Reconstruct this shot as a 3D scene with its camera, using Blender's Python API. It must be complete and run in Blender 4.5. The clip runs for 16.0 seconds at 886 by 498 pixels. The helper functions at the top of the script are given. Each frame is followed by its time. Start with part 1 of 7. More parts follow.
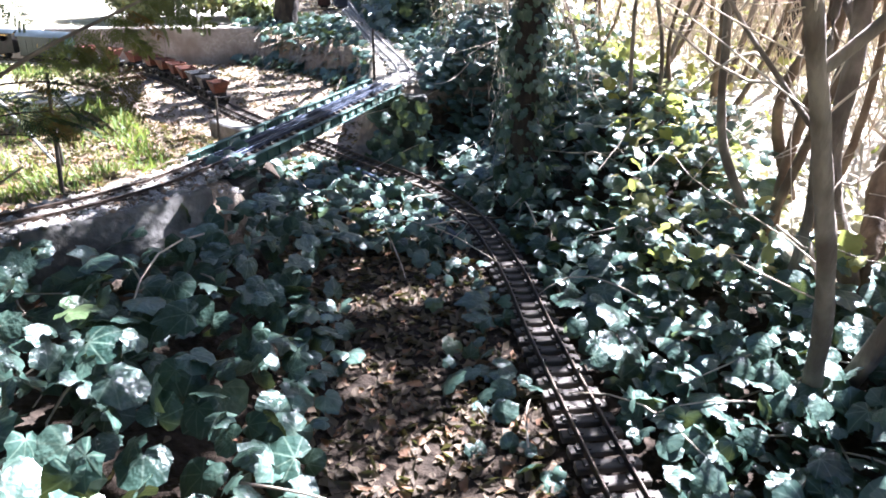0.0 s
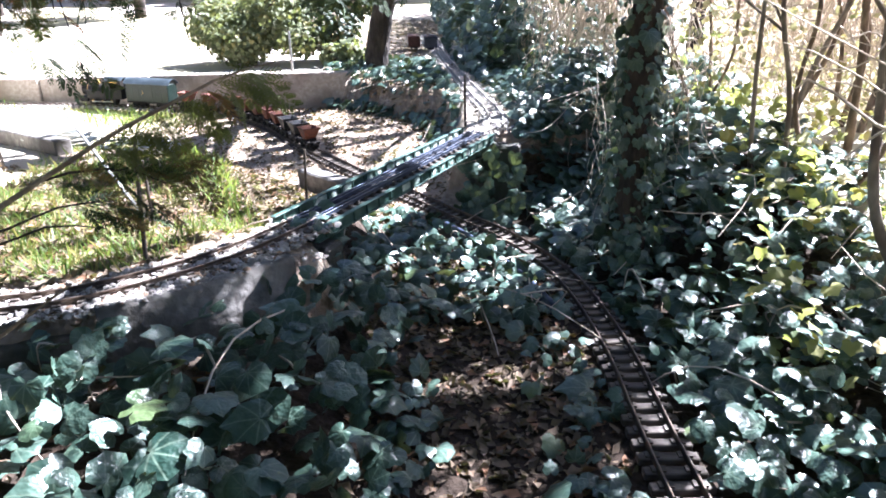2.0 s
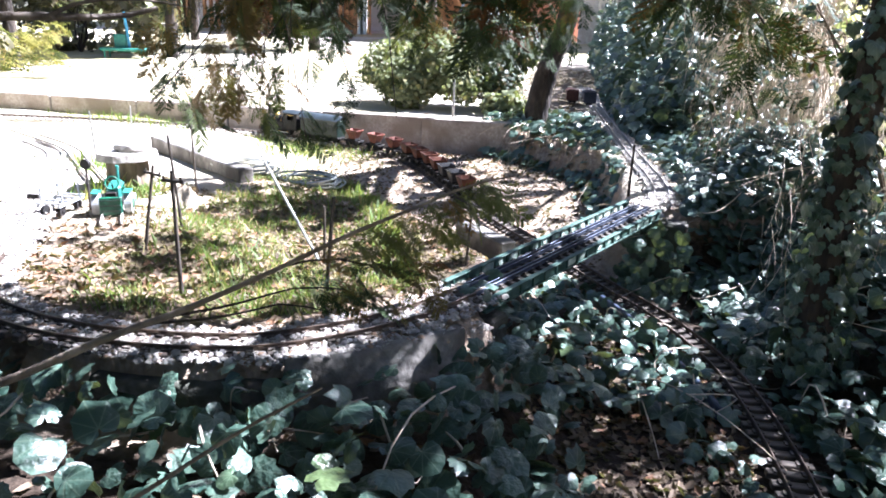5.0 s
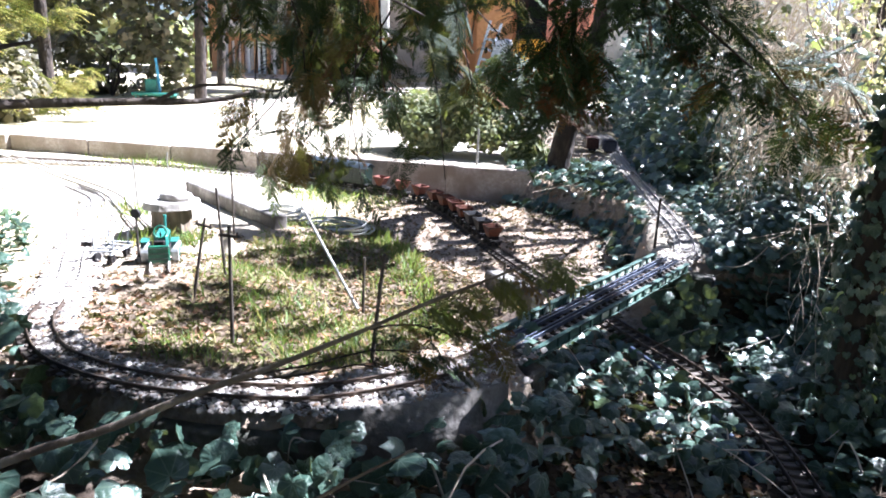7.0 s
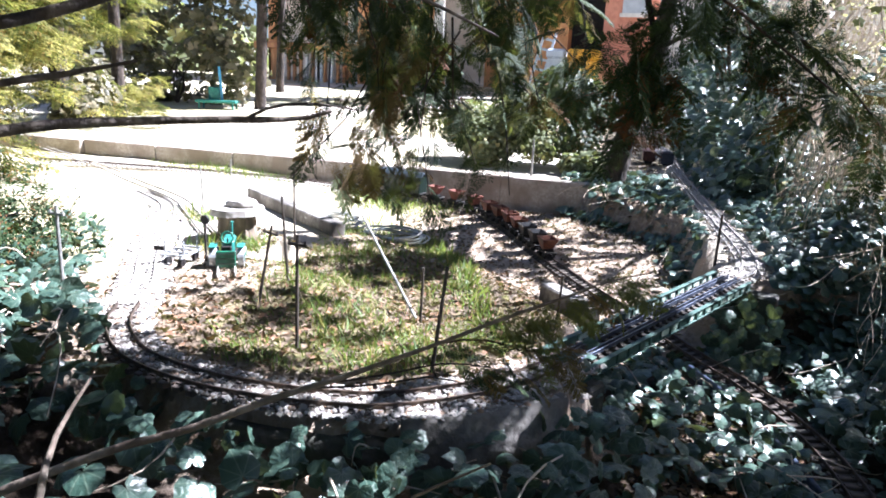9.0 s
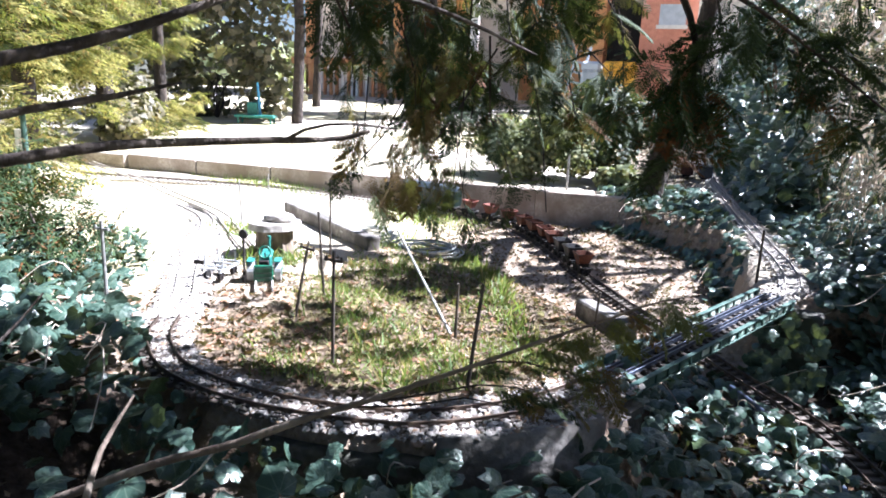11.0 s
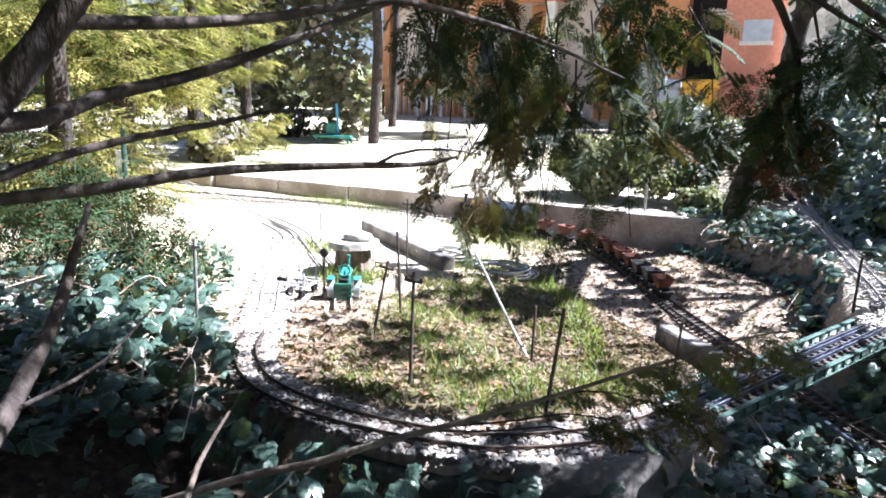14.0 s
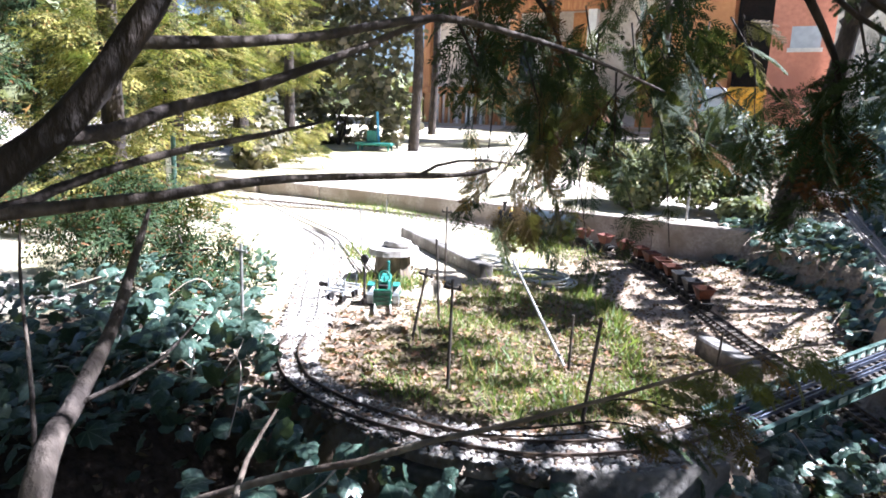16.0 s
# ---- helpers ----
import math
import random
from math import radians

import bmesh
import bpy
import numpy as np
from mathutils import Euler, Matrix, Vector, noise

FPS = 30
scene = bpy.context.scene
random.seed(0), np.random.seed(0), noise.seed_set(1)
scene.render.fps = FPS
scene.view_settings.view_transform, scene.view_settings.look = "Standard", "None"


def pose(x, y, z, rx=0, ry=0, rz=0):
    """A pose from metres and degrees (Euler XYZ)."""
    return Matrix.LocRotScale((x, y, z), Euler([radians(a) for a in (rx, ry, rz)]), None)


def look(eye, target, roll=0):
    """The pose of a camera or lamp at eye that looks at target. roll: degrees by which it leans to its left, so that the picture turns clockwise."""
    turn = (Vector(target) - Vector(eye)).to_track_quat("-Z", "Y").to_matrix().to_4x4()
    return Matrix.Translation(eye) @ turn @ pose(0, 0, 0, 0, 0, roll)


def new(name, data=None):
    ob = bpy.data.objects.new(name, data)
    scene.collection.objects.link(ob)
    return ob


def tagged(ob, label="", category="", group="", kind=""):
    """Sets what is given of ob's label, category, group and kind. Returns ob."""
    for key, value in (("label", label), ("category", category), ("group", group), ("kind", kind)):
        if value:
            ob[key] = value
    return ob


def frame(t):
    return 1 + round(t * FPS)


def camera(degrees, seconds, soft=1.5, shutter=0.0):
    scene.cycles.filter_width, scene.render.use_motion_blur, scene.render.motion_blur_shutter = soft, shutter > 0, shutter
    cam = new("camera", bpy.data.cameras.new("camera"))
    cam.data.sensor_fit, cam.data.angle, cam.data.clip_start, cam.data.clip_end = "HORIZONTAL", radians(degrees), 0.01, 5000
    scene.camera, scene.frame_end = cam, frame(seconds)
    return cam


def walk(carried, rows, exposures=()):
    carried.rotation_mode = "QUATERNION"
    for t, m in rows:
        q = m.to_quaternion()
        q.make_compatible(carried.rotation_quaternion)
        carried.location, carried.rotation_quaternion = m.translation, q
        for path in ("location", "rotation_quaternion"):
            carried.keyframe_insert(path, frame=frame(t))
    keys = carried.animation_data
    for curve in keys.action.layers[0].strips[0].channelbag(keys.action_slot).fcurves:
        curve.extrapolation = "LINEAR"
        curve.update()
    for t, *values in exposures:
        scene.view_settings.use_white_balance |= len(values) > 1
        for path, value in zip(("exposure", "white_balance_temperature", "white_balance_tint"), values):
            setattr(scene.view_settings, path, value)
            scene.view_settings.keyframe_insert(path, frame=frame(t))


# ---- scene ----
cam = camera(67.5, 16.0, 1.8)
PATH = [
    (0, (-0.345, 0.205, 0.622), (-0.094, 2.019, -0.182), 0.4),
    (0.5, (-0.342, 0.278, 0.622), (-0.092, 2.106, -0.148), -0.5),
    (1, (-0.337, 0.328, 0.632), (-0.186, 2.172, -0.128), -1.0),
    (1.5, (-0.349, 0.344, 0.642), (-0.268, 2.204, -0.089), -1.8),
    (2, (-0.357, 0.347, 0.646), (-0.349, 2.215, -0.068), -1.3),
    (2.5, (-0.36, 0.351, 0.649), (-0.369, 2.221, -0.06), -1.0),
    (3, (-0.366, 0.36, 0.653), (-0.442, 2.236, -0.035), 0.1),
    (3.5, (-0.367, 0.368, 0.653), (-0.474, 2.239, -0.044), 0.4),
    (4, (-0.385, 0.375, 0.659), (-0.534, 2.238, -0.052), 2.0),
    (4.5, (-0.419, 0.378, 0.687), (-0.697, 2.246, 0.028), 2.1),
    (5, (-0.45, 0.364, 0.716), (-0.813, 2.233, 0.104), 2.2),
    (5.2, (-0.457, 0.356, 0.722), (-0.836, 2.232, 0.142), 1.9),
    (7.5, (-0.508, 0.292, 0.764), (-0.952, 2.178, 0.268), 3.1),
    (8, (-0.516, 0.282, 0.766), (-1.015, 2.156, 0.275), 3.5),
    (10.5, (-0.527, 0.284, 0.78), (-1.14, 2.131, 0.318), 2.3),
    (11, (-0.53, 0.285, 0.78), (-1.184, 2.12, 0.33), 2.5),
    (11.5, (-0.532, 0.282, 0.784), (-1.227, 2.104, 0.337), 2.3),
    (12, (-0.535, 0.282, 0.785), (-1.265, 2.092, 0.347), 2.3),
    (12.5, (-0.537, 0.28, 0.786), (-1.282, 2.086, 0.357), 2.4),
    (13, (-0.543, 0.278, 0.79), (-1.325, 2.07, 0.37), 2.7),
    (13.5, (-0.545, 0.278, 0.792), (-1.374, 2.053, 0.388), 2.2),
    (14, (-0.547, 0.277, 0.787), (-1.403, 2.039, 0.383), 2.1),
    (14.5, (-0.543, 0.27, 0.792), (-1.429, 2.021, 0.407), 1.9),
    (15, (-0.54, 0.262, 0.791), (-1.443, 2.003, 0.401), 2.5),
    (15.5, (-0.539, 0.256, 0.793), (-1.474, 1.981, 0.402), 2.2),
    (16, (-0.539, 0.255, 0.793), (-1.498, 1.967, 0.406), 2.2),
]
walk(cam, [(t, look(eye, target, roll)) for t, eye, target, roll in PATH], [(0, 3.45, 5500, 21), (4.5, 3.17, 5500, 21), (7.5, 2.78, 5500, 20), (16, 2.66, 5500, 20)])

# ---- light ----
SUN_WAY = Vector((0.62, 0.47, 0.92)).normalized()
world = bpy.data.worlds.new("sky")
scene.world = world
world.use_nodes = True
wn = world.node_tree
sky = wn.nodes.new("ShaderNodeTexSky")
sky.sky_type, sky.sun_disc = "NISHITA", False
sky.sun_elevation = math.asin(SUN_WAY.z)
sky.sun_rotation = math.atan2(SUN_WAY.x, SUN_WAY.y)
wn.links.new(sky.outputs[0], wn.nodes["Background"].inputs[0])
wn.nodes["Background"].inputs[1].default_value = 0.021
sun = new("sun", bpy.data.lights.new("sun", "SUN"))
sun.data.energy, sun.data.angle, sun.data.color = 5.0, radians(0.55), (1.0, 0.965, 0.90)
sun.matrix_world = look(SUN_WAY * 50, (0, 0, 0))


# ---- materials ----
def nodes_of(name):
    m = bpy.data.materials.new(name)
    m.use_nodes = True
    t = m.node_tree
    return m, t, t.nodes["Principled BSDF"]


def mixed(t, fac, a, b):
    n = t.nodes.new("ShaderNodeMix")
    n.data_type = "RGBA"
    for sock, v in ((n.inputs[0], fac), (n.inputs[6], a), (n.inputs[7], b)):
        if isinstance(v, bpy.types.NodeSocket):
            t.links.new(v, sock)
        elif isinstance(v, tuple):
            sock.default_value = (*v, 1)
        else:
            sock.default_value = v
    return n.outputs[2]


def noise_of(t, scale, detail=4, lo=0.35, hi=0.65, stretch=None, space="Object"):
    co = t.nodes.new("ShaderNodeTexCoord")
    n = t.nodes.new("ShaderNodeTexNoise")
    n.inputs["Scale"].default_value, n.inputs["Detail"].default_value = scale, detail
    src = co.outputs[space]
    if stretch:
        mp = t.nodes.new("ShaderNodeMapping")
        mp.inputs["Scale"].default_value = stretch
        t.links.new(src, mp.inputs[0])
        src = mp.outputs[0]
    t.links.new(src, n.inputs["Vector"])
    r = t.nodes.new("ShaderNodeMapRange")
    r.inputs[1].default_value, r.inputs[2].default_value = lo, hi
    t.links.new(n.outputs[0], r.inputs[0])
    return r.outputs[0]


def bump(t, p, height, strength, distance):
    b = t.nodes.new("ShaderNodeBump")
    b.inputs["Strength"].default_value, b.inputs["Distance"].default_value = strength, distance
    t.links.new(height, b.inputs["Height"])
    t.links.new(b.outputs[0], p.inputs["Normal"])


def surface(name, dark, light, stain=None, rough=0.8, metal=0.0, fine=60, coarse=8, relief=0.4, depth=0.003, stretch=None, spec=0.5, space="Object"):
    """Two-scale mottled surface."""
    m, t, p = nodes_of(name)
    f = noise_of(t, fine, 5, stretch=stretch, space=space)
    c = noise_of(t, coarse, 3, 0.42, 0.62, space=space)
    col = mixed(t, f, dark, light)
    if stain:
        col = mixed(t, c, col, stain)
    t.links.new(col, p.inputs["Base Color"])
    p.inputs["Roughness"].default_value, p.inputs["Metallic"].default_value = rough, metal
    p.inputs["Specular IOR Level"].default_value = spec
    if relief:
        bump(t, p, f, relief, depth)
    return m


def leafy(name, dark, light, odd=None, rough=0.4, through_=0.3, island=True, spec=0.5, odd_share=0.15, vein=None, clump=0, grain=70):
    """Leaves: colour by piece, some light passes."""
    m, t, p = nodes_of(name)
    if island:
        rnd = t.nodes.new("ShaderNodeNewGeometry").outputs["Random Per Island"]
    else:
        rnd = t.nodes.new("ShaderNodeObjectInfo").outputs["Random"]
    col = mixed(t, rnd, dark, light)
    blot = noise_of(t, grain * 0.55, 3, 0.4, 0.7)
    col = mixed(t, blot, col, tuple(0.6 * a + 0.4 * b for a, b in zip(dark, light)))
    # blots towards near black paint the shaded gaps between sprays
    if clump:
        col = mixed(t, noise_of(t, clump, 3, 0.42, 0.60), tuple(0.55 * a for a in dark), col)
    if vein:
        at = t.nodes.new("ShaderNodeAttribute")
        at.attribute_name = "blade"
        xyz = t.nodes.new("ShaderNodeSeparateXYZ")
        t.links.new(at.outputs["Vector"], xyz.inputs[0])

        def calc(op, a, b=None, c=None):
            k = t.nodes.new("ShaderNodeMath")
            k.operation = op
            for sock, v in zip(k.inputs, (a, b, c)):
                if isinstance(v, bpy.types.NodeSocket):
                    t.links.new(v, sock)
                elif v is not None:
                    sock.default_value = v
            return k.outputs[0]
        yy = calc("ADD", xyz.outputs[1], 0.16)
        ang = calc("ARCTAN2", xyz.outputs[0], yy)
        rad = calc("SQRT", calc("ADD", calc("MULTIPLY", xyz.outputs[0], xyz.outputs[0]), calc("MULTIPLY", yy, yy)))
        off = calc("MULTIPLY", calc("ABSOLUTE", calc("WRAP", ang, 0.36, -0.36)), rad)
        line = t.nodes.new("ShaderNodeMapRange")
        for k, v in enumerate((0.006, 0.026, 0.75, 0.0)):
            line.inputs[k + 1].default_value = v
        t.links.new(off, line.inputs[0])
        col = mixed(t, line.outputs[0], col, vein)
    if odd:
        r = t.nodes.new("ShaderNodeMapRange")
        r.inputs[1].default_value, r.inputs[2].default_value = 1 - odd_share, 1 - odd_share + 0.02
        w = t.nodes.new("ShaderNodeMath")
        w.operation = "FRACT"
        k = t.nodes.new("ShaderNodeMath")
        k.operation, k.inputs[1].default_value = "MULTIPLY", 7.13
        t.links.new(rnd, k.inputs[0])
        t.links.new(k.outputs[0], w.inputs[0])
        t.links.new(w.outputs[0], r.inputs[0])
        col = mixed(t, r.outputs[0], col, odd)
    t.links.new(col, p.inputs["Base Color"])
    p.inputs["Roughness"].default_value = rough
    p.inputs["Specular IOR Level"].default_value = spec
    bump(t, p, noise_of(t, grain, 2), 0.4 if grain > 20 else 0.22, 0.003 if grain > 20 else 0.012)
    tr = t.nodes.new("ShaderNodeBsdfTranslucent")
    t.links.new(mixed(t, 0.5, col, (0.35, 0.42, 0.06)), tr.inputs[0])
    mx = t.nodes.new("ShaderNodeMixShader")
    mx.inputs[0].default_value = through_
    t.links.new(p.outputs[0], mx.inputs[1])
    t.links.new(tr.outputs[0], mx.inputs[2])
    t.links.new(mx.outputs[0], t.nodes["Material Output"].inputs[0])
    return m


CONCRETE = surface("concrete", (0.34, 0.295, 0.25), (0.48, 0.425, 0.37), (0.27, 0.225, 0.18), 0.9, fine=70, coarse=6, relief=0.5)
CONCRETE_DARK = surface("weathered concrete", (0.15, 0.14, 0.125), (0.27, 0.255, 0.23), (0.10, 0.092, 0.08), 0.9, fine=50, coarse=7, relief=0.6)
# darkest of the three concrete tones
CONCRETE_DARKEST = surface("darkest concrete", (0.05, 0.047, 0.042), (0.12, 0.11, 0.10), (0.04, 0.045, 0.03), 0.85, fine=50, coarse=9, relief=0.6)
# rail colour raised to pale, standing for sun glare on the track
PALE_RAIL = surface("pale rail", (0.34, 0.315, 0.28), (0.50, 0.47, 0.43), None, 0.8, 0.0, fine=90, relief=0.2, depth=0.0005)
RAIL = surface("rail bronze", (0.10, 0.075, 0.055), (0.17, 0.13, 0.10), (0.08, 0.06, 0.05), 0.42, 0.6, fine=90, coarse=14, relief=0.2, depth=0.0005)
# sleepers paled for the same glare
PALE_SLEEPER = surface("pale sleeper", (0.30, 0.28, 0.25), (0.50, 0.47, 0.43), (0.36, 0.33, 0.29), 0.9, fine=120, coarse=20, depth=0.0008)
SLEEPER = surface("sleeper", (0.035, 0.028, 0.022), (0.085, 0.066, 0.052), (0.12, 0.10, 0.08), 0.75, fine=150, coarse=20, depth=0.0008, stretch=(0.3, 1, 1))
BRIDGE_GREEN = surface("worn green paint", (0.017, 0.052, 0.041), (0.032, 0.082, 0.065), (0.05, 0.10, 0.08), 0.55, fine=60, coarse=34, depth=0.0006)
# blue tint of the base colour paints the sky mirrored in the rails
BRIDGE_RAIL = surface("guard rail", (0.06, 0.075, 0.11), (0.11, 0.13, 0.18), None, 0.35, 0.7, fine=90, relief=0.1)
BLACK_IRON = surface("black iron", (0.008, 0.008, 0.009), (0.02, 0.02, 0.02), (0.022, 0.019, 0.018), 0.6, 0.0, spec=0.25, fine=120, coarse=25, depth=0.0005)
COACH_GREEN = surface("coach green", (0.004, 0.012, 0.009), (0.008, 0.021, 0.016), (0.010, 0.018, 0.014), 0.42, fine=90, coarse=20, depth=0.0004)
ROOF_GREY = surface("roof grey", (0.028, 0.038, 0.047), (0.055, 0.070, 0.080), (0.022, 0.030, 0.034), 0.36, fine=70, coarse=14, depth=0.0004)
RUST_ORANGE = surface("rust orange", (0.09, 0.026, 0.012), (0.17, 0.052, 0.024), (0.065, 0.02, 0.012), 0.55, fine=90, coarse=22, depth=0.0006)
RUST_RED = surface("rust red", (0.12, 0.035, 0.024), (0.20, 0.06, 0.035), (0.09, 0.03, 0.02), 0.65, fine=90, coarse=22, depth=0.0006)
TUB_BLACK = surface("tub black", (0.014, 0.015, 0.017), (0.035, 0.036, 0.04), (0.06, 0.055, 0.05), 0.5, fine=90, coarse=22, depth=0.0006)
BRASS = surface("brass", (0.4, 0.26, 0.08), (0.5, 0.34, 0.12), None, 0.35, 0.9, fine=100, relief=0.1)
POLE_DARK = surface("tarred wood", (0.018, 0.015, 0.013), (0.045, 0.036, 0.03), (0.08, 0.065, 0.05), 0.75, fine=120, coarse=20, depth=0.0006, stretch=(1, 1, 0.2))
POLE_GREY = surface("grey wire", (0.20, 0.20, 0.19), (0.32, 0.32, 0.30), None, 0.5, 0.4, fine=80, relief=0.1)
BARK = surface("bark", (0.022, 0.016, 0.012), (0.068, 0.050, 0.038), (0.020, 0.015, 0.012), 0.9, fine=45, coarse=10, relief=0.9, depth=0.006, stretch=(1, 1, 0.35))
BARK_GREY = surface("grey bark", (0.055, 0.042, 0.034), (0.16, 0.13, 0.105), (0.04, 0.031, 0.026), 0.9, fine=60, coarse=14, relief=0.9, depth=0.004, stretch=(1, 1, 0.5))
BARK_PALE = surface("pale bark", (0.16, 0.13, 0.10), (0.30, 0.25, 0.20), (0.12, 0.09, 0.07), 0.9, fine=50, coarse=12, relief=0.8, depth=0.004, stretch=(1, 1, 0.35))
BARK_BROWN = surface("brown bark", (0.13, 0.088, 0.055), (0.29, 0.21, 0.14), (0.10, 0.068, 0.045), 0.9, fine=50, coarse=12, relief=0.8, depth=0.004, stretch=(1, 1, 0.35))
TWIG = surface("dry twigs", (0.36, 0.285, 0.205), (0.66, 0.57, 0.46), (0.52, 0.44, 0.35), 0.9, fine=40, coarse=3, relief=0.3)
IVY = leafy("ivy leaf", (0.015, 0.040, 0.029), (0.090, 0.150, 0.113), (0.08, 0.115, 0.042), vein=(0.12, 0.165, 0.12), rough=0.36, through_=0.07, spec=0.62, odd_share=0.04)
IVY_PIECE = leafy("ivy leaf near", (0.015, 0.040, 0.029), (0.090, 0.150, 0.113), (0.065, 0.10, 0.04), vein=(0.12, 0.165, 0.12), rough=0.36, through_=0.07, island=False, grain=4.0, spec=0.62, odd_share=0.025)
CONIFER = leafy("conifer green", (0.012, 0.028, 0.012), (0.038, 0.066, 0.022), (0.11, 0.05, 0.018), rough=0.7, spec=0.15, through_=0.06, odd_share=0.12)
CONIFER_PIECE = leafy("conifer spray", (0.011, 0.026, 0.012), (0.040, 0.068, 0.022), (0.11, 0.045, 0.016), rough=0.6, spec=0.25, through_=0.06, island=False, odd_share=0.09)
CONIFER_DRY = leafy("dry conifer spray", (0.055, 0.042, 0.022), (0.25, 0.15, 0.065), (0.05, 0.065, 0.025), rough=0.7, spec=0.2, through_=0.2, island=False, odd_share=0.25)
CONIFER_LIVE = leafy("young conifer spray", (0.045, 0.065, 0.018), (0.13, 0.13, 0.035), (0.20, 0.085, 0.025), rough=0.6, through_=0.3, island=False, odd_share=0.16)
# shade-dark to sun-pale range: gaps and highlights are in the leaf colour
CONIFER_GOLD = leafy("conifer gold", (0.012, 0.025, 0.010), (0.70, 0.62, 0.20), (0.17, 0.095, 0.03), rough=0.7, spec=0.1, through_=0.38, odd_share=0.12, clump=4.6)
BUSH_GREY = leafy("bush grey green", (0.085, 0.11, 0.06), (0.24, 0.255, 0.135), (0.22, 0.20, 0.08), rough=0.65, through_=0.3, spec=0.25)
DRY_LEAF = leafy("dry vine leaf", (0.30, 0.235, 0.155), (0.66, 0.57, 0.43), (0.42, 0.30, 0.17), rough=0.7, through_=0.5, spec=0.2, odd_share=0.15)
BUSH_DARK = leafy("bush dark", (0.018, 0.035, 0.02), (0.05, 0.075, 0.035), (0.12, 0.08, 0.03), rough=0.55, through_=0.2)
BUSH_BROWN = leafy("bush brown", (0.022, 0.024, 0.014), (0.19, 0.165, 0.095), (0.24, 0.20, 0.12), rough=0.5, through_=0.2, odd_share=0.18)
GRASS = leafy("grass", (0.045, 0.090, 0.018), (0.14, 0.225, 0.045), (0.30, 0.24, 0.10), rough=0.6, through_=0.35, odd_share=0.24)
WEED = leafy("weed leaf", (0.16, 0.18, 0.05), (0.46, 0.43, 0.18), (0.34, 0.28, 0.10), rough=0.5, through_=0.4, odd_share=0.2)
LITTER = leafy("leaf litter", (0.035, 0.024, 0.016), (0.26, 0.19, 0.125), (0.21, 0.11, 0.06), rough=0.8, through_=0.12, odd_share=0.2)
GRAVEL = leafy("gravel", (0.13, 0.12, 0.105), (0.60, 0.565, 0.52), (0.24, 0.16, 0.10), rough=0.85, through_=0.0, odd_share=0.15)
TEAL = surface("teal paint", (0.012, 0.13, 0.11), (0.035, 0.21, 0.175), None, 0.5, fine=30, relief=0.1)
BLUE = surface("blue paint", (0.05, 0.25, 0.45), (0.08, 0.33, 0.55), None, 0.5, fine=30, relief=0.1)
MODEL_GREEN = surface("model green", (0.010, 0.11, 0.062), (0.022, 0.17, 0.095), (0.010, 0.08, 0.05), 0.4, fine=70, coarse=30, relief=0.1, depth=0.0004)
MODEL_GREY = surface("model grey", (0.30, 0.32, 0.33), (0.45, 0.47, 0.48), None, 0.5, fine=70, relief=0.1)
ORANGE_WALL = surface("ochre render", (0.60, 0.28, 0.115), (0.72, 0.38, 0.165), (0.52, 0.25, 0.11), 0.85, fine=14, coarse=1.2)
PEACH_WALL = surface("terracotta render", (0.54, 0.23, 0.155), (0.65, 0.30, 0.205), (0.48, 0.215, 0.15), 0.85, fine=14, coarse=1.2)
GREY_RENDER = surface("grey roughcast", (0.48, 0.455, 0.41), (0.72, 0.69, 0.63), (0.40, 0.375, 0.33), 0.9, fine=9, coarse=1.5, relief=0.9, depth=0.03)
WHITE_PAINT = surface("white paint", (0.66, 0.65, 0.62), (0.78, 0.77, 0.74), None, 0.6, fine=12, relief=0.1)
TIMBER = surface("stained timber", (0.34, 0.14, 0.055), (0.50, 0.25, 0.10), None, 0.6, fine=20, stretch=(1, 1, 0.15))
PLASTER = surface("pale plaster", (0.70, 0.65, 0.58), (0.84, 0.80, 0.74), (0.60, 0.53, 0.45), 0.9, fine=14, coarse=1.2)
ROOF_TILE = surface("roof tile", (0.30, 0.12, 0.07), (0.42, 0.19, 0.11), (0.24, 0.11, 0.07), 0.85, fine=8, coarse=1.5)
YELLOW = surface("yellow plastic", (0.72, 0.36, 0.02), (0.80, 0.43, 0.03), None, 0.45, fine=10, relief=0.05)
PALE_BLUE = surface("pale blue plastic", (0.42, 0.48, 0.54), (0.52, 0.58, 0.64), None, 0.45, fine=10, relief=0.05)
# blue base colour stands for the sky reflected on the strip
EDGING = surface("sky tinted plastic", (0.022, 0.034, 0.062), (0.04, 0.058, 0.10), (0.03, 0.036, 0.05), 0.45, fine=60, coarse=14, relief=0.2, depth=0.0006)
RUST_DULL = surface("dull red paint", (0.035, 0.010, 0.008), (0.07, 0.022, 0.016), None, 0.6, fine=50, relief=0.1)
SLATE_BLUE = surface("slate blue", (0.012, 0.018, 0.035), (0.025, 0.034, 0.06), None, 0.5, fine=50, relief=0.1)
STONE = surface("pale stone", (0.38, 0.36, 0.33), (0.56, 0.54, 0.50), (0.30, 0.28, 0.25), 0.9, fine=40, coarse=9, relief=0.6)
HOSE = surface("pale hose", (0.36, 0.38, 0.36), (0.50, 0.52, 0.49), None, 0.4, fine=30, relief=0.05)
WOOD_GREY = surface("weathered wood", (0.16, 0.125, 0.09), (0.30, 0.24, 0.18), (0.10, 0.08, 0.06), 0.9, fine=60, coarse=9, stretch=(1, 1, 0.2))

GLASS, gt, gp = nodes_of("window glass")
gp.inputs["Base Color"].default_value = (0.02, 0.025, 0.03, 1)
gp.inputs["Roughness"].default_value = 0.08

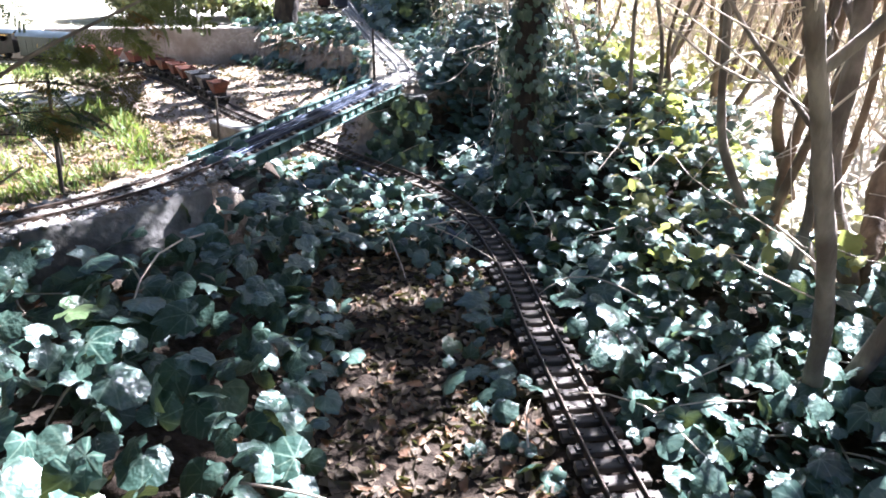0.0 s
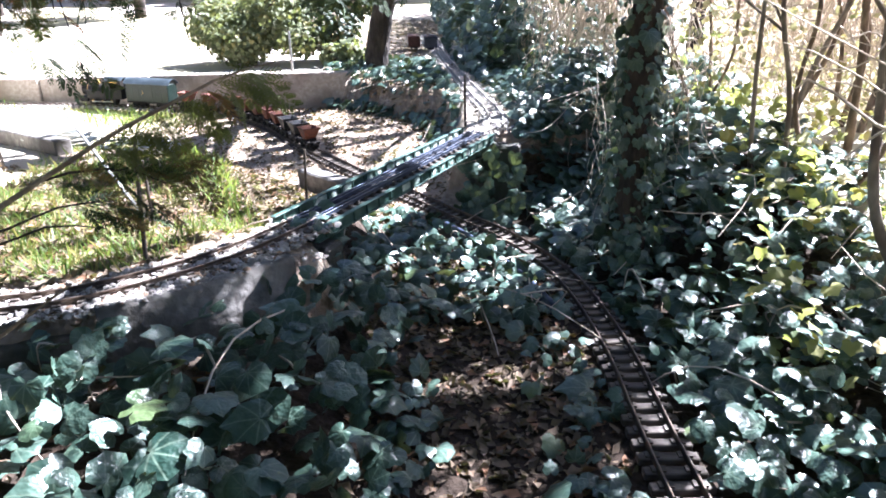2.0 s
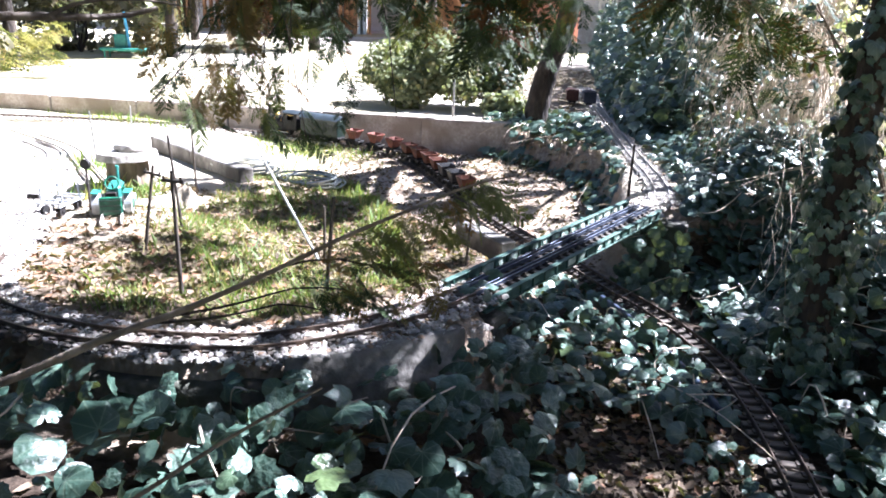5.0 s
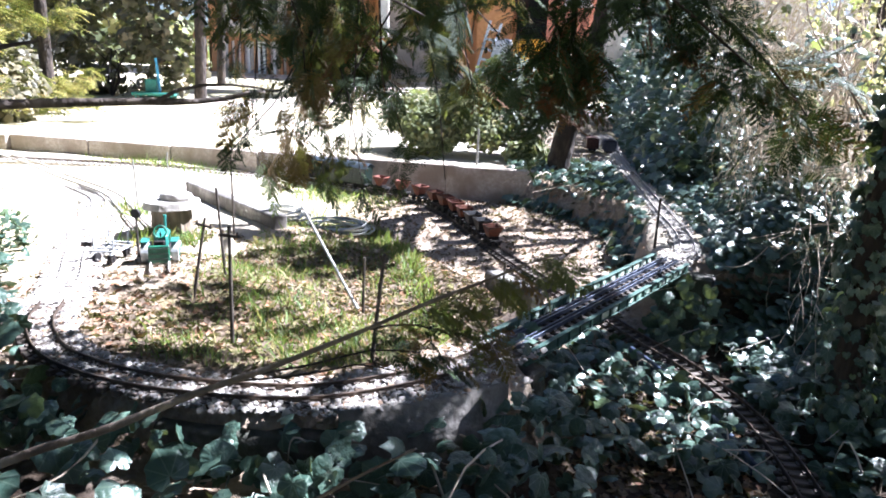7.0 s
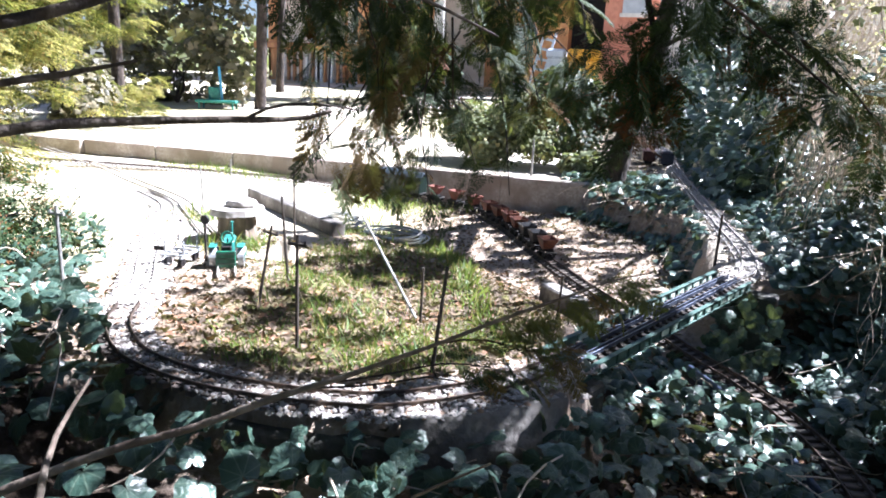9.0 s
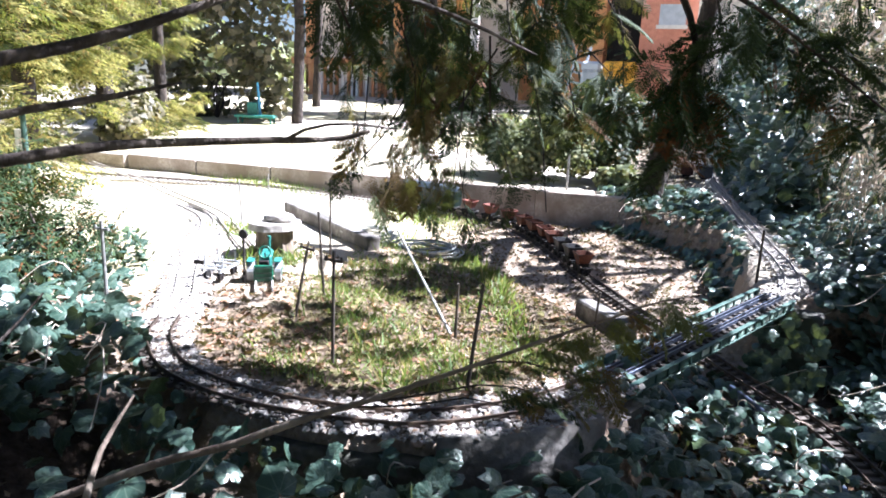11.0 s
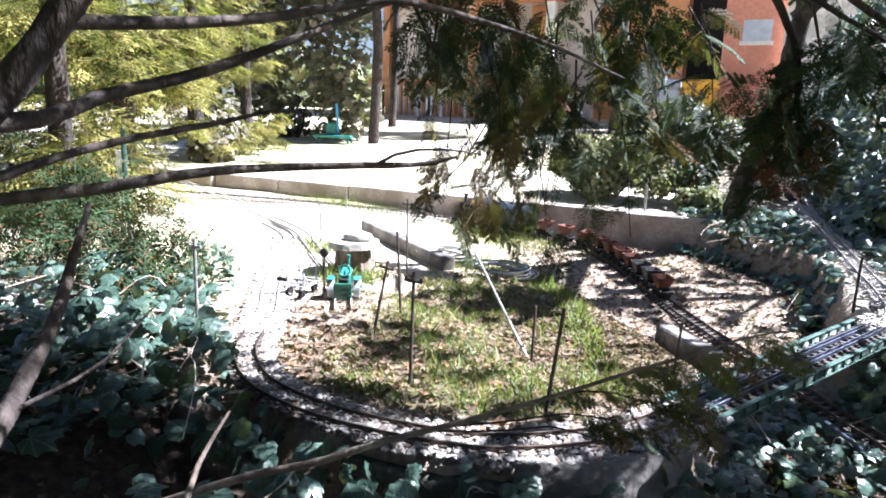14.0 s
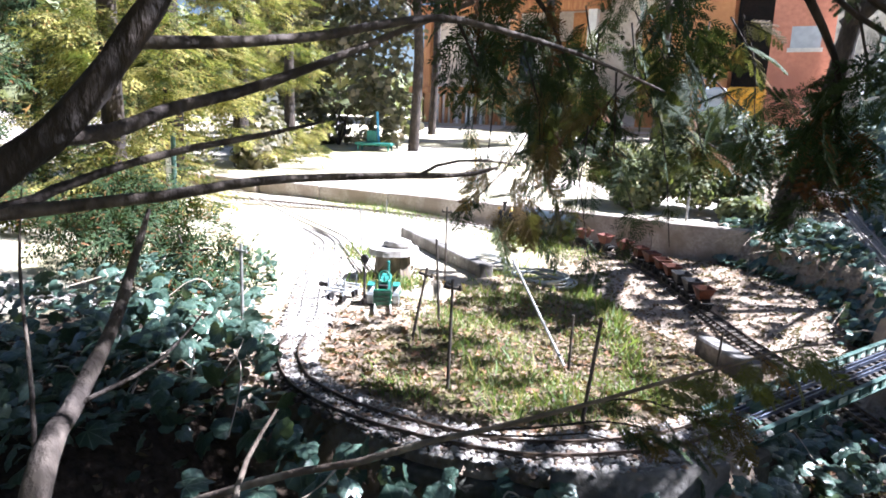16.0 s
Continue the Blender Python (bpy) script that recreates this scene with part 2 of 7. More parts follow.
# ground: bare earth, worn gravel, moss and yard by zone, whitened where sunlit
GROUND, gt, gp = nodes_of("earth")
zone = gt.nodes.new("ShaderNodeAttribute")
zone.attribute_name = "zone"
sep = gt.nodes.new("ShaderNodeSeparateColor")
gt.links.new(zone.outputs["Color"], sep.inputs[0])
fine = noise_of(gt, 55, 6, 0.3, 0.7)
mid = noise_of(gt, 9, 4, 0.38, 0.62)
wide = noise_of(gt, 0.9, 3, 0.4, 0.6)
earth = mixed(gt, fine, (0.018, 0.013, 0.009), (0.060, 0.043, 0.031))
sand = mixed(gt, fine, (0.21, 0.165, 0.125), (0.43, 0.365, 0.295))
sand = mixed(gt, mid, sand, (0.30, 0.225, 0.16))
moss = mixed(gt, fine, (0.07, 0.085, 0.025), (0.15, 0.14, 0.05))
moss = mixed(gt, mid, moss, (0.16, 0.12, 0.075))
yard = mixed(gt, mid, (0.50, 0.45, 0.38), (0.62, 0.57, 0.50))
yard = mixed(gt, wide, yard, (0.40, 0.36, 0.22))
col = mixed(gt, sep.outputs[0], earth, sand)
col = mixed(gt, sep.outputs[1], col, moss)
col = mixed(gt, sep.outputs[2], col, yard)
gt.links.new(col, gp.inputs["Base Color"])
gp.inputs["Roughness"].default_value = 0.95
gp.inputs["Specular IOR Level"].default_value = 0.2
bump(gt, gp, fine, 0.7, 0.008)


# ---- mesh helpers ----
def link_mesh(name, mesh, material, parent=None, label="", kind=""):
    if material is not None and not mesh.materials:
        mesh.materials.append(material)
    ob = new(name, mesh)
    ob.parent = parent
    return tagged(ob, label, kind=kind)


def part(name, bm, material, parent=None, label="", smooth=False):
    """A bmesh as one mesh object under a thing or a part."""
    me = bpy.data.meshes.new(name)
    if smooth:
        for f in bm.faces:
            f.smooth = True
    bm.to_mesh(me)
    bm.free()
    return link_mesh(name, me, material, parent, label)


def thing(name, m, label, category, group="", kind=""):
    ob = new(name)
    ob.empty_display_size = 0.02
    ob.matrix_world = m
    return tagged(ob, label, category, group, kind)


def fast_mesh(name, verts, faces, material, parent=None, label="", kind="", smooth=False):
    """verts N x 3; faces M x 3 or M x 4."""
    me = bpy.data.meshes.new(name)
    k = faces.shape[1]
    me.vertices.add(len(verts))
    me.vertices.foreach_set("co", np.ascontiguousarray(verts, dtype=np.float32).ravel())
    me.loops.add(faces.size)
    me.loops.foreach_set("vertex_index", np.ascontiguousarray(faces, dtype=np.int32).ravel())
    me.polygons.add(len(faces))
    me.polygons.foreach_set("loop_start", np.arange(0, faces.size, k, dtype=np.int32))
    if smooth:
        me.polygons.foreach_set("use_smooth", np.ones(len(faces), dtype=bool))
    me.update(calc_edges=True)
    me.validate()
    return link_mesh(name, me, material, parent, label, kind)


def many(tv, tf, mats):
    """One template laid at many 3 x 4 poses."""
    tv, tf, mats = np.asarray(tv, float), np.asarray(tf, int), np.asarray(mats, float)
    v = np.einsum("nij,kj->nki", mats[:, :, :3], tv) + mats[:, None, :, 3]
    f = tf[None] + (np.arange(len(mats)) * len(tv))[:, None, None]
    return v.reshape(-1, 3), f.reshape(-1, tf.shape[1])


def blade_attr(ob, tv, k):
    """Each leaf's own outline coordinates, for its veins."""
    a = ob.data.attributes.new("blade", "FLOAT_VECTOR", "POINT")
    a.data.foreach_set("vector", np.tile(np.asarray(tv, np.float32), (k, 1)).ravel())


def box(bm, x0, y0, z0, x1, y1, z1, bevel=0.0, m=None):
    before = set(bm.verts)
    r = bmesh.ops.create_cube(bm, size=1)
    vs = r["verts"]
    for v in vs:
        v.co = Vector(((x0 + x1) / 2 + v.co.x * (x1 - x0), (y0 + y1) / 2 + v.co.y * (y1 - y0), (z0 + z1) / 2 + v.co.z * (z1 - z0)))
    if bevel:
        es = list({e for v in vs for e in v.link_edges})
        bmesh.ops.bevel(bm, geom=es, offset=bevel, segments=1, affect="EDGES")
    if m is not None:
        for v in bm.verts:
            if v not in before:
                v.co = m @ v.co
    return bm


def rod(bm, a, b, r0, r1=None, n=10):
    a, b = Vector(a), Vector(b)
    d = b - a
    q = d.to_track_quat("Z", "Y").to_matrix().to_4x4()
    bmesh.ops.create_cone(bm, cap_ends=True, segments=n, radius1=r0, radius2=r0 if r1 is None else r1, depth=d.length, matrix=Matrix.Translation((a + b) / 2) @ q)
    return bm


def bm_new():
    return bmesh.new()


def spline(points, step):
    """Evenly spaced points on a smooth curve through the given ones."""
    p = np.array(points, float)
    p = np.vstack([2 * p[0] - p[1], p, 2 * p[-1] - p[-2]])
    out = []
    for i in range(1, len(p) - 2):
        u = np.linspace(0, 1, 40, endpoint=False)[:, None]
        a, b, c, d = p[i - 1], p[i], p[i + 1], p[i + 2]
        out.append(0.5 * (2 * b + (c - a) * u + (2 * a - 5 * b + 4 * c - d) * u ** 2 + (3 * b - a - 3 * c + d) * u ** 3))
    out = np.vstack(out + [p[-2][None]])
    s = np.concatenate([[0], np.cumsum(np.linalg.norm(np.diff(out, axis=0), axis=1))])
    k = max(2, int(round(s[-1] / step)) + 1)
    w = np.linspace(0, s[-1], k)
    return np.stack([np.interp(w, s, out[:, j]) for j in range(out.shape[1])], 1)


def tube(name, pts, radii, material, parent=None, label="", n=7, rough=0.0, step=0.03):
    """A tapered limb along a smooth curve."""
    c = spline([(*p, r) for p, r in zip(pts, radii)], step)
    rng = np.random.default_rng(len(c) * 7 + int(abs(c[0, 0]) * 1000))
    d = np.gradient(c[:, :3], axis=0)
    d /= np.linalg.norm(d, axis=1)[:, None] + 1e-9
    up = np.array([0.13, 0.21, 0.97])
    a = np.cross(d, up)
    a /= np.linalg.norm(a, axis=1)[:, None] + 1e-9
    b = np.cross(d, a)
    th = np.linspace(0, 2 * np.pi, n, endpoint=False)
    rr = c[:, 3][:, None] * (1 + rough * rng.normal(size=(len(c), n)))
    v = c[:, None, :3] + rr[..., None] * (np.cos(th)[None, :, None] * a[:, None] + np.sin(th)[None, :, None] * b[:, None])
    i, j = np.meshgrid(np.arange(len(c) - 1), np.arange(n), indexing="ij")
    f = np.stack([i * n + j, i * n + (j + 1) % n, (i + 1) * n + (j + 1) % n, (i + 1) * n + j], -1).reshape(-1, 4)
    return fast_mesh(name, v.reshape(-1, 3), f, material, parent, label, smooth=True)


def strands(curves, radii, n=4):
    """Many thin round strands, all with as many points, as one set of vertices and faces."""
    c = np.asarray(curves, float)
    k, m = c.shape[:2]
    d = np.gradient(c, axis=1)
    d /= np.linalg.norm(d, axis=2)[..., None] + 1e-9
    a = np.cross(d, np.array([0.31, 0.93, 0.17]))
    a /= np.linalg.norm(a, axis=2)[..., None] + 1e-9
    b = np.cross(d, a)
    th = np.linspace(0, 2 * np.pi, n, endpoint=False)
    r = np.asarray(radii, float)[:, None] * np.linspace(1, 0.45, m)[None]
    v = c[:, :, None] + r[..., None, None] * (np.cos(th)[:, None] * a[:, :, None] + np.sin(th)[:, None] * b[:, :, None])
    o, i, j = np.meshgrid(np.arange(k), np.arange(m - 1), np.arange(n), indexing="ij")
    base = o * m * n
    f = np.stack([base + i * n + j, base + i * n + (j + 1) % n, base + (i + 1) * n + (j + 1) % n, base + (i + 1) * n + j], -1).reshape(-1, 4)
    return v.reshape(-1, 3), f


def poses_of(pos, size, normal=None, tilt=0.5, rng=None, spin=None):
    """Random 3 x 4 poses: z leans from the normal by about tilt."""
    k = len(pos)
    nz = np.tile([0, 0, 1.0], (k, 1)) if normal is None else np.array(normal, float)
    nz = nz + rng.normal(size=(k, 3)) * tilt
    nz /= np.linalg.norm(nz, axis=1)[:, None]
    t = rng.normal(size=(k, 3)) if spin is None else np.array(spin, float)
    x = np.cross(t, nz)
    x /= np.linalg.norm(x, axis=1)[:, None] + 1e-9
    y = np.cross(nz, x)
    m = np.stack([x, y, nz], 2) * np.asarray(size)[:, None, None]
    return np.concatenate([m, np.asarray(pos)[:, :, None]], 2)


def as_matrix(m):
    return Matrix([list(map(float, r)) for r in m] + [[0, 0, 0, 1]])


def sm(a, b, v):
    u = np.clip((v - a) / (b - a), 0, 1)
    return u * u * (3 - 2 * u)


# ---- lines of the railway ----
LOWER = [(-0.02, -0.7, 0.022), (-0.03, 0.2, 0.022), (-0.036, 0.75, 0.022), (-0.037, 1.14, 0.022), (-0.030, 1.38, 0.022), (-0.036, 1.55, 0.022), (-0.055, 1.72, 0.022), (-0.096, 1.88, 0.022),
         (-0.19, 2.09, 0.022), (-0.32, 2.28, 0.024), (-0.414, 2.42, 0.028), (-0.61, 2.69, 0.036), (-0.775, 2.93, 0.044), (-1.0, 3.28, 0.06), (-1.2, 3.58, 0.08),
         (-1.5, 3.84, 0.10), (-2.0, 3.94, 0.128), (-2.5, 3.92, 0.155), (-3.2, 3.76, 0.18), (-4.3, 3.45, 0.20)]
BR_A, BR_B = Vector((-0.626, 1.592, 0.233)), Vector((-0.246, 2.358, 0.247))
BR_DIR = (BR_B - BR_A).normalized()
LOOP = [tuple(BR_A), (-0.688, 1.485, 0.232), (-0.731, 1.425, 0.231), (-0.814, 1.34, 0.231), (-0.913, 1.269, 0.231), (-1.005, 1.236, 0.232), (-1.109, 1.22, 0.232), (-1.221, 1.215, 0.232),
        (-1.345, 1.233, 0.232), (-1.455, 1.275, 0.232), (-1.575, 1.375, 0.232), (-1.65, 1.49, 0.232), (-1.74, 1.64, 0.232), (-1.88, 1.82, 0.232), (-2.06, 2.07, 0.230), (-2.26, 2.37, 0.228), (-2.46, 2.60, 0.224), (-2.75, 2.80, 0.221)]
UPPER = [tuple(BR_B), (-0.182, 2.50, 0.240), (-0.152, 2.66, 0.236), (-0.152, 2.9, 0.238), (-0.18, 3.25, 0.24), (-0.225, 3.8, 0.25), (-0.29, 4.6, 0.27), (-0.36, 5.6, 0.295), (-0.42, 6.8, 0.31)]
SIDING = [(-1.60, 1.80, 0.222), (-1.72, 1.97, 0.222), (-1.88, 2.14, 0.222), (-2.06, 2.31, 0.224), (-2.25, 2.49, 0.228), (-2.47, 2.68, 0.232), (-2.95, 2.95, 0.236), (-3.4, 3.22, 0.24), (-4.3, 3.68, 0.242)]


def dist_to(pts, x, y):
    """Distance from x, y to a polyline, and its height there."""
    p = spline(pts, 0.06)
    best = np.full(np.shape(x), 1e9)
    z = np.zeros(np.shape(x))
    for q in p:
        d = (x - q[0]) ** 2 + (y - q[1]) ** 2
        z = np.where(d < best, q[2], z)
        best = np.minimum(best, d)
    return np.sqrt(best), z


WALL_Y = 4.12
LC, LR = np.array([-1.13, 1.80]), 0.655


def front_edge(x):
    """The outer edge of the terrace, where the retaining wall stands."""
    return LC[1] - np.sqrt(np.maximum(LR ** 2 - (np.clip(x, -1.62, -0.53) - LC[0]) ** 2, 0.0))


def height(x, y):
    """Lie of the land."""
    x, y = np.asarray(x, float), np.asarray(y, float)
    plaza = 0.012 * sm(1.9, 2.4, y) + 0.075 * sm(2.5, 3.9, y) + 0.085 * sm(-1.5, -3.2, x) * sm(2.3, 3.4, y)
    inside = sm(-0.005, 0.03, y - front_edge(x)) * sm(-0.50, -0.60, x)
    hill = sm(-1.15, -1.65, x) * sm(0.1, 0.7, y)
    v = y + 0.47 * x
    back = 1 - 0.40 * sm(1.16, 1.55, v) - 0.60 * sm(1.95, 2.65, v)
    back = back * np.where(y > 1.7, sm(0.17, 0.42, dist_to(LOWER[6:], x, y)[0]), 1.0)
    lawn = sm(0.10, 0.32, dist_to(LOOP[:16], x, y)[0]) * sm(-1.6, -1.35, x) * sm(-0.62, -0.75, x) * (y > front_edge(x))
    terr = (0.217 - 0.030 * lawn) * np.maximum(inside, hill) * np.where(x < -1.7, np.maximum(back, sm(1.75, 1.5, v)), back)
    bed = 0.115 * sm(-0.36, -0.80, x) * sm(0.0, 0.5, y) * (y < front_edge(x) + 0.02)
    bed = np.where(x > -0.66, 0.10 * sm(-0.36, -0.62, x) * sm(1.75, 1.6, y) * sm(0, 0.5, y), bed)
    xb = np.interp(y, [2.3, 2.45, 3.1, 3.5, 3.8, 4.05, 4.3], [-0.10, -0.30, -0.27, -0.33, -0.62, -0.86, -1.2])
    up = (0.222 + 0.012 * sm(2.5, 4, y)) * sm(-0.06, 0.03, x - xb) * sm(2.36, 2.46, y)
    bank = 0.20 * sm(0.02, 0.32, x) * sm(1.2, 2.3, y) + 0.06 * sm(0.05, 0.5, x)
    z = np.maximum.reduce([plaza, terr, bed, up, bank])
    behind = sm(WALL_Y + 0.02, WALL_Y + 0.07, y)
    far = 0.255 + 0.03 * sm(4.2, 6.5, y) + 0.055 * np.clip(y - 6.5, 0, 9)
    z = np.where((y > WALL_Y) & (x < -0.7), z * (1 - behind) + far * behind, z)
    z = np.where((y > WALL_Y) & (x >= -0.7), np.maximum(z, far * behind), z)
    z = z + 0.004 * np.sin(9 * x + 2 * np.sin(5 * y)) * np.cos(8 * y + x)
    return z


def axis_steps(lo, hi, step, far, grow=1.25):
    a = list(np.arange(lo, hi + step / 2, step))
    d, v = step, hi
    while v < far:
        d *= grow
        v += d
        a.append(v)
    d, v = step, lo
    while v > -far:
        d *= grow
        v -= d
        a.insert(0, v)
    return np.array(a)


gx, gy = axis_steps(-3.4, 1.4, 0.03, 900), axis_steps(-0.4, 5.0, 0.03, 900)
GX, GY = np.meshgrid(gx, gy)
GZ = height(GX, GY)
# beds of the lines
for line, half in ((LOWER, 0.06), (LOOP, 0.075), (UPPER, 0.07), (SIDING, 0.05)):
    dd, zz = dist_to(line, GX, GY)
    w = sm(half + 0.05, half, dd)
    GZ = np.where(dd < half + 0.05, np.minimum(GZ, zz - 0.006) * w + GZ * (1 - w), GZ)
rows_, cols_ = GX.shape
ii, jj = np.meshgrid(np.arange(rows_ - 1), np.arange(cols_ - 1), indexing="ij")
gf = np.stack([ii * cols_ + jj, ii * cols_ + jj + 1, (ii + 1) * cols_ + jj + 1, (ii + 1) * cols_ + jj], -1).reshape(-1, 4)
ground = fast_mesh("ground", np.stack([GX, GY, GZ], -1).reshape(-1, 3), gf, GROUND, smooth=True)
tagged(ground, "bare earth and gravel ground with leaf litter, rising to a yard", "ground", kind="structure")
loop_d = dist_to(LOOP, GX, GY)[0]
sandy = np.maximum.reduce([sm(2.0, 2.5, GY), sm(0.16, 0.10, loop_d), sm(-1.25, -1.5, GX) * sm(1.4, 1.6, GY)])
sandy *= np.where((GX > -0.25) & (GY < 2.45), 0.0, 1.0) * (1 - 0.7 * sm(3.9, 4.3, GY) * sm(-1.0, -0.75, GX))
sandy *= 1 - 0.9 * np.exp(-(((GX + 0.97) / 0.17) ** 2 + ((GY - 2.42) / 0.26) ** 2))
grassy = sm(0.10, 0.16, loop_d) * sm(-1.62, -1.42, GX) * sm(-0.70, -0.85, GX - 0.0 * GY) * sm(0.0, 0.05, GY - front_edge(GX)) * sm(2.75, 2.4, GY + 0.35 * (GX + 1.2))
# yard tone: less for dirt and shade by the tree, more for sunlit right
yard_sunlit = np.maximum(sm(WALL_Y + 0.05, WALL_Y + 0.3, GY) * (1 - 0.85 * sm(-1.15, -0.85, GX) * sm(1.5, 1.0, GX) * sm(9.6, 8.6, GY)), sm(0.46, 0.66, GX + 0.05 * np.sin(9 * GY)) * sm(0.2, 0.7, GY))
# glare of full sun at the siding and far bank painted as yard tone
yard_sunlit = np.maximum(yard_sunlit, 0.9 * sm(-1.55, -1.8, GX + 0.12 * np.sin(5 * GY)) * sm(1.55, 1.85, GY) * (0.55 + 0.45 * sm(-1.7, -2.1, GX)))
yard_sunlit = np.maximum(yard_sunlit, 0.95 * sm(-2.3, -2.5, GX) * sm(0.95, 1.2, GY))
yard_sunlit *= 1 - 0.8 * sm(6.0, 8.0, GX)
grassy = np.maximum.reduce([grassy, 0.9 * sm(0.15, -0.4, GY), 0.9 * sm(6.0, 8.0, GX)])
yard_sunlit = np.maximum(yard_sunlit, 0.85 * sm(0.15, 0.07, dist_to(UPPER[2:], GX, GY)[0]))
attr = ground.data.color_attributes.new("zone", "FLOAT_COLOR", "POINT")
attr.data.foreach_set("color", np.stack([sandy, grassy, yard_sunlit, np.ones_like(yard_sunlit)], -1).astype(np.float32).ravel())


def ground_at(x, y):
    return height(np.asarray(x, float), np.asarray(y, float))


# ---- walls ----
def wall_ring(name, edge, z0, z1, thick, material, label, bevel=0.006):
    """A wall that follows a line on the plan; edge is its outer foot."""
    e = np.array(edge)
    d = np.gradient(e, axis=0)
    d /= np.linalg.norm(d, axis=1)[:, None]
    nrm = np.stack([-d[:, 1], d[:, 0]], 1)
    b = bevel
    prof = [(0, z0), (0, z1 - b), (b, z1), (thick - b, z1), (thick, z1 - b), (thick, z0)]
    v = np.array([[(*(p + n * o), z) for o, z in prof] for p, n in zip(e, nrm)])
    k = len(prof)
    i, j = np.meshgrid(np.arange(len(e) - 1), np.arange(k), indexing="ij")
    f = np.stack([i * k + j, (i + 1) * k + j, (i + 1) * k + (j + 1) % k, i * k + (j + 1) % k], -1).reshape(-1, 4)
    caps = [[0, 1, 4, 5], [1, 2, 3, 4]]
    end = (len(e) - 1) * k
    caps += [[end + a for a in reversed(c)] for c in caps]
    ob = fast_mesh(name, v.reshape(-1, 3), np.vstack([f, caps]), material)
    return tagged(ob, label, "wall", kind="structure")


ang = np.radians(np.linspace(295, 323, 24))
wall_ring("wall_terrace", [(LC[0] + LR * math.cos(a), LC[1] + LR * math.sin(a)) for a in ang], -0.02, 0.236, 0.028, CONCRETE_DARK,
          "low weathered concrete retaining wall round the curved track")
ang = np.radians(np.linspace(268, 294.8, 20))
wall_ring("wall_terrace_low", [(LC[0] + (LR - 0.006) * math.cos(a), LC[1] + (LR - 0.006) * math.sin(a)) for a in ang], -0.02, 0.196, 0.03, CONCRETE_DARKEST,
          "lower stretch of very dark concrete edging below the curved track")

# long garden wall of cast blocks, joints between them
garden_wall = thing("wall_garden", pose(0, 0, 0), "long low concrete block wall behind the far track", "wall", kind="structure")
x = -0.72
k = 0
while x > -5.2:
    bm = bm_new()
    y = 4.06 + 0.012 * math.sin(3 * x) - 0.035 * max(0, -x - 2.6)
    box(bm, x - 0.597, y, 0.0, x, y + 0.075, 0.272 + 0.002 * (k % 2), 0.005)
    part("block", bm, CONCRETE, garden_wall)
    x -= 0.6
    k += 1

# concrete kerb lying on the ground past the lawn
kerb = thing("concrete_kerb", pose(0, 0, 0), "long grey concrete kerb block lying beside the grass", "kerb")
a, b = Vector((-1.742, 2.735, 0)), Vector((-2.55, 3.34, 0))
d = (b - a).normalized()
m = Matrix.Translation(a) @ Matrix(((d.x, -d.y, 0, 0), (d.y, d.x, 0, 0), (0, 0, 1, 0), (0, 0, 0, 1)))
for i in range(2):
    bm = bm_new()
    box(bm, i * 0.5, -0.062, 0.0, i * 0.5 + 0.497, 0.0, 0.186, 0.005, m)
    part("block", bm, CONCRETE_DARK, kerb)

# blocks that carry the bridge and edge the cutting
def block_thing(name, corner, way, length, width, z0, z1, material, label, category="block"):
    t = thing(name, pose(0, 0, 0), label, category)
    w = Vector((way[0], way[1], 0)).normalized()
    mm = Matrix.Translation((*corner, 0)) @ Matrix(((w.x, -w.y, 0, 0), (w.y, w.x, 0, 0), (0, 0, 1, 0), (0, 0, 0, 1)))
    bm = box(bm_new(), 0, 0, z0, length, width, z1, 0.006, mm)
    part("slab", bm, material, t)
    return t


block_thing("bridge_abutment", (-0.262, 2.372), (0.93, -0.22), 0.155, 0.07, -0.02, 0.211, CONCRETE_DARKEST, "very dark concrete block carrying the far end of the bridge", "abutment")
block_thing("bridge_abutment", (-0.70, 1.60), (0.89, -0.453), 0.14, 0.06, -0.02, 0.196, CONCRETE_DARKEST, "very dark concrete block carrying the bridge beside the terrace", "abutment")
# the slab takes the darker concrete to stand for its shaded near face
block_thing("cutting_slab", (-0.605, 2.368), (-0.678, 0.735), 0.27, 0.06, -0.01, 0.112, CONCRETE_DARK, "grey concrete slab set on edge beside the lower track", "slab")


# ---- track ----
def sleeper_mesh(width=0.088):
    bm = bm_new()
    box(bm, -width / 2, -0.0085, -0.012, width / 2, 0.0085, 0.0, 0.0015)
    for s in (-1, 1):
        for o in (-0.007, 0.007):
            box(bm, s * 0.0235 + o - 0.003, -0.006, 0.0, s * 0.0235 + o + 0.003, 0.006, 0.003)
    me = bpy.data.meshes.new("sleeper")
    bm.to_mesh(me)
    bm.free()
    me.materials.append(SLEEPER)
    return me


SLEEPER_MESH = sleeper_mesh()
PALE_MESH = SLEEPER_MESH.copy()
PALE_MESH.materials[0] = PALE_SLEEPER
TARRED_MESH = SLEEPER_MESH.copy()
TARRED_MESH.materials[0] = POLE_DARK
RAIL_PROFILE = [(-0.0035, 0.0), (0.0035, 0.0), (0.001, 0.002), (0.001, 0.0058), (0.0017, 0.0062), (0.0017, 0.0083), (-0.0017, 0.0083), (-0.0017, 0.0062), (-0.001, 0.0058), (-0.001, 0.002)]


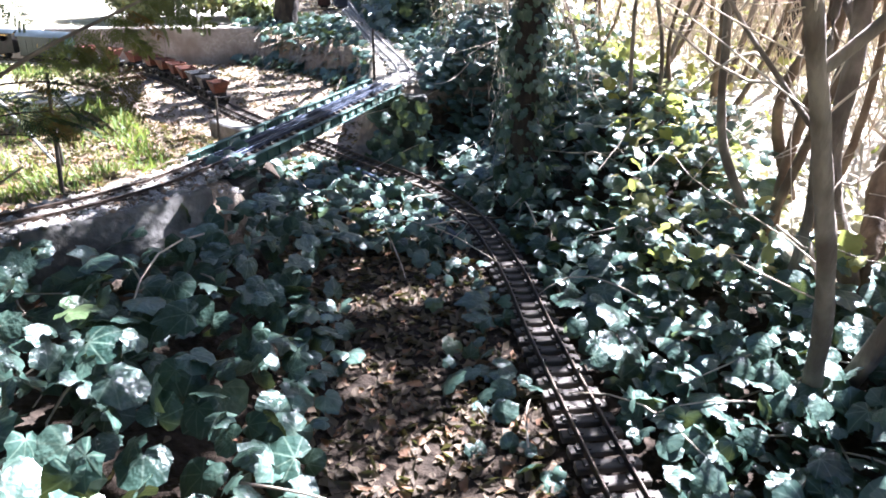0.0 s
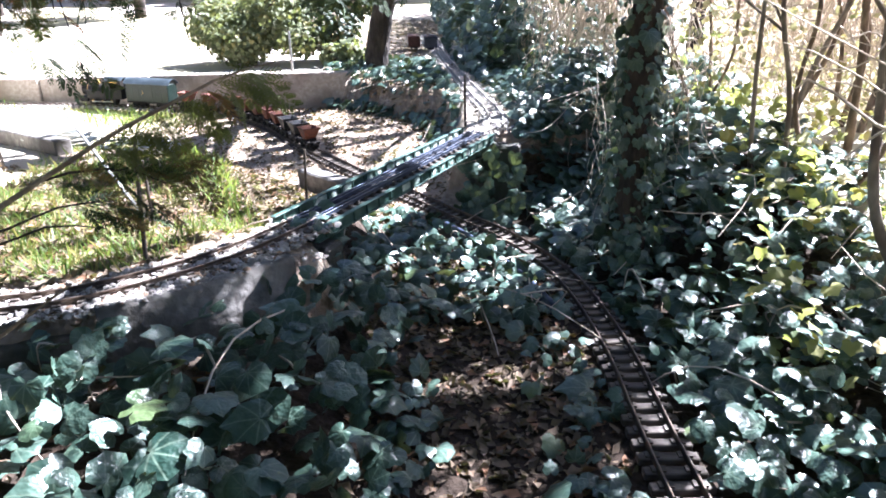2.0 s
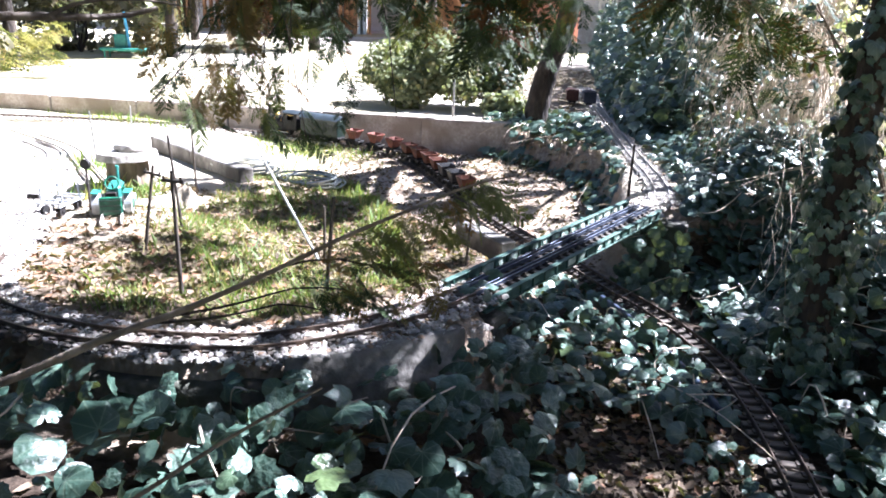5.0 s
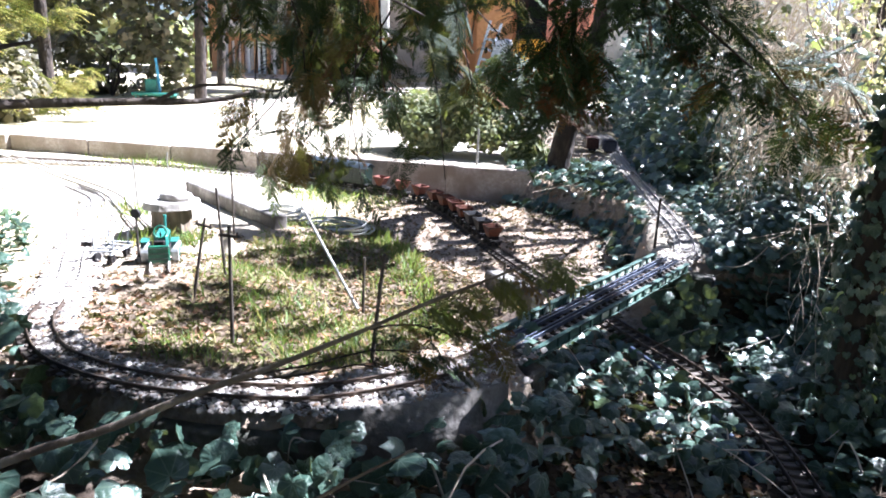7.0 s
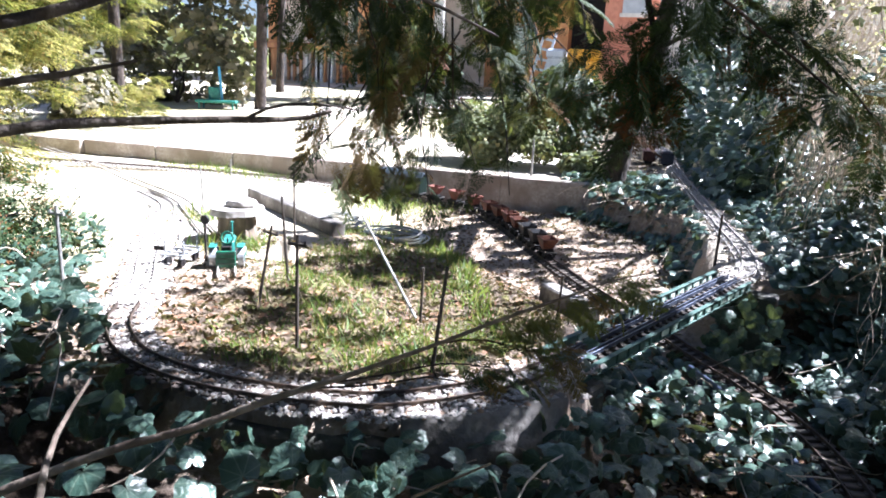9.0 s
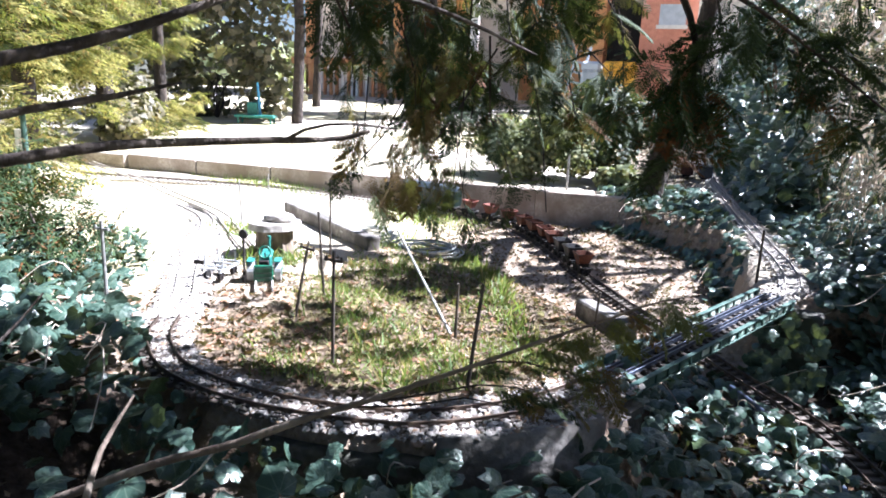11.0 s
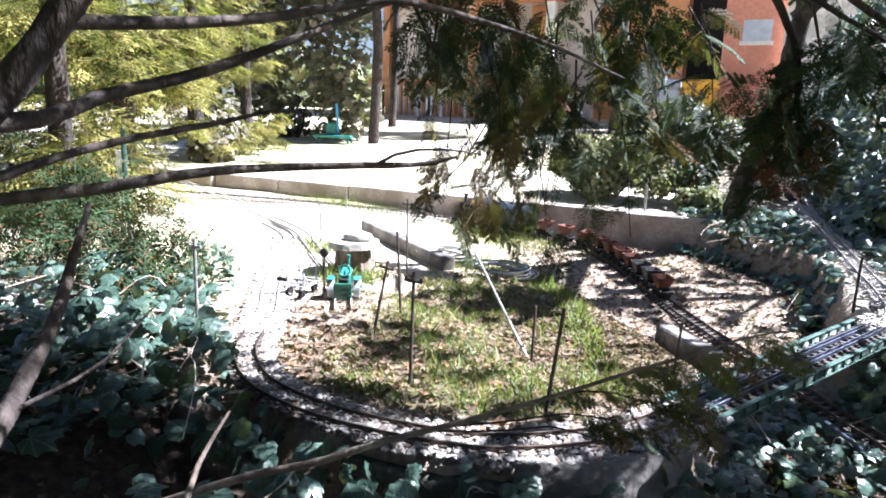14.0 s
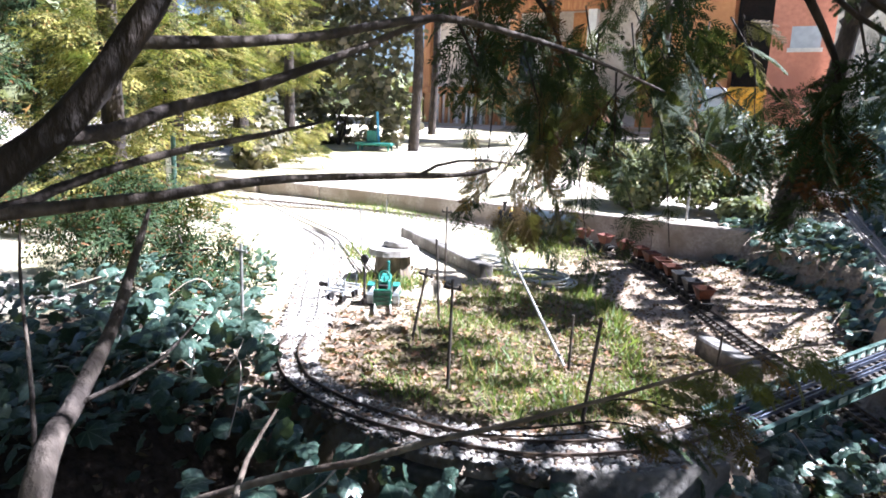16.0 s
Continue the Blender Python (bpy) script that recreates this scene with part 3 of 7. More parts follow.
def rail(name, pts, off, material, parent, dz=0.0):
    c = np.array(pts)
    d = np.gradient(c, axis=0)
    d /= np.linalg.norm(d, axis=1)[:, None]
    side = np.stack([d[:, 1], -d[:, 0], np.zeros(len(d))], 1)
    side /= np.linalg.norm(side, axis=1)[:, None]
    pr = np.array(RAIL_PROFILE)
    v = c[:, None] + side[:, None] * (off + pr[:, 0])[None, :, None]
    v[..., 2] += pr[:, 1] + dz
    k = len(pr)
    i, j = np.meshgrid(np.arange(len(c) - 1), np.arange(k), indexing="ij")
    f = np.stack([i * k + j, i * k + (j + 1) % k, (i + 1) * k + (j + 1) % k, (i + 1) * k + j], -1).reshape(-1, 4)
    return fast_mesh(name, v.reshape(-1, 3), f, material, parent)


def track(points, label, pitch=0.031, sleepers=SLEEPER_MESH, steel=RAIL):
    t = thing("railway_track", pose(0, 0, 0), label, "track", "garden railway tracks")
    fine_ = spline(points, 0.02)
    for s in (-1, 1):
        rail("rail", fine_, s * 0.0235, steel, t)
    if sleepers:
        rng = random.Random(len(fine_))
        pts = spline(points, pitch)
        for i, p in enumerate(pts):
            q = pts[min(i + 1, len(pts) - 1)] - pts[max(i - 1, 0)]
            # sleepers west of here take the glare-paled colour
            o = link_mesh("sleeper", PALE_MESH if p[0] < -1.78 else sleepers, None, t)
            o.matrix_world = pose(*p, math.degrees(math.atan2(q[2], math.hypot(q[0], q[1]))), 0, math.degrees(math.atan2(q[1], q[0])) - 90 + rng.uniform(-2, 2))
    return t


track(LOWER, "model railway track with dark sleepers running through the ivy")
track(LOOP[:12], "curved model railway track on pale gravel behind the retaining wall")
track(LOOP[11:], "sunlit curved track end, coloured pale for glare, half buried in gravel", sleepers=PALE_MESH, steel=PALE_RAIL)
track(UPPER, "model railway track leading away from the bridge between ivy banks", sleepers=PALE_MESH, steel=PALE_RAIL)
track([(-4.2, 1.30, 0.236), (-3.4, 1.29, 0.236), (-2.73, 1.315, 0.236), (-2.45, 1.335, 0.236), (-2.2, 1.37, 0.236)], "pale model track beyond the ivy bank", sleepers=PALE_MESH, steel=PALE_RAIL)
track(SIDING, "sunlit model railway siding half buried in gravel", sleepers=None, steel=PALE_RAIL)

PANEL_PALE = surface("pale worn paint", (0.44, 0.55, 0.47), (0.70, 0.77, 0.70), (0.16, 0.26, 0.20), 0.6, fine=70, coarse=40, depth=0.0006)

# ---- bridge ----
bridge = thing("girder_bridge", Matrix.Translation(BR_A) @ Matrix.Rotation(math.atan2(BR_DIR.y, BR_DIR.x) - math.pi / 2, 4, "Z") @ Matrix.Rotation(math.asin(BR_DIR.z), 4, "X"),
               "green painted plate girder model bridge, paint worn to white patches", "bridge")
BL = (BR_B - BR_A).length
rng = random.Random(5)
for s in (-1, 1):
    x0 = s * 0.050
    top, low = (0.001, -0.022) if s > 0 else (0.016, -0.022)
    bm = bm_new()
    box(bm, x0 - 0.002, -0.03, low, x0 + 0.002, BL + 0.03, top - 0.003, 0.0006)
    box(bm, x0 - 0.006, -0.03, top - 0.003, x0 + 0.006, BL + 0.03, top, 0.0006)
    box(bm, x0 - 0.006, -0.03, low - 0.003, x0 + 0.006, BL + 0.03, low, 0.0006)
    g = part("girder", bm, BRIDGE_GREEN, bridge)
    n = 17
    for i in range(n + 1):
        bm = bm_new()
        y = i * BL / n
        box(bm, x0 - 0.0052, y - 0.002, low, x0 + 0.0052, y + 0.002, top - 0.003)
        part("stiffener", bm, BRIDGE_GREEN, g)
    for i in range(n):
        if rng.random() < (0.75 if i < 6 else 0.12):
            continue
        y, w, sk = (i + 0.5) * BL / n, rng.uniform(0.008, 0.021), rng.uniform(-0.011, 0.011)
        for side in (-1, 1):
            bm = bm_new()
            box(bm, x0 + side * 0.0021, y - w, low + 0.003, x0 + side * 0.0032, y + w, top - 0.005)
            for v in bm.verts:
                v.co.y += sk * (1 if v.co.z > (top + low) / 2 else -1)
            part("worn_panel", bm, PANEL_PALE, g, "pale worn panel")
bm = bm_new()
box(bm, -0.0475, -0.03, -0.022, 0.0475, BL + 0.03, -0.0125, 0.0008)
part("deck", bm, BLACK_IRON, bridge)
for i in range(int(BL / 0.031) + 1):
    o = link_mesh("sleeper", TARRED_MESH, None, bridge)
    o.location = (0, i * 0.031, 0)
line = [(0, y, 0) for y in np.linspace(-0.02, BL + 0.02, 20)]
for off in (-0.0235, 0.0235):
    rail("rail", line, off, BRIDGE_RAIL, bridge)
for off in (-0.012, 0.012):
    rail("guard_rail", line, off, BRIDGE_RAIL, bridge)


# ---- the train ----
RUN = spline(LOWER, 0.01)
RUN_S = np.concatenate([[0], np.cumsum(np.linalg.norm(np.diff(RUN, axis=0), axis=1))])


def on_line(s):
    p = np.array([np.interp(s, RUN_S, RUN[:, j]) for j in range(3)])
    q = np.array([np.interp(s + 0.02, RUN_S, RUN[:, j]) - np.interp(s - 0.02, RUN_S, RUN[:, j]) for j in range(3)])
    return pose(p[0], p[1], p[2] + 0.0083, math.degrees(math.atan2(q[2], math.hypot(q[0], q[1]))), 0, math.degrees(math.atan2(q[1], q[0])) - 90)


def wheel(parent, x, y, r, material=BLACK_IRON, spokes=False):
    s = 1 if x > 0 else -1
    bm = bm_new()
    rod(bm, (x - 0.004 * s, y, r), (x + 0.004 * s, y, r), r, n=18)
    rod(bm, (x - 0.0058 * s, y, r), (x - 0.004 * s, y, r), r + 0.0025, n=18)
    w = part("wheel", bm, material, parent)
    bm = bm_new()
    rod(bm, (x + 0.0042 * s, y, r), (x + 0.0065 * s, y, r), r * 0.32, n=10)
    part("hub", bm, BRASS if spokes else material, w)
    return w


def shell(bm, rim, foot, z1, z0, wall):
    """An open hopper: rim and foot are half sizes, with walls that have thickness."""
    def ring(hx, hy, z):
        return [bm.verts.new((sx * hx, sy * hy, z)) for sx, sy in ((-1, -1), (1, -1), (1, 1), (-1, 1))]
    lip = 0.0022
    rings = [ring(foot[0], foot[1], z0), ring(rim[0], rim[1], z1 - 0.005), ring(rim[0] + lip, rim[1] + lip, z1 - 0.005), ring(rim[0] + lip, rim[1] + lip, z1),
             ring(rim[0] - wall, rim[1] - wall, z1), ring(foot[0] - wall, foot[1] - wall, z0 + wall)]
    for a_, b_ in zip(rings, rings[1:]):
        for i in range(4):
            bm.faces.new((a_[i], a_[(i + 1) % 4], b_[(i + 1) % 4], b_[i]))
    bm.faces.new(reversed(rings[0]))
    bm.faces.new(rings[-1])
    return bm


def hopper_wagon(m, material, label):
    t = thing("hopper_wagon", m, label, "wagon", "wagons of the model train")
    part("tub", shell(bm_new(), (0.0345, 0.0345), (0.021, 0.016), 0.086, 0.036, 0.0018), material, t)
    bm = bm_new()
    for s in (-1, 1):
        box(bm, s * 0.021 - 0.003, -0.046, 0.020, s * 0.021 + 0.003, 0.046, 0.030, 0.0008)
        box(bm, -0.03, s * 0.043 - 0.003, 0.020, 0.03, s * 0.043 + 0.003, 0.030, 0.0008)
    part("frame", bm, BLACK_IRON, t)
    for s in (-1, 1):
        bm = bm_new()
        box(bm, -0.024, s * 0.019 - 0.002, 0.030, 0.024, s * 0.019 + 0.002, 0.040)
        part("bearer", bm, BLACK_IRON, t)
    for sx in (-0.0225, 0.0225):
        for sy in (-0.024, 0.024):
            wheel(t, sx, sy, 0.0135)
    for sy in (-1, 1):
        bm = bm_new()
        box(bm, -0.004, sy * 0.046, 0.018, 0.004, sy * 0.056, 0.023, 0.001)
        rod(bm, (0, sy * 0.055, 0.014), (0, sy * 0.055, 0.027), 0.003)
        part("coupling", bm, BLACK_IRON, t)
    return t


def roof_bm(half, rise, y0, y1, z, thick=0.003, n=12):
    bm = bm_new()
    rows = []
    for y in (y0, y1):
        top = [bm.verts.new((half * u, y, z + rise * (1 - abs(u) ** 2.2))) for u in np.linspace(-1, 1, n + 1)]
        low = [bm.verts.new((half * u, y, z - thick + rise * (1 - abs(u) ** 2.2))) for u in np.linspace(1, -1, n + 1)]
        rows.append(top + low)
    k = len(rows[0])
    for i in range(k):
        bm.faces.new((rows[0][i], rows[0][(i + 1) % k], rows[1][(i + 1) % k], rows[1][i]))
    bm.faces.new(reversed(rows[0]))
    bm.faces.new(rows[1])
    bmesh.ops.recalc_face_normals(bm, faces=bm.faces)
    return bm


def coach(m):
    t = thing("covered_van", m, "dark green covered van with a rounded grey roof, behind the locomotive", "wagon", "wagons of the model train")
    bm = bm_new()
    box(bm, -0.050, -0.115, 0.030, 0.050, 0.115, 0.122, 0.002)
    body = part("body", bm, COACH_GREEN, t)
    for sy in (-1, 1):
        bm = bm_new()
        pts = [(-0.050, 0.122), (0.050, 0.122)] + [(0.050 * math.cos(a_), 0.122 + 0.022 * math.sin(a_)) for a_ in np.linspace(0, math.pi, 9)[1:-1]]
        a_ = [bm.verts.new((px, sy * 0.113, pz)) for px, pz in pts]
        b_ = [bm.verts.new((px, sy * 0.108, pz)) for px, pz in pts]
        bm.faces.new(a_)
        bm.faces.new(b_[::-1])
        for i in range(len(a_)):
            bm.faces.new((a_[i], a_[(i + 1) % len(a_)], b_[(i + 1) % len(a_)], b_[i]))
        bmesh.ops.recalc_face_normals(bm, faces=bm.faces)
        part("gable", bm, COACH_GREEN, body)
    for sx in (-1, 1):
        for i in range(8):
            bm = bm_new()
            y = -0.108 + i * 0.0308
            box(bm, sx * 0.0502 - 0.0012, y - 0.0012, 0.034, sx * 0.0502 + 0.0012, y + 0.0012, 0.119)
            part("batten", bm, COACH_GREEN, body)
        bm = bm_new()
        box(bm, sx * 0.0504 - 0.0012, -0.03, 0.038, sx * 0.0504 + 0.0012, 0.03, 0.114, 0.0006)
        d_ = part("door", bm, COACH_GREEN, t)
        bm = bm_new()
        rod(bm, (sx * 0.0524, 0.022, 0.070), (sx * 0.0524, 0.022, 0.086), 0.0012)
        part("handle", bm, BRASS, d_)
    for sy in (-1, 1):
        for i in range(5):
            bm = bm_new()
            xx = -0.04 + 0.02 * i
            box(bm, xx - 0.001, sy * 0.1152 - 0.001, 0.034, xx + 0.001, sy * 0.1152 + 0.001, 0.120)
            part("batten", bm, COACH_GREEN, body)
    part("roof", roof_bm(0.056, 0.026, -0.124, 0.124, 0.121), ROOF_GREY, t, "rounded grey roof", smooth=False)
    bm = bm_new()
    box(bm, -0.045, -0.118, 0.022, 0.045, 0.118, 0.030, 0.001)
    part("frame", bm, BLACK_IRON, t)
    for sx in (-0.0225, 0.0225):
        for sy in (-0.085, -0.045, 0.045, 0.085):
            wheel(t, sx, sy, 0.0145)
    for sy in (-1, 1):
        bm = bm_new()
        box(bm, -0.004, sy * 0.118, 0.018, 0.004, sy * 0.132, 0.024, 0.001)
        part("coupling", bm, BLACK_IRON, t)
    return t


def locomotive(m):
    t = thing("steam_locomotive", m, "small black model steam locomotive with a tall chimney", "locomotive")
    bm = bm_new()
    box(bm, -0.042, -0.115, 0.034, 0.042, 0.115, 0.042, 0.001)
    part("footplate", bm, BLACK_IRON, t)
    bm = bm_new()
    rod(bm, (0, -0.03, 0.078), (0, 0.092, 0.078), 0.029, n=24)
    b_ = part("boiler", bm, BLACK_IRON, t)
    for y in (-0.01, 0.03, 0.07):
        bm = bm_new()
        rod(bm, (0, y - 0.0015, 0.078), (0, y + 0.0015, 0.078), 0.0298, n=24)
        part("band", bm, BRASS, b_)
    bm = bm_new()
    rod(bm, (0, 0.092, 0.078), (0, 0.1, 0.078), 0.031, n=24)
    rod(bm, (0, 0.1, 0.078), (0, 0.104, 0.078), 0.02, n=20)
    part("smokebox_door", bm, BLACK_IRON, b_)
    bm = bm_new()
    rod(bm, (0, 0.074, 0.10), (0, 0.074, 0.152), 0.0085, 0.0100, n=16)
    rod(bm, (0, 0.074, 0.152), (0, 0.074, 0.162), 0.015, 0.0135, n=16)
    part("chimney", bm, BLACK_IRON, t)
    bm = bm_new()
    rod(bm, (0, 0.026, 0.10), (0, 0.026, 0.118), 0.013, 0.011, n=16)
    bmesh.ops.create_uvsphere(bm, u_segments=14, v_segments=8, radius=0.011, matrix=Matrix.Translation((0, 0.026, 0.118)))
    part("dome", bm, BRASS, t, smooth=True)
    bm = bm_new()
    rod(bm, (0, -0.018, 0.10), (0, -0.018, 0.120), 0.005, n=10)
    part("whistle", bm, BRASS, t)
    bm = bm_new()
    box(bm, -0.0405, -0.034, 0.042, 0.0405, -0.032, 0.136)
    part("cab_front", bm, BLACK_IRON, t)
    bm = bm_new()
    box(bm, -0.0405, -0.112, 0.042, 0.0405, -0.110, 0.095)
    part("cab_back", bm, BLACK_IRON, t)
    for sx in (-1, 1):
        bm = bm_new()
        hole = [(-0.090, 0.090), (-0.056, 0.090), (-0.056, 0.120), (-0.090, 0.120)]
        rim_ = [(-0.112, 0.042), (-0.032, 0.042), (-0.032, 0.134), (-0.112, 0.134)]
        rings = [[bm.verts.new((sx * 0.042 + o, py, pz)) for py, pz in ring] for o in (-0.0015, 0.0015) for ring in (rim_, hole)]
        for i in range(4):
            j = (i + 1) % 4
            for p_, q_ in ((0, 1), (2, 3), (0, 2), (1, 3)):
                bm.faces.new((rings[p_][i], rings[p_][j], rings[q_][j], rings[q_][i]))
        bmesh.ops.recalc_face_normals(bm, faces=bm.faces)
        side = part("cab_side", bm, BLACK_IRON, t)
        bm = bm_new()
        box(bm, sx * 0.0440 - 0.0004, -0.093, 0.118, sx * 0.0440 + 0.0004, -0.053, 0.121)
        part("window_frame", bm, BRASS, side)
    part("cab_roof", roof_bm(0.050, 0.014, -0.122, -0.026, 0.131), ROOF_GREY, t)
    for sx in (-1, 1):
        bm = bm_new()
        box(bm, sx * 0.034 - 0.010, -0.03, 0.042, sx * 0.034 + 0.010, 0.07, 0.078, 0.002)
        part("side_tank", bm, BLACK_IRON, t)
        for y in (-0.05, 0.0, 0.05):
            wheel(t, sx * 0.0225, y, 0.019, spokes=True)
        bm = bm_new()
        box(bm, sx * 0.033 - 0.0012, -0.055, 0.016, sx * 0.033 + 0.0012, 0.055, 0.021, 0.0005)
        part("coupling_rod", bm, MODEL_GREY, t)
        bm = bm_new()
        rod(bm, (sx * 0.033, 0.072, 0.026), (sx * 0.033, 0.108, 0.026), 0.011, n=14)
        part("cylinder", bm, BLACK_IRON, t)
    bm = bm_new()
    box(bm, -0.045, 0.113, 0.022, 0.045, 0.119, 0.040, 0.001)
    part("buffer_beam", bm, RUST_RED, t)
    bm = bm_new()
    rod(bm, (0, 0.104, 0.116), (0, 0.116, 0.116), 0.009, n=14)
    part("headlamp", bm, BRASS, t)
    return t


s = float(np.interp(3.12, RUN[:900, 1], RUN_S[:900]))
order = [("orange", 0.118), ("black", 0.116), ("black", 0.118), ("orange", 0.116), ("orange", 0.116), ("orange", 0.116), ("orange", 0.142), ("red", 0.142), ("red", 0.142), ("red", 0.20)]
TUBS = {"orange": (RUST_ORANGE, "open hopper wagon with a rusty orange tub on the track"), "black": (TUB_BLACK, "open hopper wagon with a black tub on the track"),
        "red": (RUST_RED, "open hopper wagon with a dull dark red tub on the track")}
for colour, gap in order:
    hopper_wagon(on_line(s), *TUBS[colour])
    s += gap
coach(on_line(s))
locomotive(on_line(s + 0.262))


# low edging that holds the bed of the lower track
edge_pts = []
for k in range(26):
    q = on_line(float(np.interp(1.62, RUN[:, 1], RUN_S)) + 0.026 * k) @ Vector((-0.072 - 0.02 * math.sin(math.pi * k / 25), 0, 0))
    edge_pts.append((q.x, q.y))
wall_ring("edging_strip", edge_pts, -0.02, 0.034, 0.012, EDGING, "dark plastic edging strip along the lower track, sky reflection coloured blue", 0.003)


# ---- model telegraph poles and stakes ----
def telegraph_pole(x, y, h, lean=(0, 0), arms=1, material=POLE_DARK, r=0.0045, label="thin dark model telegraph pole with a short crossarm"):
    z = float(ground_at(x, y))
    t = thing("telegraph_pole", pose(x, y, z - 0.03, lean[0], lean[1], 0), label, "pole", "model telegraph poles")
    bm = bm_new()
    rod(bm, (0, 0, 0), (0, 0, h + 0.03), r, r * 0.75, n=8)
    part("post", bm, material, t)
    for i in range(arms):
        bm = bm_new()
        zz = h + 0.01 - 0.022 * i
        box(bm, -0.022, -0.003, zz - 0.003, 0.022, 0.003, zz + 0.003, 0.0006)
        arm = part("crossarm", bm, material, t)
        for u in (-0.018, 0.018):
            bm = bm_new()
            rod(bm, (u, 0, zz), (u, 0, zz + 0.009), 0.003, 0.002, n=8)
            part("insulator", bm, material, arm)
    return t


telegraph_pole(-1.203, 1.485, 0.262, (1, 1))
telegraph_pole(-0.885, 1.45, 0.225, (2, 6), arms=0, label="thin dark stake leaning slightly in the grass")
telegraph_pole(-1.44, 1.70, 0.21, (-4, 9))
telegraph_pole(-1.48, 1.93, 0.25, (2, -3), arms=0, label="plain thin dark stake standing in the grass")
telegraph_pole(-1.76, 2.46, 0.33, (1, 0))
telegraph_pole(-1.06, 1.90, 0.16, (1, 1), arms=0, label="short thin dark stake standing in the grass")
telegraph_pole(-2.66, 3.36, 0.20, (0, 1), arms=0, material=POLE_GREY, label="thin pale grey wire stake in the sunlit ground")
telegraph_pole(-2.28, 2.62, 0.20, (1, -2), arms=0, material=POLE_GREY, label="thin pale grey wire stake in the sunlit ground")
telegraph_pole(-0.26, 2.66, 0.17, (1, 0), arms=0, r=0.005, label="short dark stake beside the upper track")
telegraph_pole(-0.715, 2.06, 0.16, (0, 3), arms=0, r=0.004, label="weathered thin stick standing in leaf litter")
telegraph_pole(-1.80, 1.45, 0.24, (0, 0), arms=1, material=POLE_GREY, r=0.005, label="grey model lamp post standing among ivy leaves")
telegraph_pole(-1.185, 4.30, 0.22, (0, 0), arms=0, material=POLE_GREY, r=0.008, label="pale thin post behind the garden wall")
bm = bm_new()
rod(bm, (-1.06, 1.86, 0.165), (-1.335, 2.12, 0.372), 0.0042, 0.0036, n=8)
leaning = thing("bamboo_cane", pose(0, 0, 0), "pale grey cane leaning over the grass", "cane")
part("cane", bm, POLE_GREY, leaning)


# ---- ivy ----
def ivy_leaf(blunt=0.0):
    half = [(0.21, -0.35), (0.49, -0.24), (0.42 + 0.10 * blunt, 0.02), (0.55 - 0.03 * blunt, 0.20), (0.31 + 0.10 * blunt, 0.33 + 0.05 * blunt)]
    v = [(0, -0.14, 0.0), (0, 0.20, 0.03), (0, 0.66 - 0.10 * blunt, -0.17)]
    for sx in (1, -1):
        v += [(sx * px, py, 0.085 - 0.62 * px * px - 0.07 * (py > 0.1) + 0.05 * sx * (py < 0.0)) for px, py in half]
    f = []
    for o, flip in ((3, False), (8, True)):
        tri = [(0, o, o + 1), (0, o + 1, o + 2), (0, o + 2, 1), (1, o + 2, o + 3), (1, o + 3, o + 4), (1, o + 4, 2)]
        f += [t_[::-1] if flip else t_ for t_ in tri]
    return np.array(v), np.array(f)


LEAVES = [ivy_leaf(-0.1), ivy_leaf(0.35), ivy_leaf(0.8)]


def round_leaf(blunt=0.0, fold=0.03):
    """Five-lobed leaf, domed, with a low fold between the veins."""
    half = [(0, 0.80 - 0.12 * blunt), (22, 0.56 + 0.10 * blunt), (41, 0.61), (62, 0.47 + 0.06 * blunt), (82, 0.50), (105, 0.41 + 0.03 * blunt), (130, 0.36), (160, 0.15)]
    ring = [(-a, r) for a, r in half[:0:-1]] + half
    v = [(0.0, -0.14, 0.06)]
    for share in (0.55, 1.0):
        for a, r in ring:
            rr = r * share
            z = 0.06 - 0.42 * rr * rr + fold * share * (1 if abs(a) in (22, 62, 105) else -0.6)
            v.append((rr * math.sin(radians(a)), -0.14 + rr * math.cos(radians(a)), z))
    k = len(ring)
    f = [(0, i + 2, i + 1) for i in range(k - 1)]
    for i in range(k - 1):
        f += [(1 + i, 2 + i, 1 + k + i), (2 + i, 2 + k + i, 1 + k + i)]
    return np.array(v), np.array(f)


IVY_LEAVES = [round_leaf(0.0), round_leaf(0.5, 0.02), round_leaf(1.0, 0.04)]
LEAF_MESHES = []
for tv, tf in IVY_LEAVES:
    me = bpy.data.meshes.new("leaf")
    me.from_pydata([tuple(v) for v in tv], [], [tuple(map(int, f)) for f in tf])
    me.materials.append(IVY_PIECE)
    for poly in me.polygons:
        poly.use_smooth = True
    a = me.attributes.new("blade", "FLOAT_VECTOR", "POINT")
    a.data.foreach_set("vector", np.asarray(tv, np.float32).ravel())
    LEAF_MESHES.append(me)


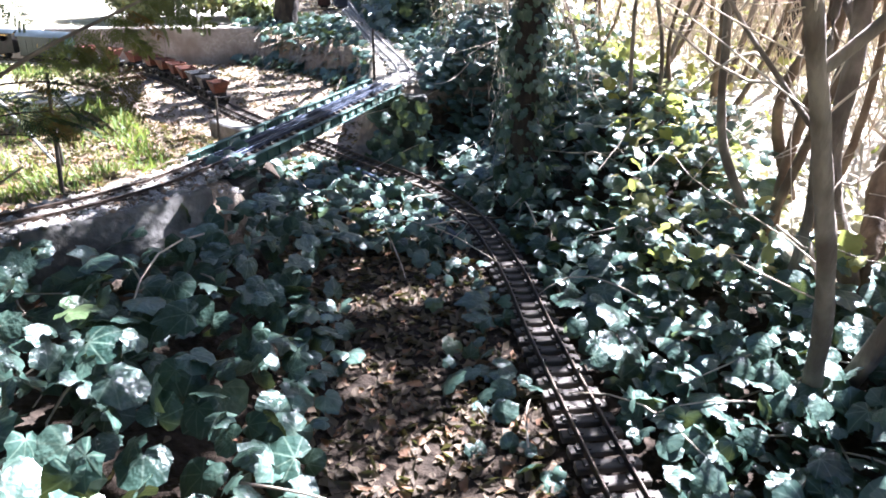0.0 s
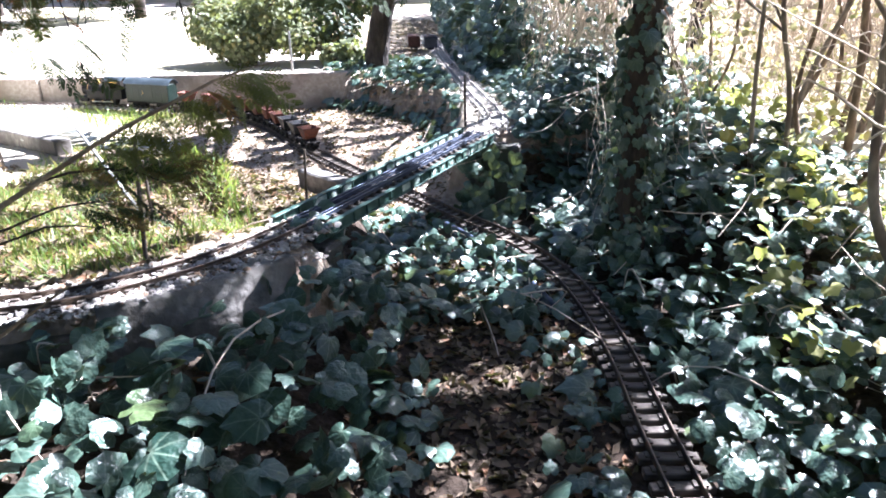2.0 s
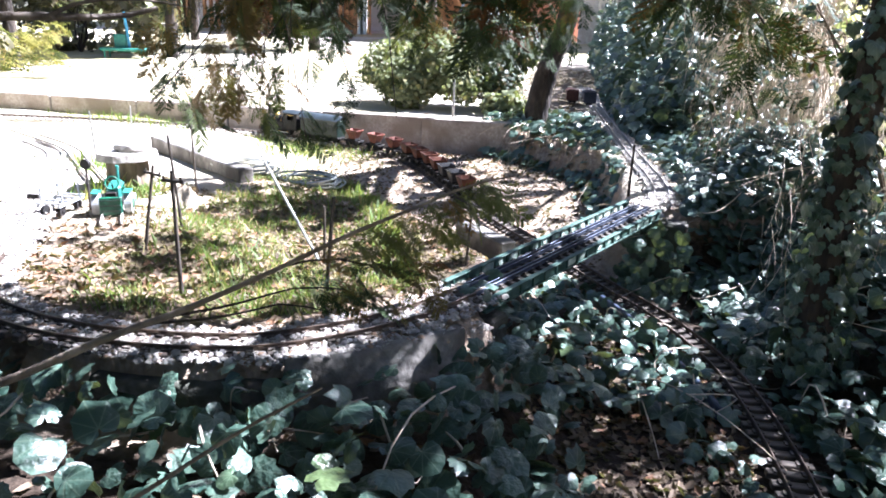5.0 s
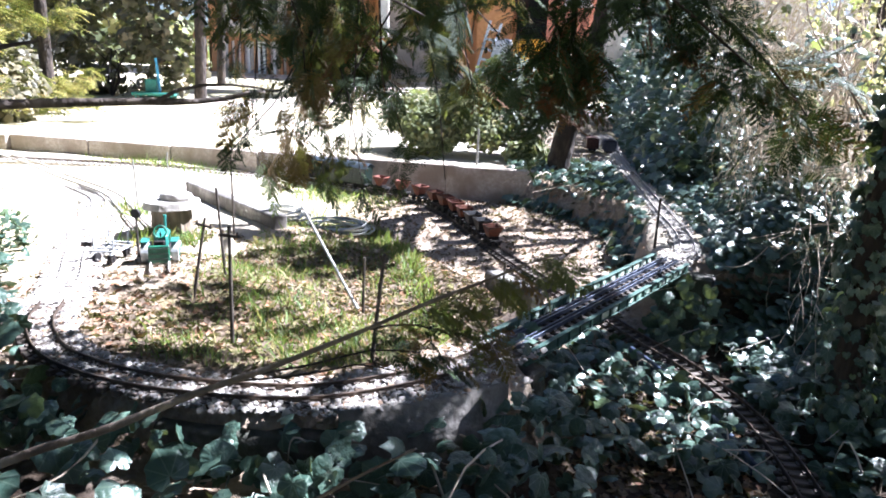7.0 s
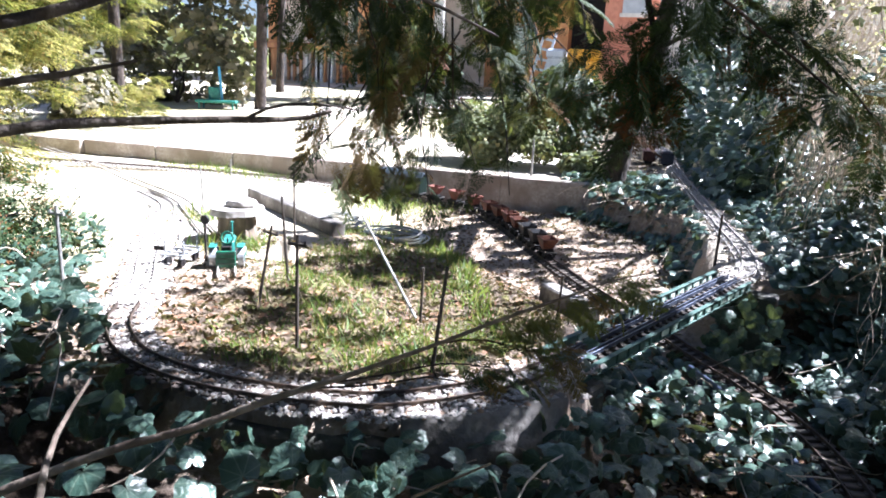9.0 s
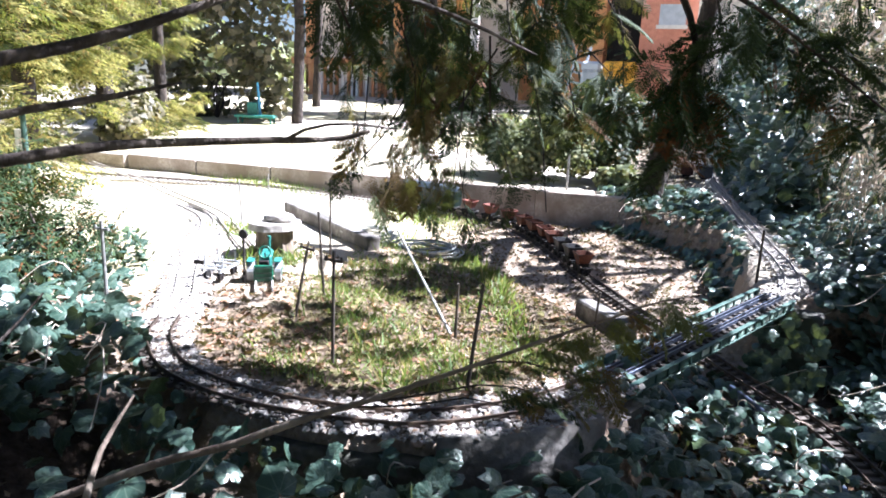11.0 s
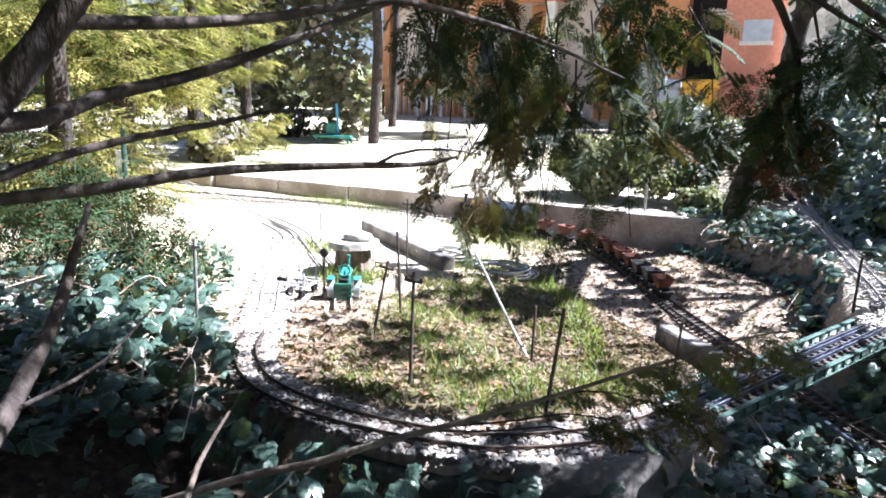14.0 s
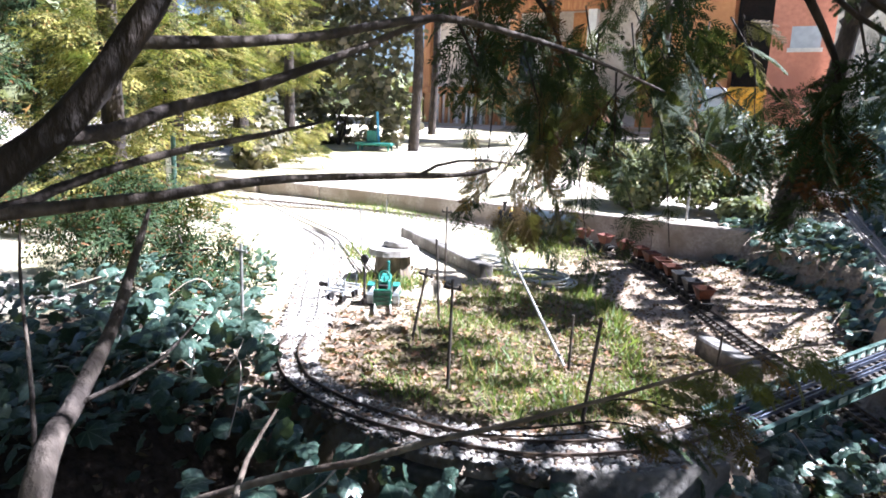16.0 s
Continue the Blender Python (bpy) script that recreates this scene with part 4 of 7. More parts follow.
def ivy(name, label, pos, size, normal, tilt, seed, near=None, singles=280, category="ivy", stems=0, leaves=IVY_LEAVES):
    """Ivy: the leaves of a near stretch are pieces of their own, the rest one mesh."""
    rng = np.random.default_rng(seed)
    m = poses_of(pos, size, normal, tilt, rng)
    t = thing(name, pose(0, 0, 0), label, category)
    pick = np.zeros(len(m), bool)
    if near is not None:
        idx = np.nonzero(near(pos))[0][:singles]
        pick[idx] = True
        for i in idx:
            o = link_mesh("leaf", LEAF_MESHES[i % 3], None, t)
            o.matrix_world = as_matrix(m[i])
    rest = m[~pick]
    for k, (tv, tf) in enumerate(leaves):
        if len(rest[k::3]):
            ob = fast_mesh("foliage", *many(tv, tf, rest[k::3]), IVY, t, kind="stuff", smooth=True)
            blade_attr(ob, tv, len(rest[k::3]))
    if stems:
        idx = rng.choice(len(pos), stems)
        a = pos[idx]
        b = a + np.stack([rng.normal(0, 0.12, stems), rng.normal(0, 0.12, stems), np.full(stems, -0.05)], 1)
        u = np.linspace(0, 1, 6)[None, :, None]
        c = a[:, None] * (1 - u) + b[:, None] * u + np.sin(np.pi * u) * rng.normal(0, 0.03, (stems, 1, 3))
        v, f = strands(c, np.full(stems, 0.0022))
        fast_mesh("stem_tangle", v, f, TWIG, t, kind="stuff")
    return t


rng = np.random.default_rng(11)


def sample(n, x0, x1, y0, y1, keep):
    p = np.stack([rng.uniform(x0, x1, n), rng.uniform(y0, y1, n)], 1)
    return p[rng.uniform(size=n) < keep(p[:, 0], p[:, 1])]


# bed in front of the retaining wall
def bed_keep(x, y):
    edge = np.where(x < -0.53, front_edge(x) + 0.015, 1.66)
    path = -0.41 + 0.05 * np.sin(7 * y) + 0.05 * sm(1.2, 1.6, y)
    return (y < edge) * (sm(path + 0.05, path - 0.06, x)) * 1.0


p = sample(3500, -2.0, -0.30, 0.05, 1.68, bed_keep)
p = p[rng.uniform(size=len(p)) < 1 - 0.80 * sm(-0.92, -1.08, p[:, 0]) * sm(1.15, 1.0, p[:, 1]) * sm(-1.9, -1.6, p[:, 0])]
lift = rng.uniform(0.01, 0.105, len(p)) * sm(-0.36, -0.52, p[:, 0]) + 0.012
z = ground_at(p[:, 0], p[:, 1]) + lift
big = np.clip(rng.lognormal(math.log(0.040), 0.30, len(p)), 0.022, 0.060)
ivy("ivy_bed", "dense bed of dark glossy ivy before the low wall", np.column_stack([p, z]), big, np.tile([0.0, -0.30, 1.0], (len(p), 1)), 0.60, 1,
    lambda q: (q[:, 0] > -1.1) & (q[:, 1] > 0.55) & (q[:, 2] > 0.09), 290, stems=120)

# beside the lower track
p = sample(7200, -0.30, 1.2, 0.1, 2.5, lambda x, y: np.where(np.abs(x - np.interp(y, RUN[:600, 1], RUN[:600, 0])) < 0.052, 0.0, np.where(x < -0.09, sm(-0.26, -0.12, x) * 0.35 * (y < 1.9), sm(0.68, 0.40, x + 0.08 * np.sin(6 * y)))))
lift = rng.uniform(0.0, 0.055, len(p)) + 0.06 * rng.uniform(size=len(p)) * sm(0.08, 0.3, p[:, 0])
lift = np.where(p[:, 0] < -0.09, lift * 0.3, lift)
z = ground_at(p[:, 0], p[:, 1]) + lift + 0.006
sz = np.clip(rng.lognormal(math.log(0.038), 0.3, len(p)), 0.02, 0.07)
ivy("ivy_bank", "bank of glossy ivy leaves in dappled sun beside the track", np.column_stack([p, z]), sz, np.tile([0.08, -0.26, 1.0], (len(p), 1)), 0.42, 2,
    lambda q: (q[:, 0] > -0.3) & (q[:, 0] < 0.4) & (q[:, 1] < 1.5) & (q[:, 1] > 0.6), 290, stems=160)

# under and beside the bridge
p = sample(520, -0.66, -0.12, 1.55, 2.36, lambda x, y: np.where(np.abs(x - np.interp(y, RUN[:600, 1], RUN[:600, 0])) < 0.06, 0.0, 1.0) * (x > -0.64 + 0.0 * y))
z = ground_at(p[:, 0], p[:, 1]) + rng.uniform(0.0, 0.07, len(p)) * sm(2.3, 1.7, p[:, 1]) + 0.006
ivy("ivy_patch", "ivy growing under the bridge in deep shade", np.column_stack([p, z]), np.clip(rng.lognormal(math.log(0.037), 0.28, len(p)), 0.02, 0.065), np.tile([0.1, -0.3, 1.0], (len(p), 1)), 0.45, 3, stems=40)

# mound between the plaza and the upper track
p = sample(2200, -1.0, 0.0, 2.95, 4.6, lambda x, y: sm(-0.14, -0.02, x - np.interp(y, [2.9, 3.1, 3.5, 3.8, 4.05, 4.3, 4.5], [-0.3, -0.3, -0.36, -0.68, -0.92, -1.0, -0.9])) * np.where(np.abs(x - np.interp(y, [2.4, 2.9, 3.25, 3.8, 4.6], [-0.2, -0.152, -0.18, -0.225, -0.29])) < 0.085, 0.0, 1) * (x < -0.1))
z = ground_at(p[:, 0], p[:, 1]) + rng.uniform(0.005, 0.05, len(p))
ivy("ivy_mound", "low mound of ivy spilling over the edge of the gravel clearing", np.column_stack([p, z]), np.clip(rng.lognormal(math.log(0.042), 0.25, len(p)), 0.025, 0.07), np.tile([-0.5, -0.25, 1.0], (len(p), 1)), 0.45, 4, stems=60)

# right of the upper track
p = sample(2600, -0.3, 0.62, 2.4, 6.5, lambda x, y: sm(-0.04, 0.02, x - np.interp(y, [2.4, 2.9, 3.8, 6.5], [-0.06, -0.06, -0.13, -0.3])))
grow = rng.uniform(0, 1, len(p)) ** 1.6
z = ground_at(p[:, 0], p[:, 1]) + 0.012 + grow * 0.42 * sm(0.0, 0.55, p[:, 0]) * (0.35 + 0.65 * sm(2.6, 3.6, p[:, 1]))
ivy("ivy_hedge", "tall mass of ivy leaves climbing beside the upper track", np.column_stack([p, z]), np.clip(rng.lognormal(math.log(0.05), 0.25, len(p)), 0.03, 0.085), np.where((p[:, 1] < 3.3)[:, None], np.array([[0.18, -0.42, 1.0]]), np.array([[-0.45, -0.30, 0.9]])), 0.45, 5, stems=120)

p = np.stack([rng.uniform(-0.02, 0.36, 480), rng.uniform(1.95, 2.65, 480)], 1)
z = ground_at(p[:, 0], p[:, 1]) + 0.02 + 0.16 * sm(2.0, 2.65, p[:, 1]) * sm(-0.02, 0.15, p[:, 0]) + rng.uniform(0, 0.035, len(p))
ivy("ivy_clump", "upright clump of ivy at the foot of the vine hedge", np.column_stack([p, z]), np.clip(rng.lognormal(math.log(0.036), 0.3, len(p)), 0.02, 0.065), np.tile([0.18, -0.42, 1.0], (len(p), 1)), 0.5, 7, stems=30)

p = np.stack([rng.uniform(-0.22, 0.62, 5200), rng.uniform(4.1, 9.5, 5200)], 1)
p[:, 0] -= 0.035 * (p[:, 1] - 4.1)
grow = rng.uniform(0, 1, len(p))
z = ground_at(p[:, 0], p[:, 1]) + 0.02 + grow * (0.25 + 1.25 * sm(4.1, 6.0, p[:, 1])) * sm(-0.32, 0.10, p[:, 0] + 0.035 * (p[:, 1] - 4.1))
ivy("ivy_hedge", "tall dark ivy hedge running back along the upper track", np.column_stack([p, z]), np.clip(rng.lognormal(math.log(0.062), 0.25, len(p)), 0.035, 0.10), np.tile([-0.30, -0.45, 0.9], (len(p), 1)), 0.5, 8, stems=60, leaves=LEAVES)

p = np.stack([rng.uniform(-0.08, 0.30, 620), rng.uniform(1.95, 2.8, 620)], 1)
p = p[(p[:, 0] > -0.02) | (p[:, 1] > 2.35)]
z = ground_at(p[:, 0], p[:, 1]) + 0.03 + 0.18 * sm(2.0, 2.7, p[:, 1]) * sm(-0.06, 0.14, p[:, 0]) + rng.uniform(0, 0.035, len(p))
ivy("ivy_clump", "ivy clump in bright dappled sun beside the bridge", np.column_stack([p, z]), np.clip(rng.lognormal(math.log(0.040), 0.3, len(p)), 0.022, 0.07), np.tile([0.17, -0.38, 0.9], (len(p), 1)), 0.22, 9)
p = np.stack([rng.uniform(-0.29, -0.10, 70), rng.uniform(2.24, 2.36, 70)], 1)
z = 0.02 + 0.19 * rng.uniform(0, 1, len(p)) ** 1.2
ivy("ivy_clump", "dark ivy climbing the block under the bridge", np.column_stack([p, z]), np.clip(rng.lognormal(math.log(0.034), 0.3, len(p)), 0.02, 0.055), np.tile([-0.2, -0.9, 0.35], (len(p), 1)), 0.35, 10)

# leaves on the left bank beside the loop
p = sample(2300, -2.35, -1.5, 0.5, 2.1, lambda x, y: sm(0.11, 0.2, dist_to(LOOP[:17], x, y)[0]) * ((y - 1.35) < -(x + 1.5) * 0.95) * 1.0)
z = ground_at(p[:, 0], p[:, 1]) + 0.02 + rng.uniform(0, 0.12, len(p)) * sm(0.12, 0.4, dist_to(LOOP[:17], p[:, 0], p[:, 1])[0])
ivy("ivy_bank", "ivy bank on the outer side of the loop, partly in sun", np.column_stack([p, z]), np.clip(rng.lognormal(math.log(0.028), 0.32, len(p)), 0.015, 0.055), np.tile([-0.15, -0.3, 1.0], (len(p), 1)), 0.5, 6, stems=50)


# ---- ivy-clad trunk and bare shrubs ----
trunk_pts = [(0.085, 1.79, 0.02), (0.072, 1.78, 0.4), (0.076, 1.77, 0.8), (0.045, 1.79, 1.3), (0.02, 1.83, 2.0)]
clad = thing("ivy_clad_tree", pose(0.17, 1.86, 0.0), "dark tree trunk wrapped in climbing ivy beside the track", "tree")
clad.matrix_world = pose(0, 0, 0)
tube("trunk", trunk_pts, [0.036, 0.032, 0.029, 0.026, 0.02], BARK, clad, n=12, rough=0.06)
n = 1250
tt = rng.uniform(0, 1, n) ** 1.35 * 1.5
th = rng.uniform(0, 2 * np.pi, n)
rad = 0.032 + rng.uniform(0, 1, n) ** 1.5 * (0.018 + 0.036 * sm(0.6, 0.1, tt))
cx, cy = np.interp(tt, [0, 0.4, 0.8, 1.3, 2], [0.085, 0.072, 0.076, 0.045, 0.02]), np.interp(tt, [0, 0.4, 0.8, 1.3, 2], [1.79, 1.78, 1.77, 1.79, 1.83])
pos = np.stack([cx + rad * np.cos(th), cy + rad * np.sin(th), 0.05 + tt], 1)
nor = np.stack([np.cos(th), np.sin(th), 0.6 + 0 * th], 1)
m = poses_of(pos, np.clip(rng.lognormal(math.log(0.022), 0.35, n), 0.012, 0.045), nor, 0.45, rng, spin=np.tile([0.2, 0.1, -1.0], (n, 1)))
for i in range(n):
    if i < 120 and pos[i, 1] < 1.79 and pos[i, 2] < 0.8:
        o = link_mesh("leaf", LEAF_MESHES[i % 3], None, clad)
        o.matrix_world = as_matrix(m[i])
rest = m[[i for i in range(n) if not (i < 120 and pos[i, 1] < 1.79 and pos[i, 2] < 0.8)]]
v, f = many(*IVY_LEAVES[0], rest)
blade_attr(fast_mesh("foliage", v, f, IVY, clad, kind="stuff", smooth=True), IVY_LEAVES[0][0], len(rest))


def bare_shrub(x, y, seed, stems, spread, h, label, r=0.014, twigs=26):
    rg = np.random.default_rng(seed)
    t = thing("bare_shrub", pose(0, 0, 0), label, "shrub", "bare shrubs")
    tips = []
    us = (0.0, 0.18, 0.36, 0.55, 0.76, 1.0)

    def stem(p0, lean, ht, rr, name, parent, pale):
        w = np.cumsum(rg.normal(0, 0.032, (6, 2)), axis=0)
        pts = [(p0[0] + lean[0] * u + w[k, 0] * (k > 0), p0[1] + lean[1] * u + w[k, 1] * (k > 0), p0[2] + ht * u) for k, u in enumerate(us)]
        ob = tube(name, pts, [rr * (1 - 0.65 * u) for u in us], BARK_PALE if pale else BARK_BROWN, parent, n=8, rough=0.07, step=0.035)
        c = spline(pts, 0.05)
        tips.extend(np.array(c[len(c) // 5:]))
        return ob, c
    for i in range(stems):
        bx, by = x + rg.normal(0, 0.10), y + rg.normal(0, 0.10)
        a = rg.uniform(0, 2 * np.pi)
        d = np.array([math.cos(a), math.sin(a)]) * spread * rg.uniform(0.2, 1)
        pale = rg.random() < 0.5
        rr = r * rg.uniform(0.55, 1.15)
        ob, c = stem((bx, by, float(ground_at(bx, by)) - 0.02), d, h * rg.uniform(0.85, 1.1), rr, "stem", t, pale)
        for j in range(2):
            q = c[int(len(c) * rg.uniform(0.25, 0.6))]
            a = rg.uniform(0, 2 * np.pi)
            stem(q, (0.28 * math.cos(a), 0.28 * math.sin(a)), h * rg.uniform(0.3, 0.5), rr * 0.5, "branch", ob, pale)
    k = stems * twigs
    a = np.array(tips)[rg.choice(len(tips), k)]
    d = np.stack([rg.normal(0, 1, k), rg.normal(0, 1, k), rg.normal(0.35, 0.8, k)], 1)
    d /= np.linalg.norm(d, axis=1)[:, None]
    b = a + d * rg.gamma(3.0, 0.05, k)[:, None]
    u = np.linspace(0, 1, 6)[None, :, None]
    c = a[:, None] * (1 - u) + b[:, None] * u + np.sin(np.pi * u) * rg.normal(0, 0.022, (k, 1, 3)) + np.sin(2 * np.pi * u) * rg.normal(0, 0.010, (k, 1, 3))
    v, f = strands(c, np.where(rg.uniform(size=k) < 0.15, rg.uniform(0.002, 0.0036, k), rg.uniform(0.0007, 0.0018, k)))
    fast_mesh("twig_tangle", v, f, TWIG, t, kind="stuff")
    return t


bare_shrub(0.40, 1.04, 3, 7, 0.36, 1.25, "many-stemmed bare shrub with pale brown bark rising from the ivy", 0.0165, 38)
bare_shrub(0.60, 1.02, 12, 6, 0.34, 1.25, "old bare shrub with thick brown stems rising from the ivy", 0.024, 30)
bare_shrub(0.56, 1.42, 4, 5, 0.40, 1.3, "many-stemmed bare shrub with tangled twigs", 0.0135, 38)
bare_shrub(0.54, 2.00, 5, 6, 0.34, 1.35, "many-stemmed bare shrub with tangled twigs", 0.0085, 26)
bare_shrub(0.74, 0.95, 6, 5, 0.40, 1.2, "many-stemmed bare shrub with pale brown bark rising from the ivy", 0.0165, 26)
bare_shrub(0.85, 2.2, 7, 6, 0.42, 1.5, "many-stemmed bare shrub with tangled twigs", 0.010, 18)
bare_shrub(0.50, 2.5, 8, 4, 0.36, 1.4, "many-stemmed bare shrub with tangled twigs", 0.008, 18)

# hedge of dry hanging vines along the right
n = 1900
vy = 2.6 + 6.9 * rng.uniform(0, 1, n) ** 1.1
vx = rng.uniform(0.20, 0.20 + 0.12 + 0.34 * sm(2.6, 3.6, vy), n) - 0.03 * (vy - 2.2)
top = rng.uniform(0.35, 0.75 + 0.9 * sm(2.8, 5.0, vy), n)
u = np.linspace(0, 1, 6)[None, :, None]
a = np.stack([vx, vy, ground_at(vx, vy) + top], 1)
b = a + np.stack([rng.normal(-0.05, 0.07, n), rng.normal(0, 0.10, n), -rng.uniform(0.25, 0.75, n)], 1)
c = a[:, None] * (1 - u) + b[:, None] * u + np.sin(np.pi * u) * rng.normal(0, 0.055, (n, 1, 3)) + np.sin(2 * np.pi * u) * rng.normal(0, 0.022, (n, 1, 3))
hedge = thing("vine_hedge", pose(0, 0, 0), "tall hedge of dry tangled vine stems with a few pale leaves", "hedge")
v, f = strands(c, np.where(rng.uniform(size=n) < 0.12, rng.uniform(0.003, 0.006, n), rng.uniform(0.0008, 0.0024, n)), 3)
fast_mesh("stem_tangle", v, f, TWIG, hedge, kind="stuff")
n = 420
vy = rng.uniform(2.3, 3.3, n)
vx = -0.35 + rng.uniform(0.27, 0.64, n) * (vy - 0.2)
a = np.stack([vx, vy, ground_at(vx, vy) + 0.04 + 0.40 * rng.uniform(0, 1, n)], 1)
b = a + np.stack([rng.normal(0, 0.08, n), rng.normal(0, 0.08, n), rng.normal(0, 0.12, n)], 1)
c = a[:, None] * (1 - u) + b[:, None] * u + np.sin(np.pi * u) * rng.normal(0, 0.022, (n, 1, 3)) + np.sin(2 * np.pi * u) * rng.normal(0, 0.012, (n, 1, 3))
fast_mesh("stem_tangle", *strands(c, rng.uniform(0.001, 0.0032, n), 3), TWIG, hedge, kind="stuff")
n = 420
vy = rng.uniform(2.2, 4.6, n)
vx = rng.uniform(0.20, 0.32 + 0.2 * sm(2.6, 3.6, vy), n) - 0.02 * (vy - 2)
a = np.stack([vx, vy, ground_at(vx, vy) + rng.uniform(0.08, 0.55 + 0.5 * sm(2.6, 4.0, vy), n)], 1)
b = a + np.stack([rng.normal(0, 0.09, n), rng.normal(0, 0.09, n), rng.normal(0, 0.20, n)], 1)
c = a[:, None] * (1 - u) + b[:, None] * u + np.sin(np.pi * u) * rng.normal(0, 0.03, (n, 1, 3))
fast_mesh("stem_tangle", *strands(c, rng.uniform(0.0007, 0.0024, n), 3), TWIG, hedge, kind="stuff")
n = 800
vy = rng.uniform(2.2, 9.5, n)
vx = rng.uniform(0.18, 0.55, n) - 0.03 * (vy - 2.2)
pos = np.stack([vx, vy, ground_at(vx, vy) + rng.uniform(0.1, 0.9 + 0.7 * sm(2.5, 5.0, vy), n)], 1)
m = poses_of(pos, rng.uniform(0.025, 0.055, n), np.tile([0.2, -0.4, 1.0], (n, 1)), 0.6, rng)
v, f = many(*LEAVES[0], m)
fast_mesh("leafage", v, f, BUSH_GREY, hedge, kind="stuff")
n = 1000
vy = rng.uniform(2.35, 4.2, n)
vx = rng.uniform(0.14, 0.34 + 0.28 * sm(2.6, 3.6, vy), n) - 0.02 * (vy - 2)
pos = np.stack([vx, vy, ground_at(vx, vy) + 0.75 * rng.uniform(0, 1, n) ** 1.5], 1)
m = poses_of(pos, rng.uniform(0.018, 0.042, n), np.tile([0.18, -0.42, 1.0], (n, 1)), 0.5, rng)
blade_attr(fast_mesh("leafage", *many(*IVY_LEAVES[0], m), IVY, hedge, kind="stuff", smooth=True), IVY_LEAVES[0][0], n)


n = 110
vx, vy = rng.uniform(0.04, 0.34, n), rng.uniform(1.92, 2.75, n)
a = np.stack([vx, vy, ground_at(vx, vy) + rng.uniform(0.15, 0.62, n)], 1)
b = a + np.stack([rng.normal(0, 0.03, n), rng.normal(-0.03, 0.03, n), -rng.uniform(0.10, 0.30, n)], 1)
b[:, 2] = np.maximum(b[:, 2], ground_at(b[:, 0], b[:, 1]))
c = a[:, None] * (1 - u) + b[:, None] * u + np.sin(np.pi * u) * rng.normal(0, 0.018, (n, 1, 3))
fast_mesh("stem_tangle", *strands(c, rng.uniform(0.0006, 0.0016, n), 3), TWIG, hedge, kind="stuff")
n = 3000
vy = rng.uniform(2.0, 5.0, n)
vx = rng.uniform(0.22, 0.95, n) - 0.02 * (vy - 2)
pos = np.stack([vx, vy, ground_at(vx, vy) + 0.12 + rng.uniform(0, 0.75 + 0.4 * sm(2.4, 4.0, vy), n)], 1)
m = poses_of(pos, rng.uniform(0.010, 0.024, n), np.tile([-0.55, -0.7, 0.35], (n, 1)), 0.7, rng)
fast_mesh("dry_leafage", *many(*LEAVES[1], m), DRY_LEAF, hedge, kind="stuff")


# ---- conifer sprays ----
def spray_quads(seed, pairs=10, droop=0.25, subs=6, wide=1.0):
    rg = random.Random(seed)
    q, f = [], []

    def blade(x, y, dx, dy, length, width, z0, z1):
        k = len(q)
        nx, ny = -dy * width * wide / 2, dx * width * wide / 2
        q.extend([(x, y, z0), (x + dx * length * 0.45 + nx, y + dy * length * 0.45 + ny, (z0 + z1) / 2 + 0.01), (x + dx * length, y + dy * length, z1), (x + dx * length * 0.45 - nx, y + dy * length * 0.45 - ny, (z0 + z1) / 2)])
        f.append((k, k + 1, k + 2, k + 3))

    def fall(y):
        return -droop * y * y
    for i in range(8):
        blade(0, i / 8, 0, 1, 0.16, 0.022, fall(i / 8), fall((i + 1) / 8))
    for j in range(pairs):
        for s in (-1, 1):
            y = 0.06 + 0.92 * (j + 0.35 * (s > 0)) / pairs
            ln = (0.44 * (1 - 0.8 * y) + 0.06) * rg.uniform(0.75, 1.15)
            a = radians(rg.uniform(42, 56))
            dx, dy = s * math.sin(a), math.cos(a)
            z0 = fall(y)
            z1 = z0 - 0.25 * ln + rg.uniform(-0.04, 0.03)
            blade(0, y, dx, dy, ln, 0.018, z0, z1)
            for k in range(1, subs):
                w = k / subs
                for e in (-1, 1):
                    b = radians(rg.uniform(28, 44)) * e
                    ex, ey = dx * math.cos(b) - dy * math.sin(b), dx * math.sin(b) + dy * math.cos(b)
                    zz = z0 + (z1 - z0) * w
                    blade(dx * ln * w, y + dy * ln * w, ex, ey, ln * 0.34 * (1.1 - 0.5 * w), 0.026, zz, zz - 0.03)
            blade(dx * ln * 0.9, y + dy * ln * 0.9, dx, dy, ln * 0.2, 0.024, z1, z1 - 0.02)
    return np.array(q), np.array(f)


SPRAYS = [spray_quads(i) for i in range(4)]
FAR_SPRAYS = [spray_quads(10 + i, 6, 0.25, 4) for i in range(4)]
COARSE_SPRAYS = [spray_quads(60 + i, 5, 0.25, 2, 2.4) for i in range(4)]
SPRAY_MESHES = []
for qv, qf in SPRAYS:
    me = bpy.data.meshes.new("spray")
    me.from_pydata([tuple(v) for v in qv], [], [tuple(map(int, f)) for f in qf])
    me.materials.append(CONIFER_PIECE)
    SPRAY_MESHES.append(me)


FROND_MESHES = []
for i in range(4):
    qv, qf = spray_quads(40 + i, 9, 0.55, 6)
    me = bpy.data.meshes.new("spray")
    me.from_pydata([tuple(v) for v in qv], [], [tuple(map(int, f)) for f in qf])
    me.materials.append(CONIFER_PIECE)
    FROND_MESHES.append(me)


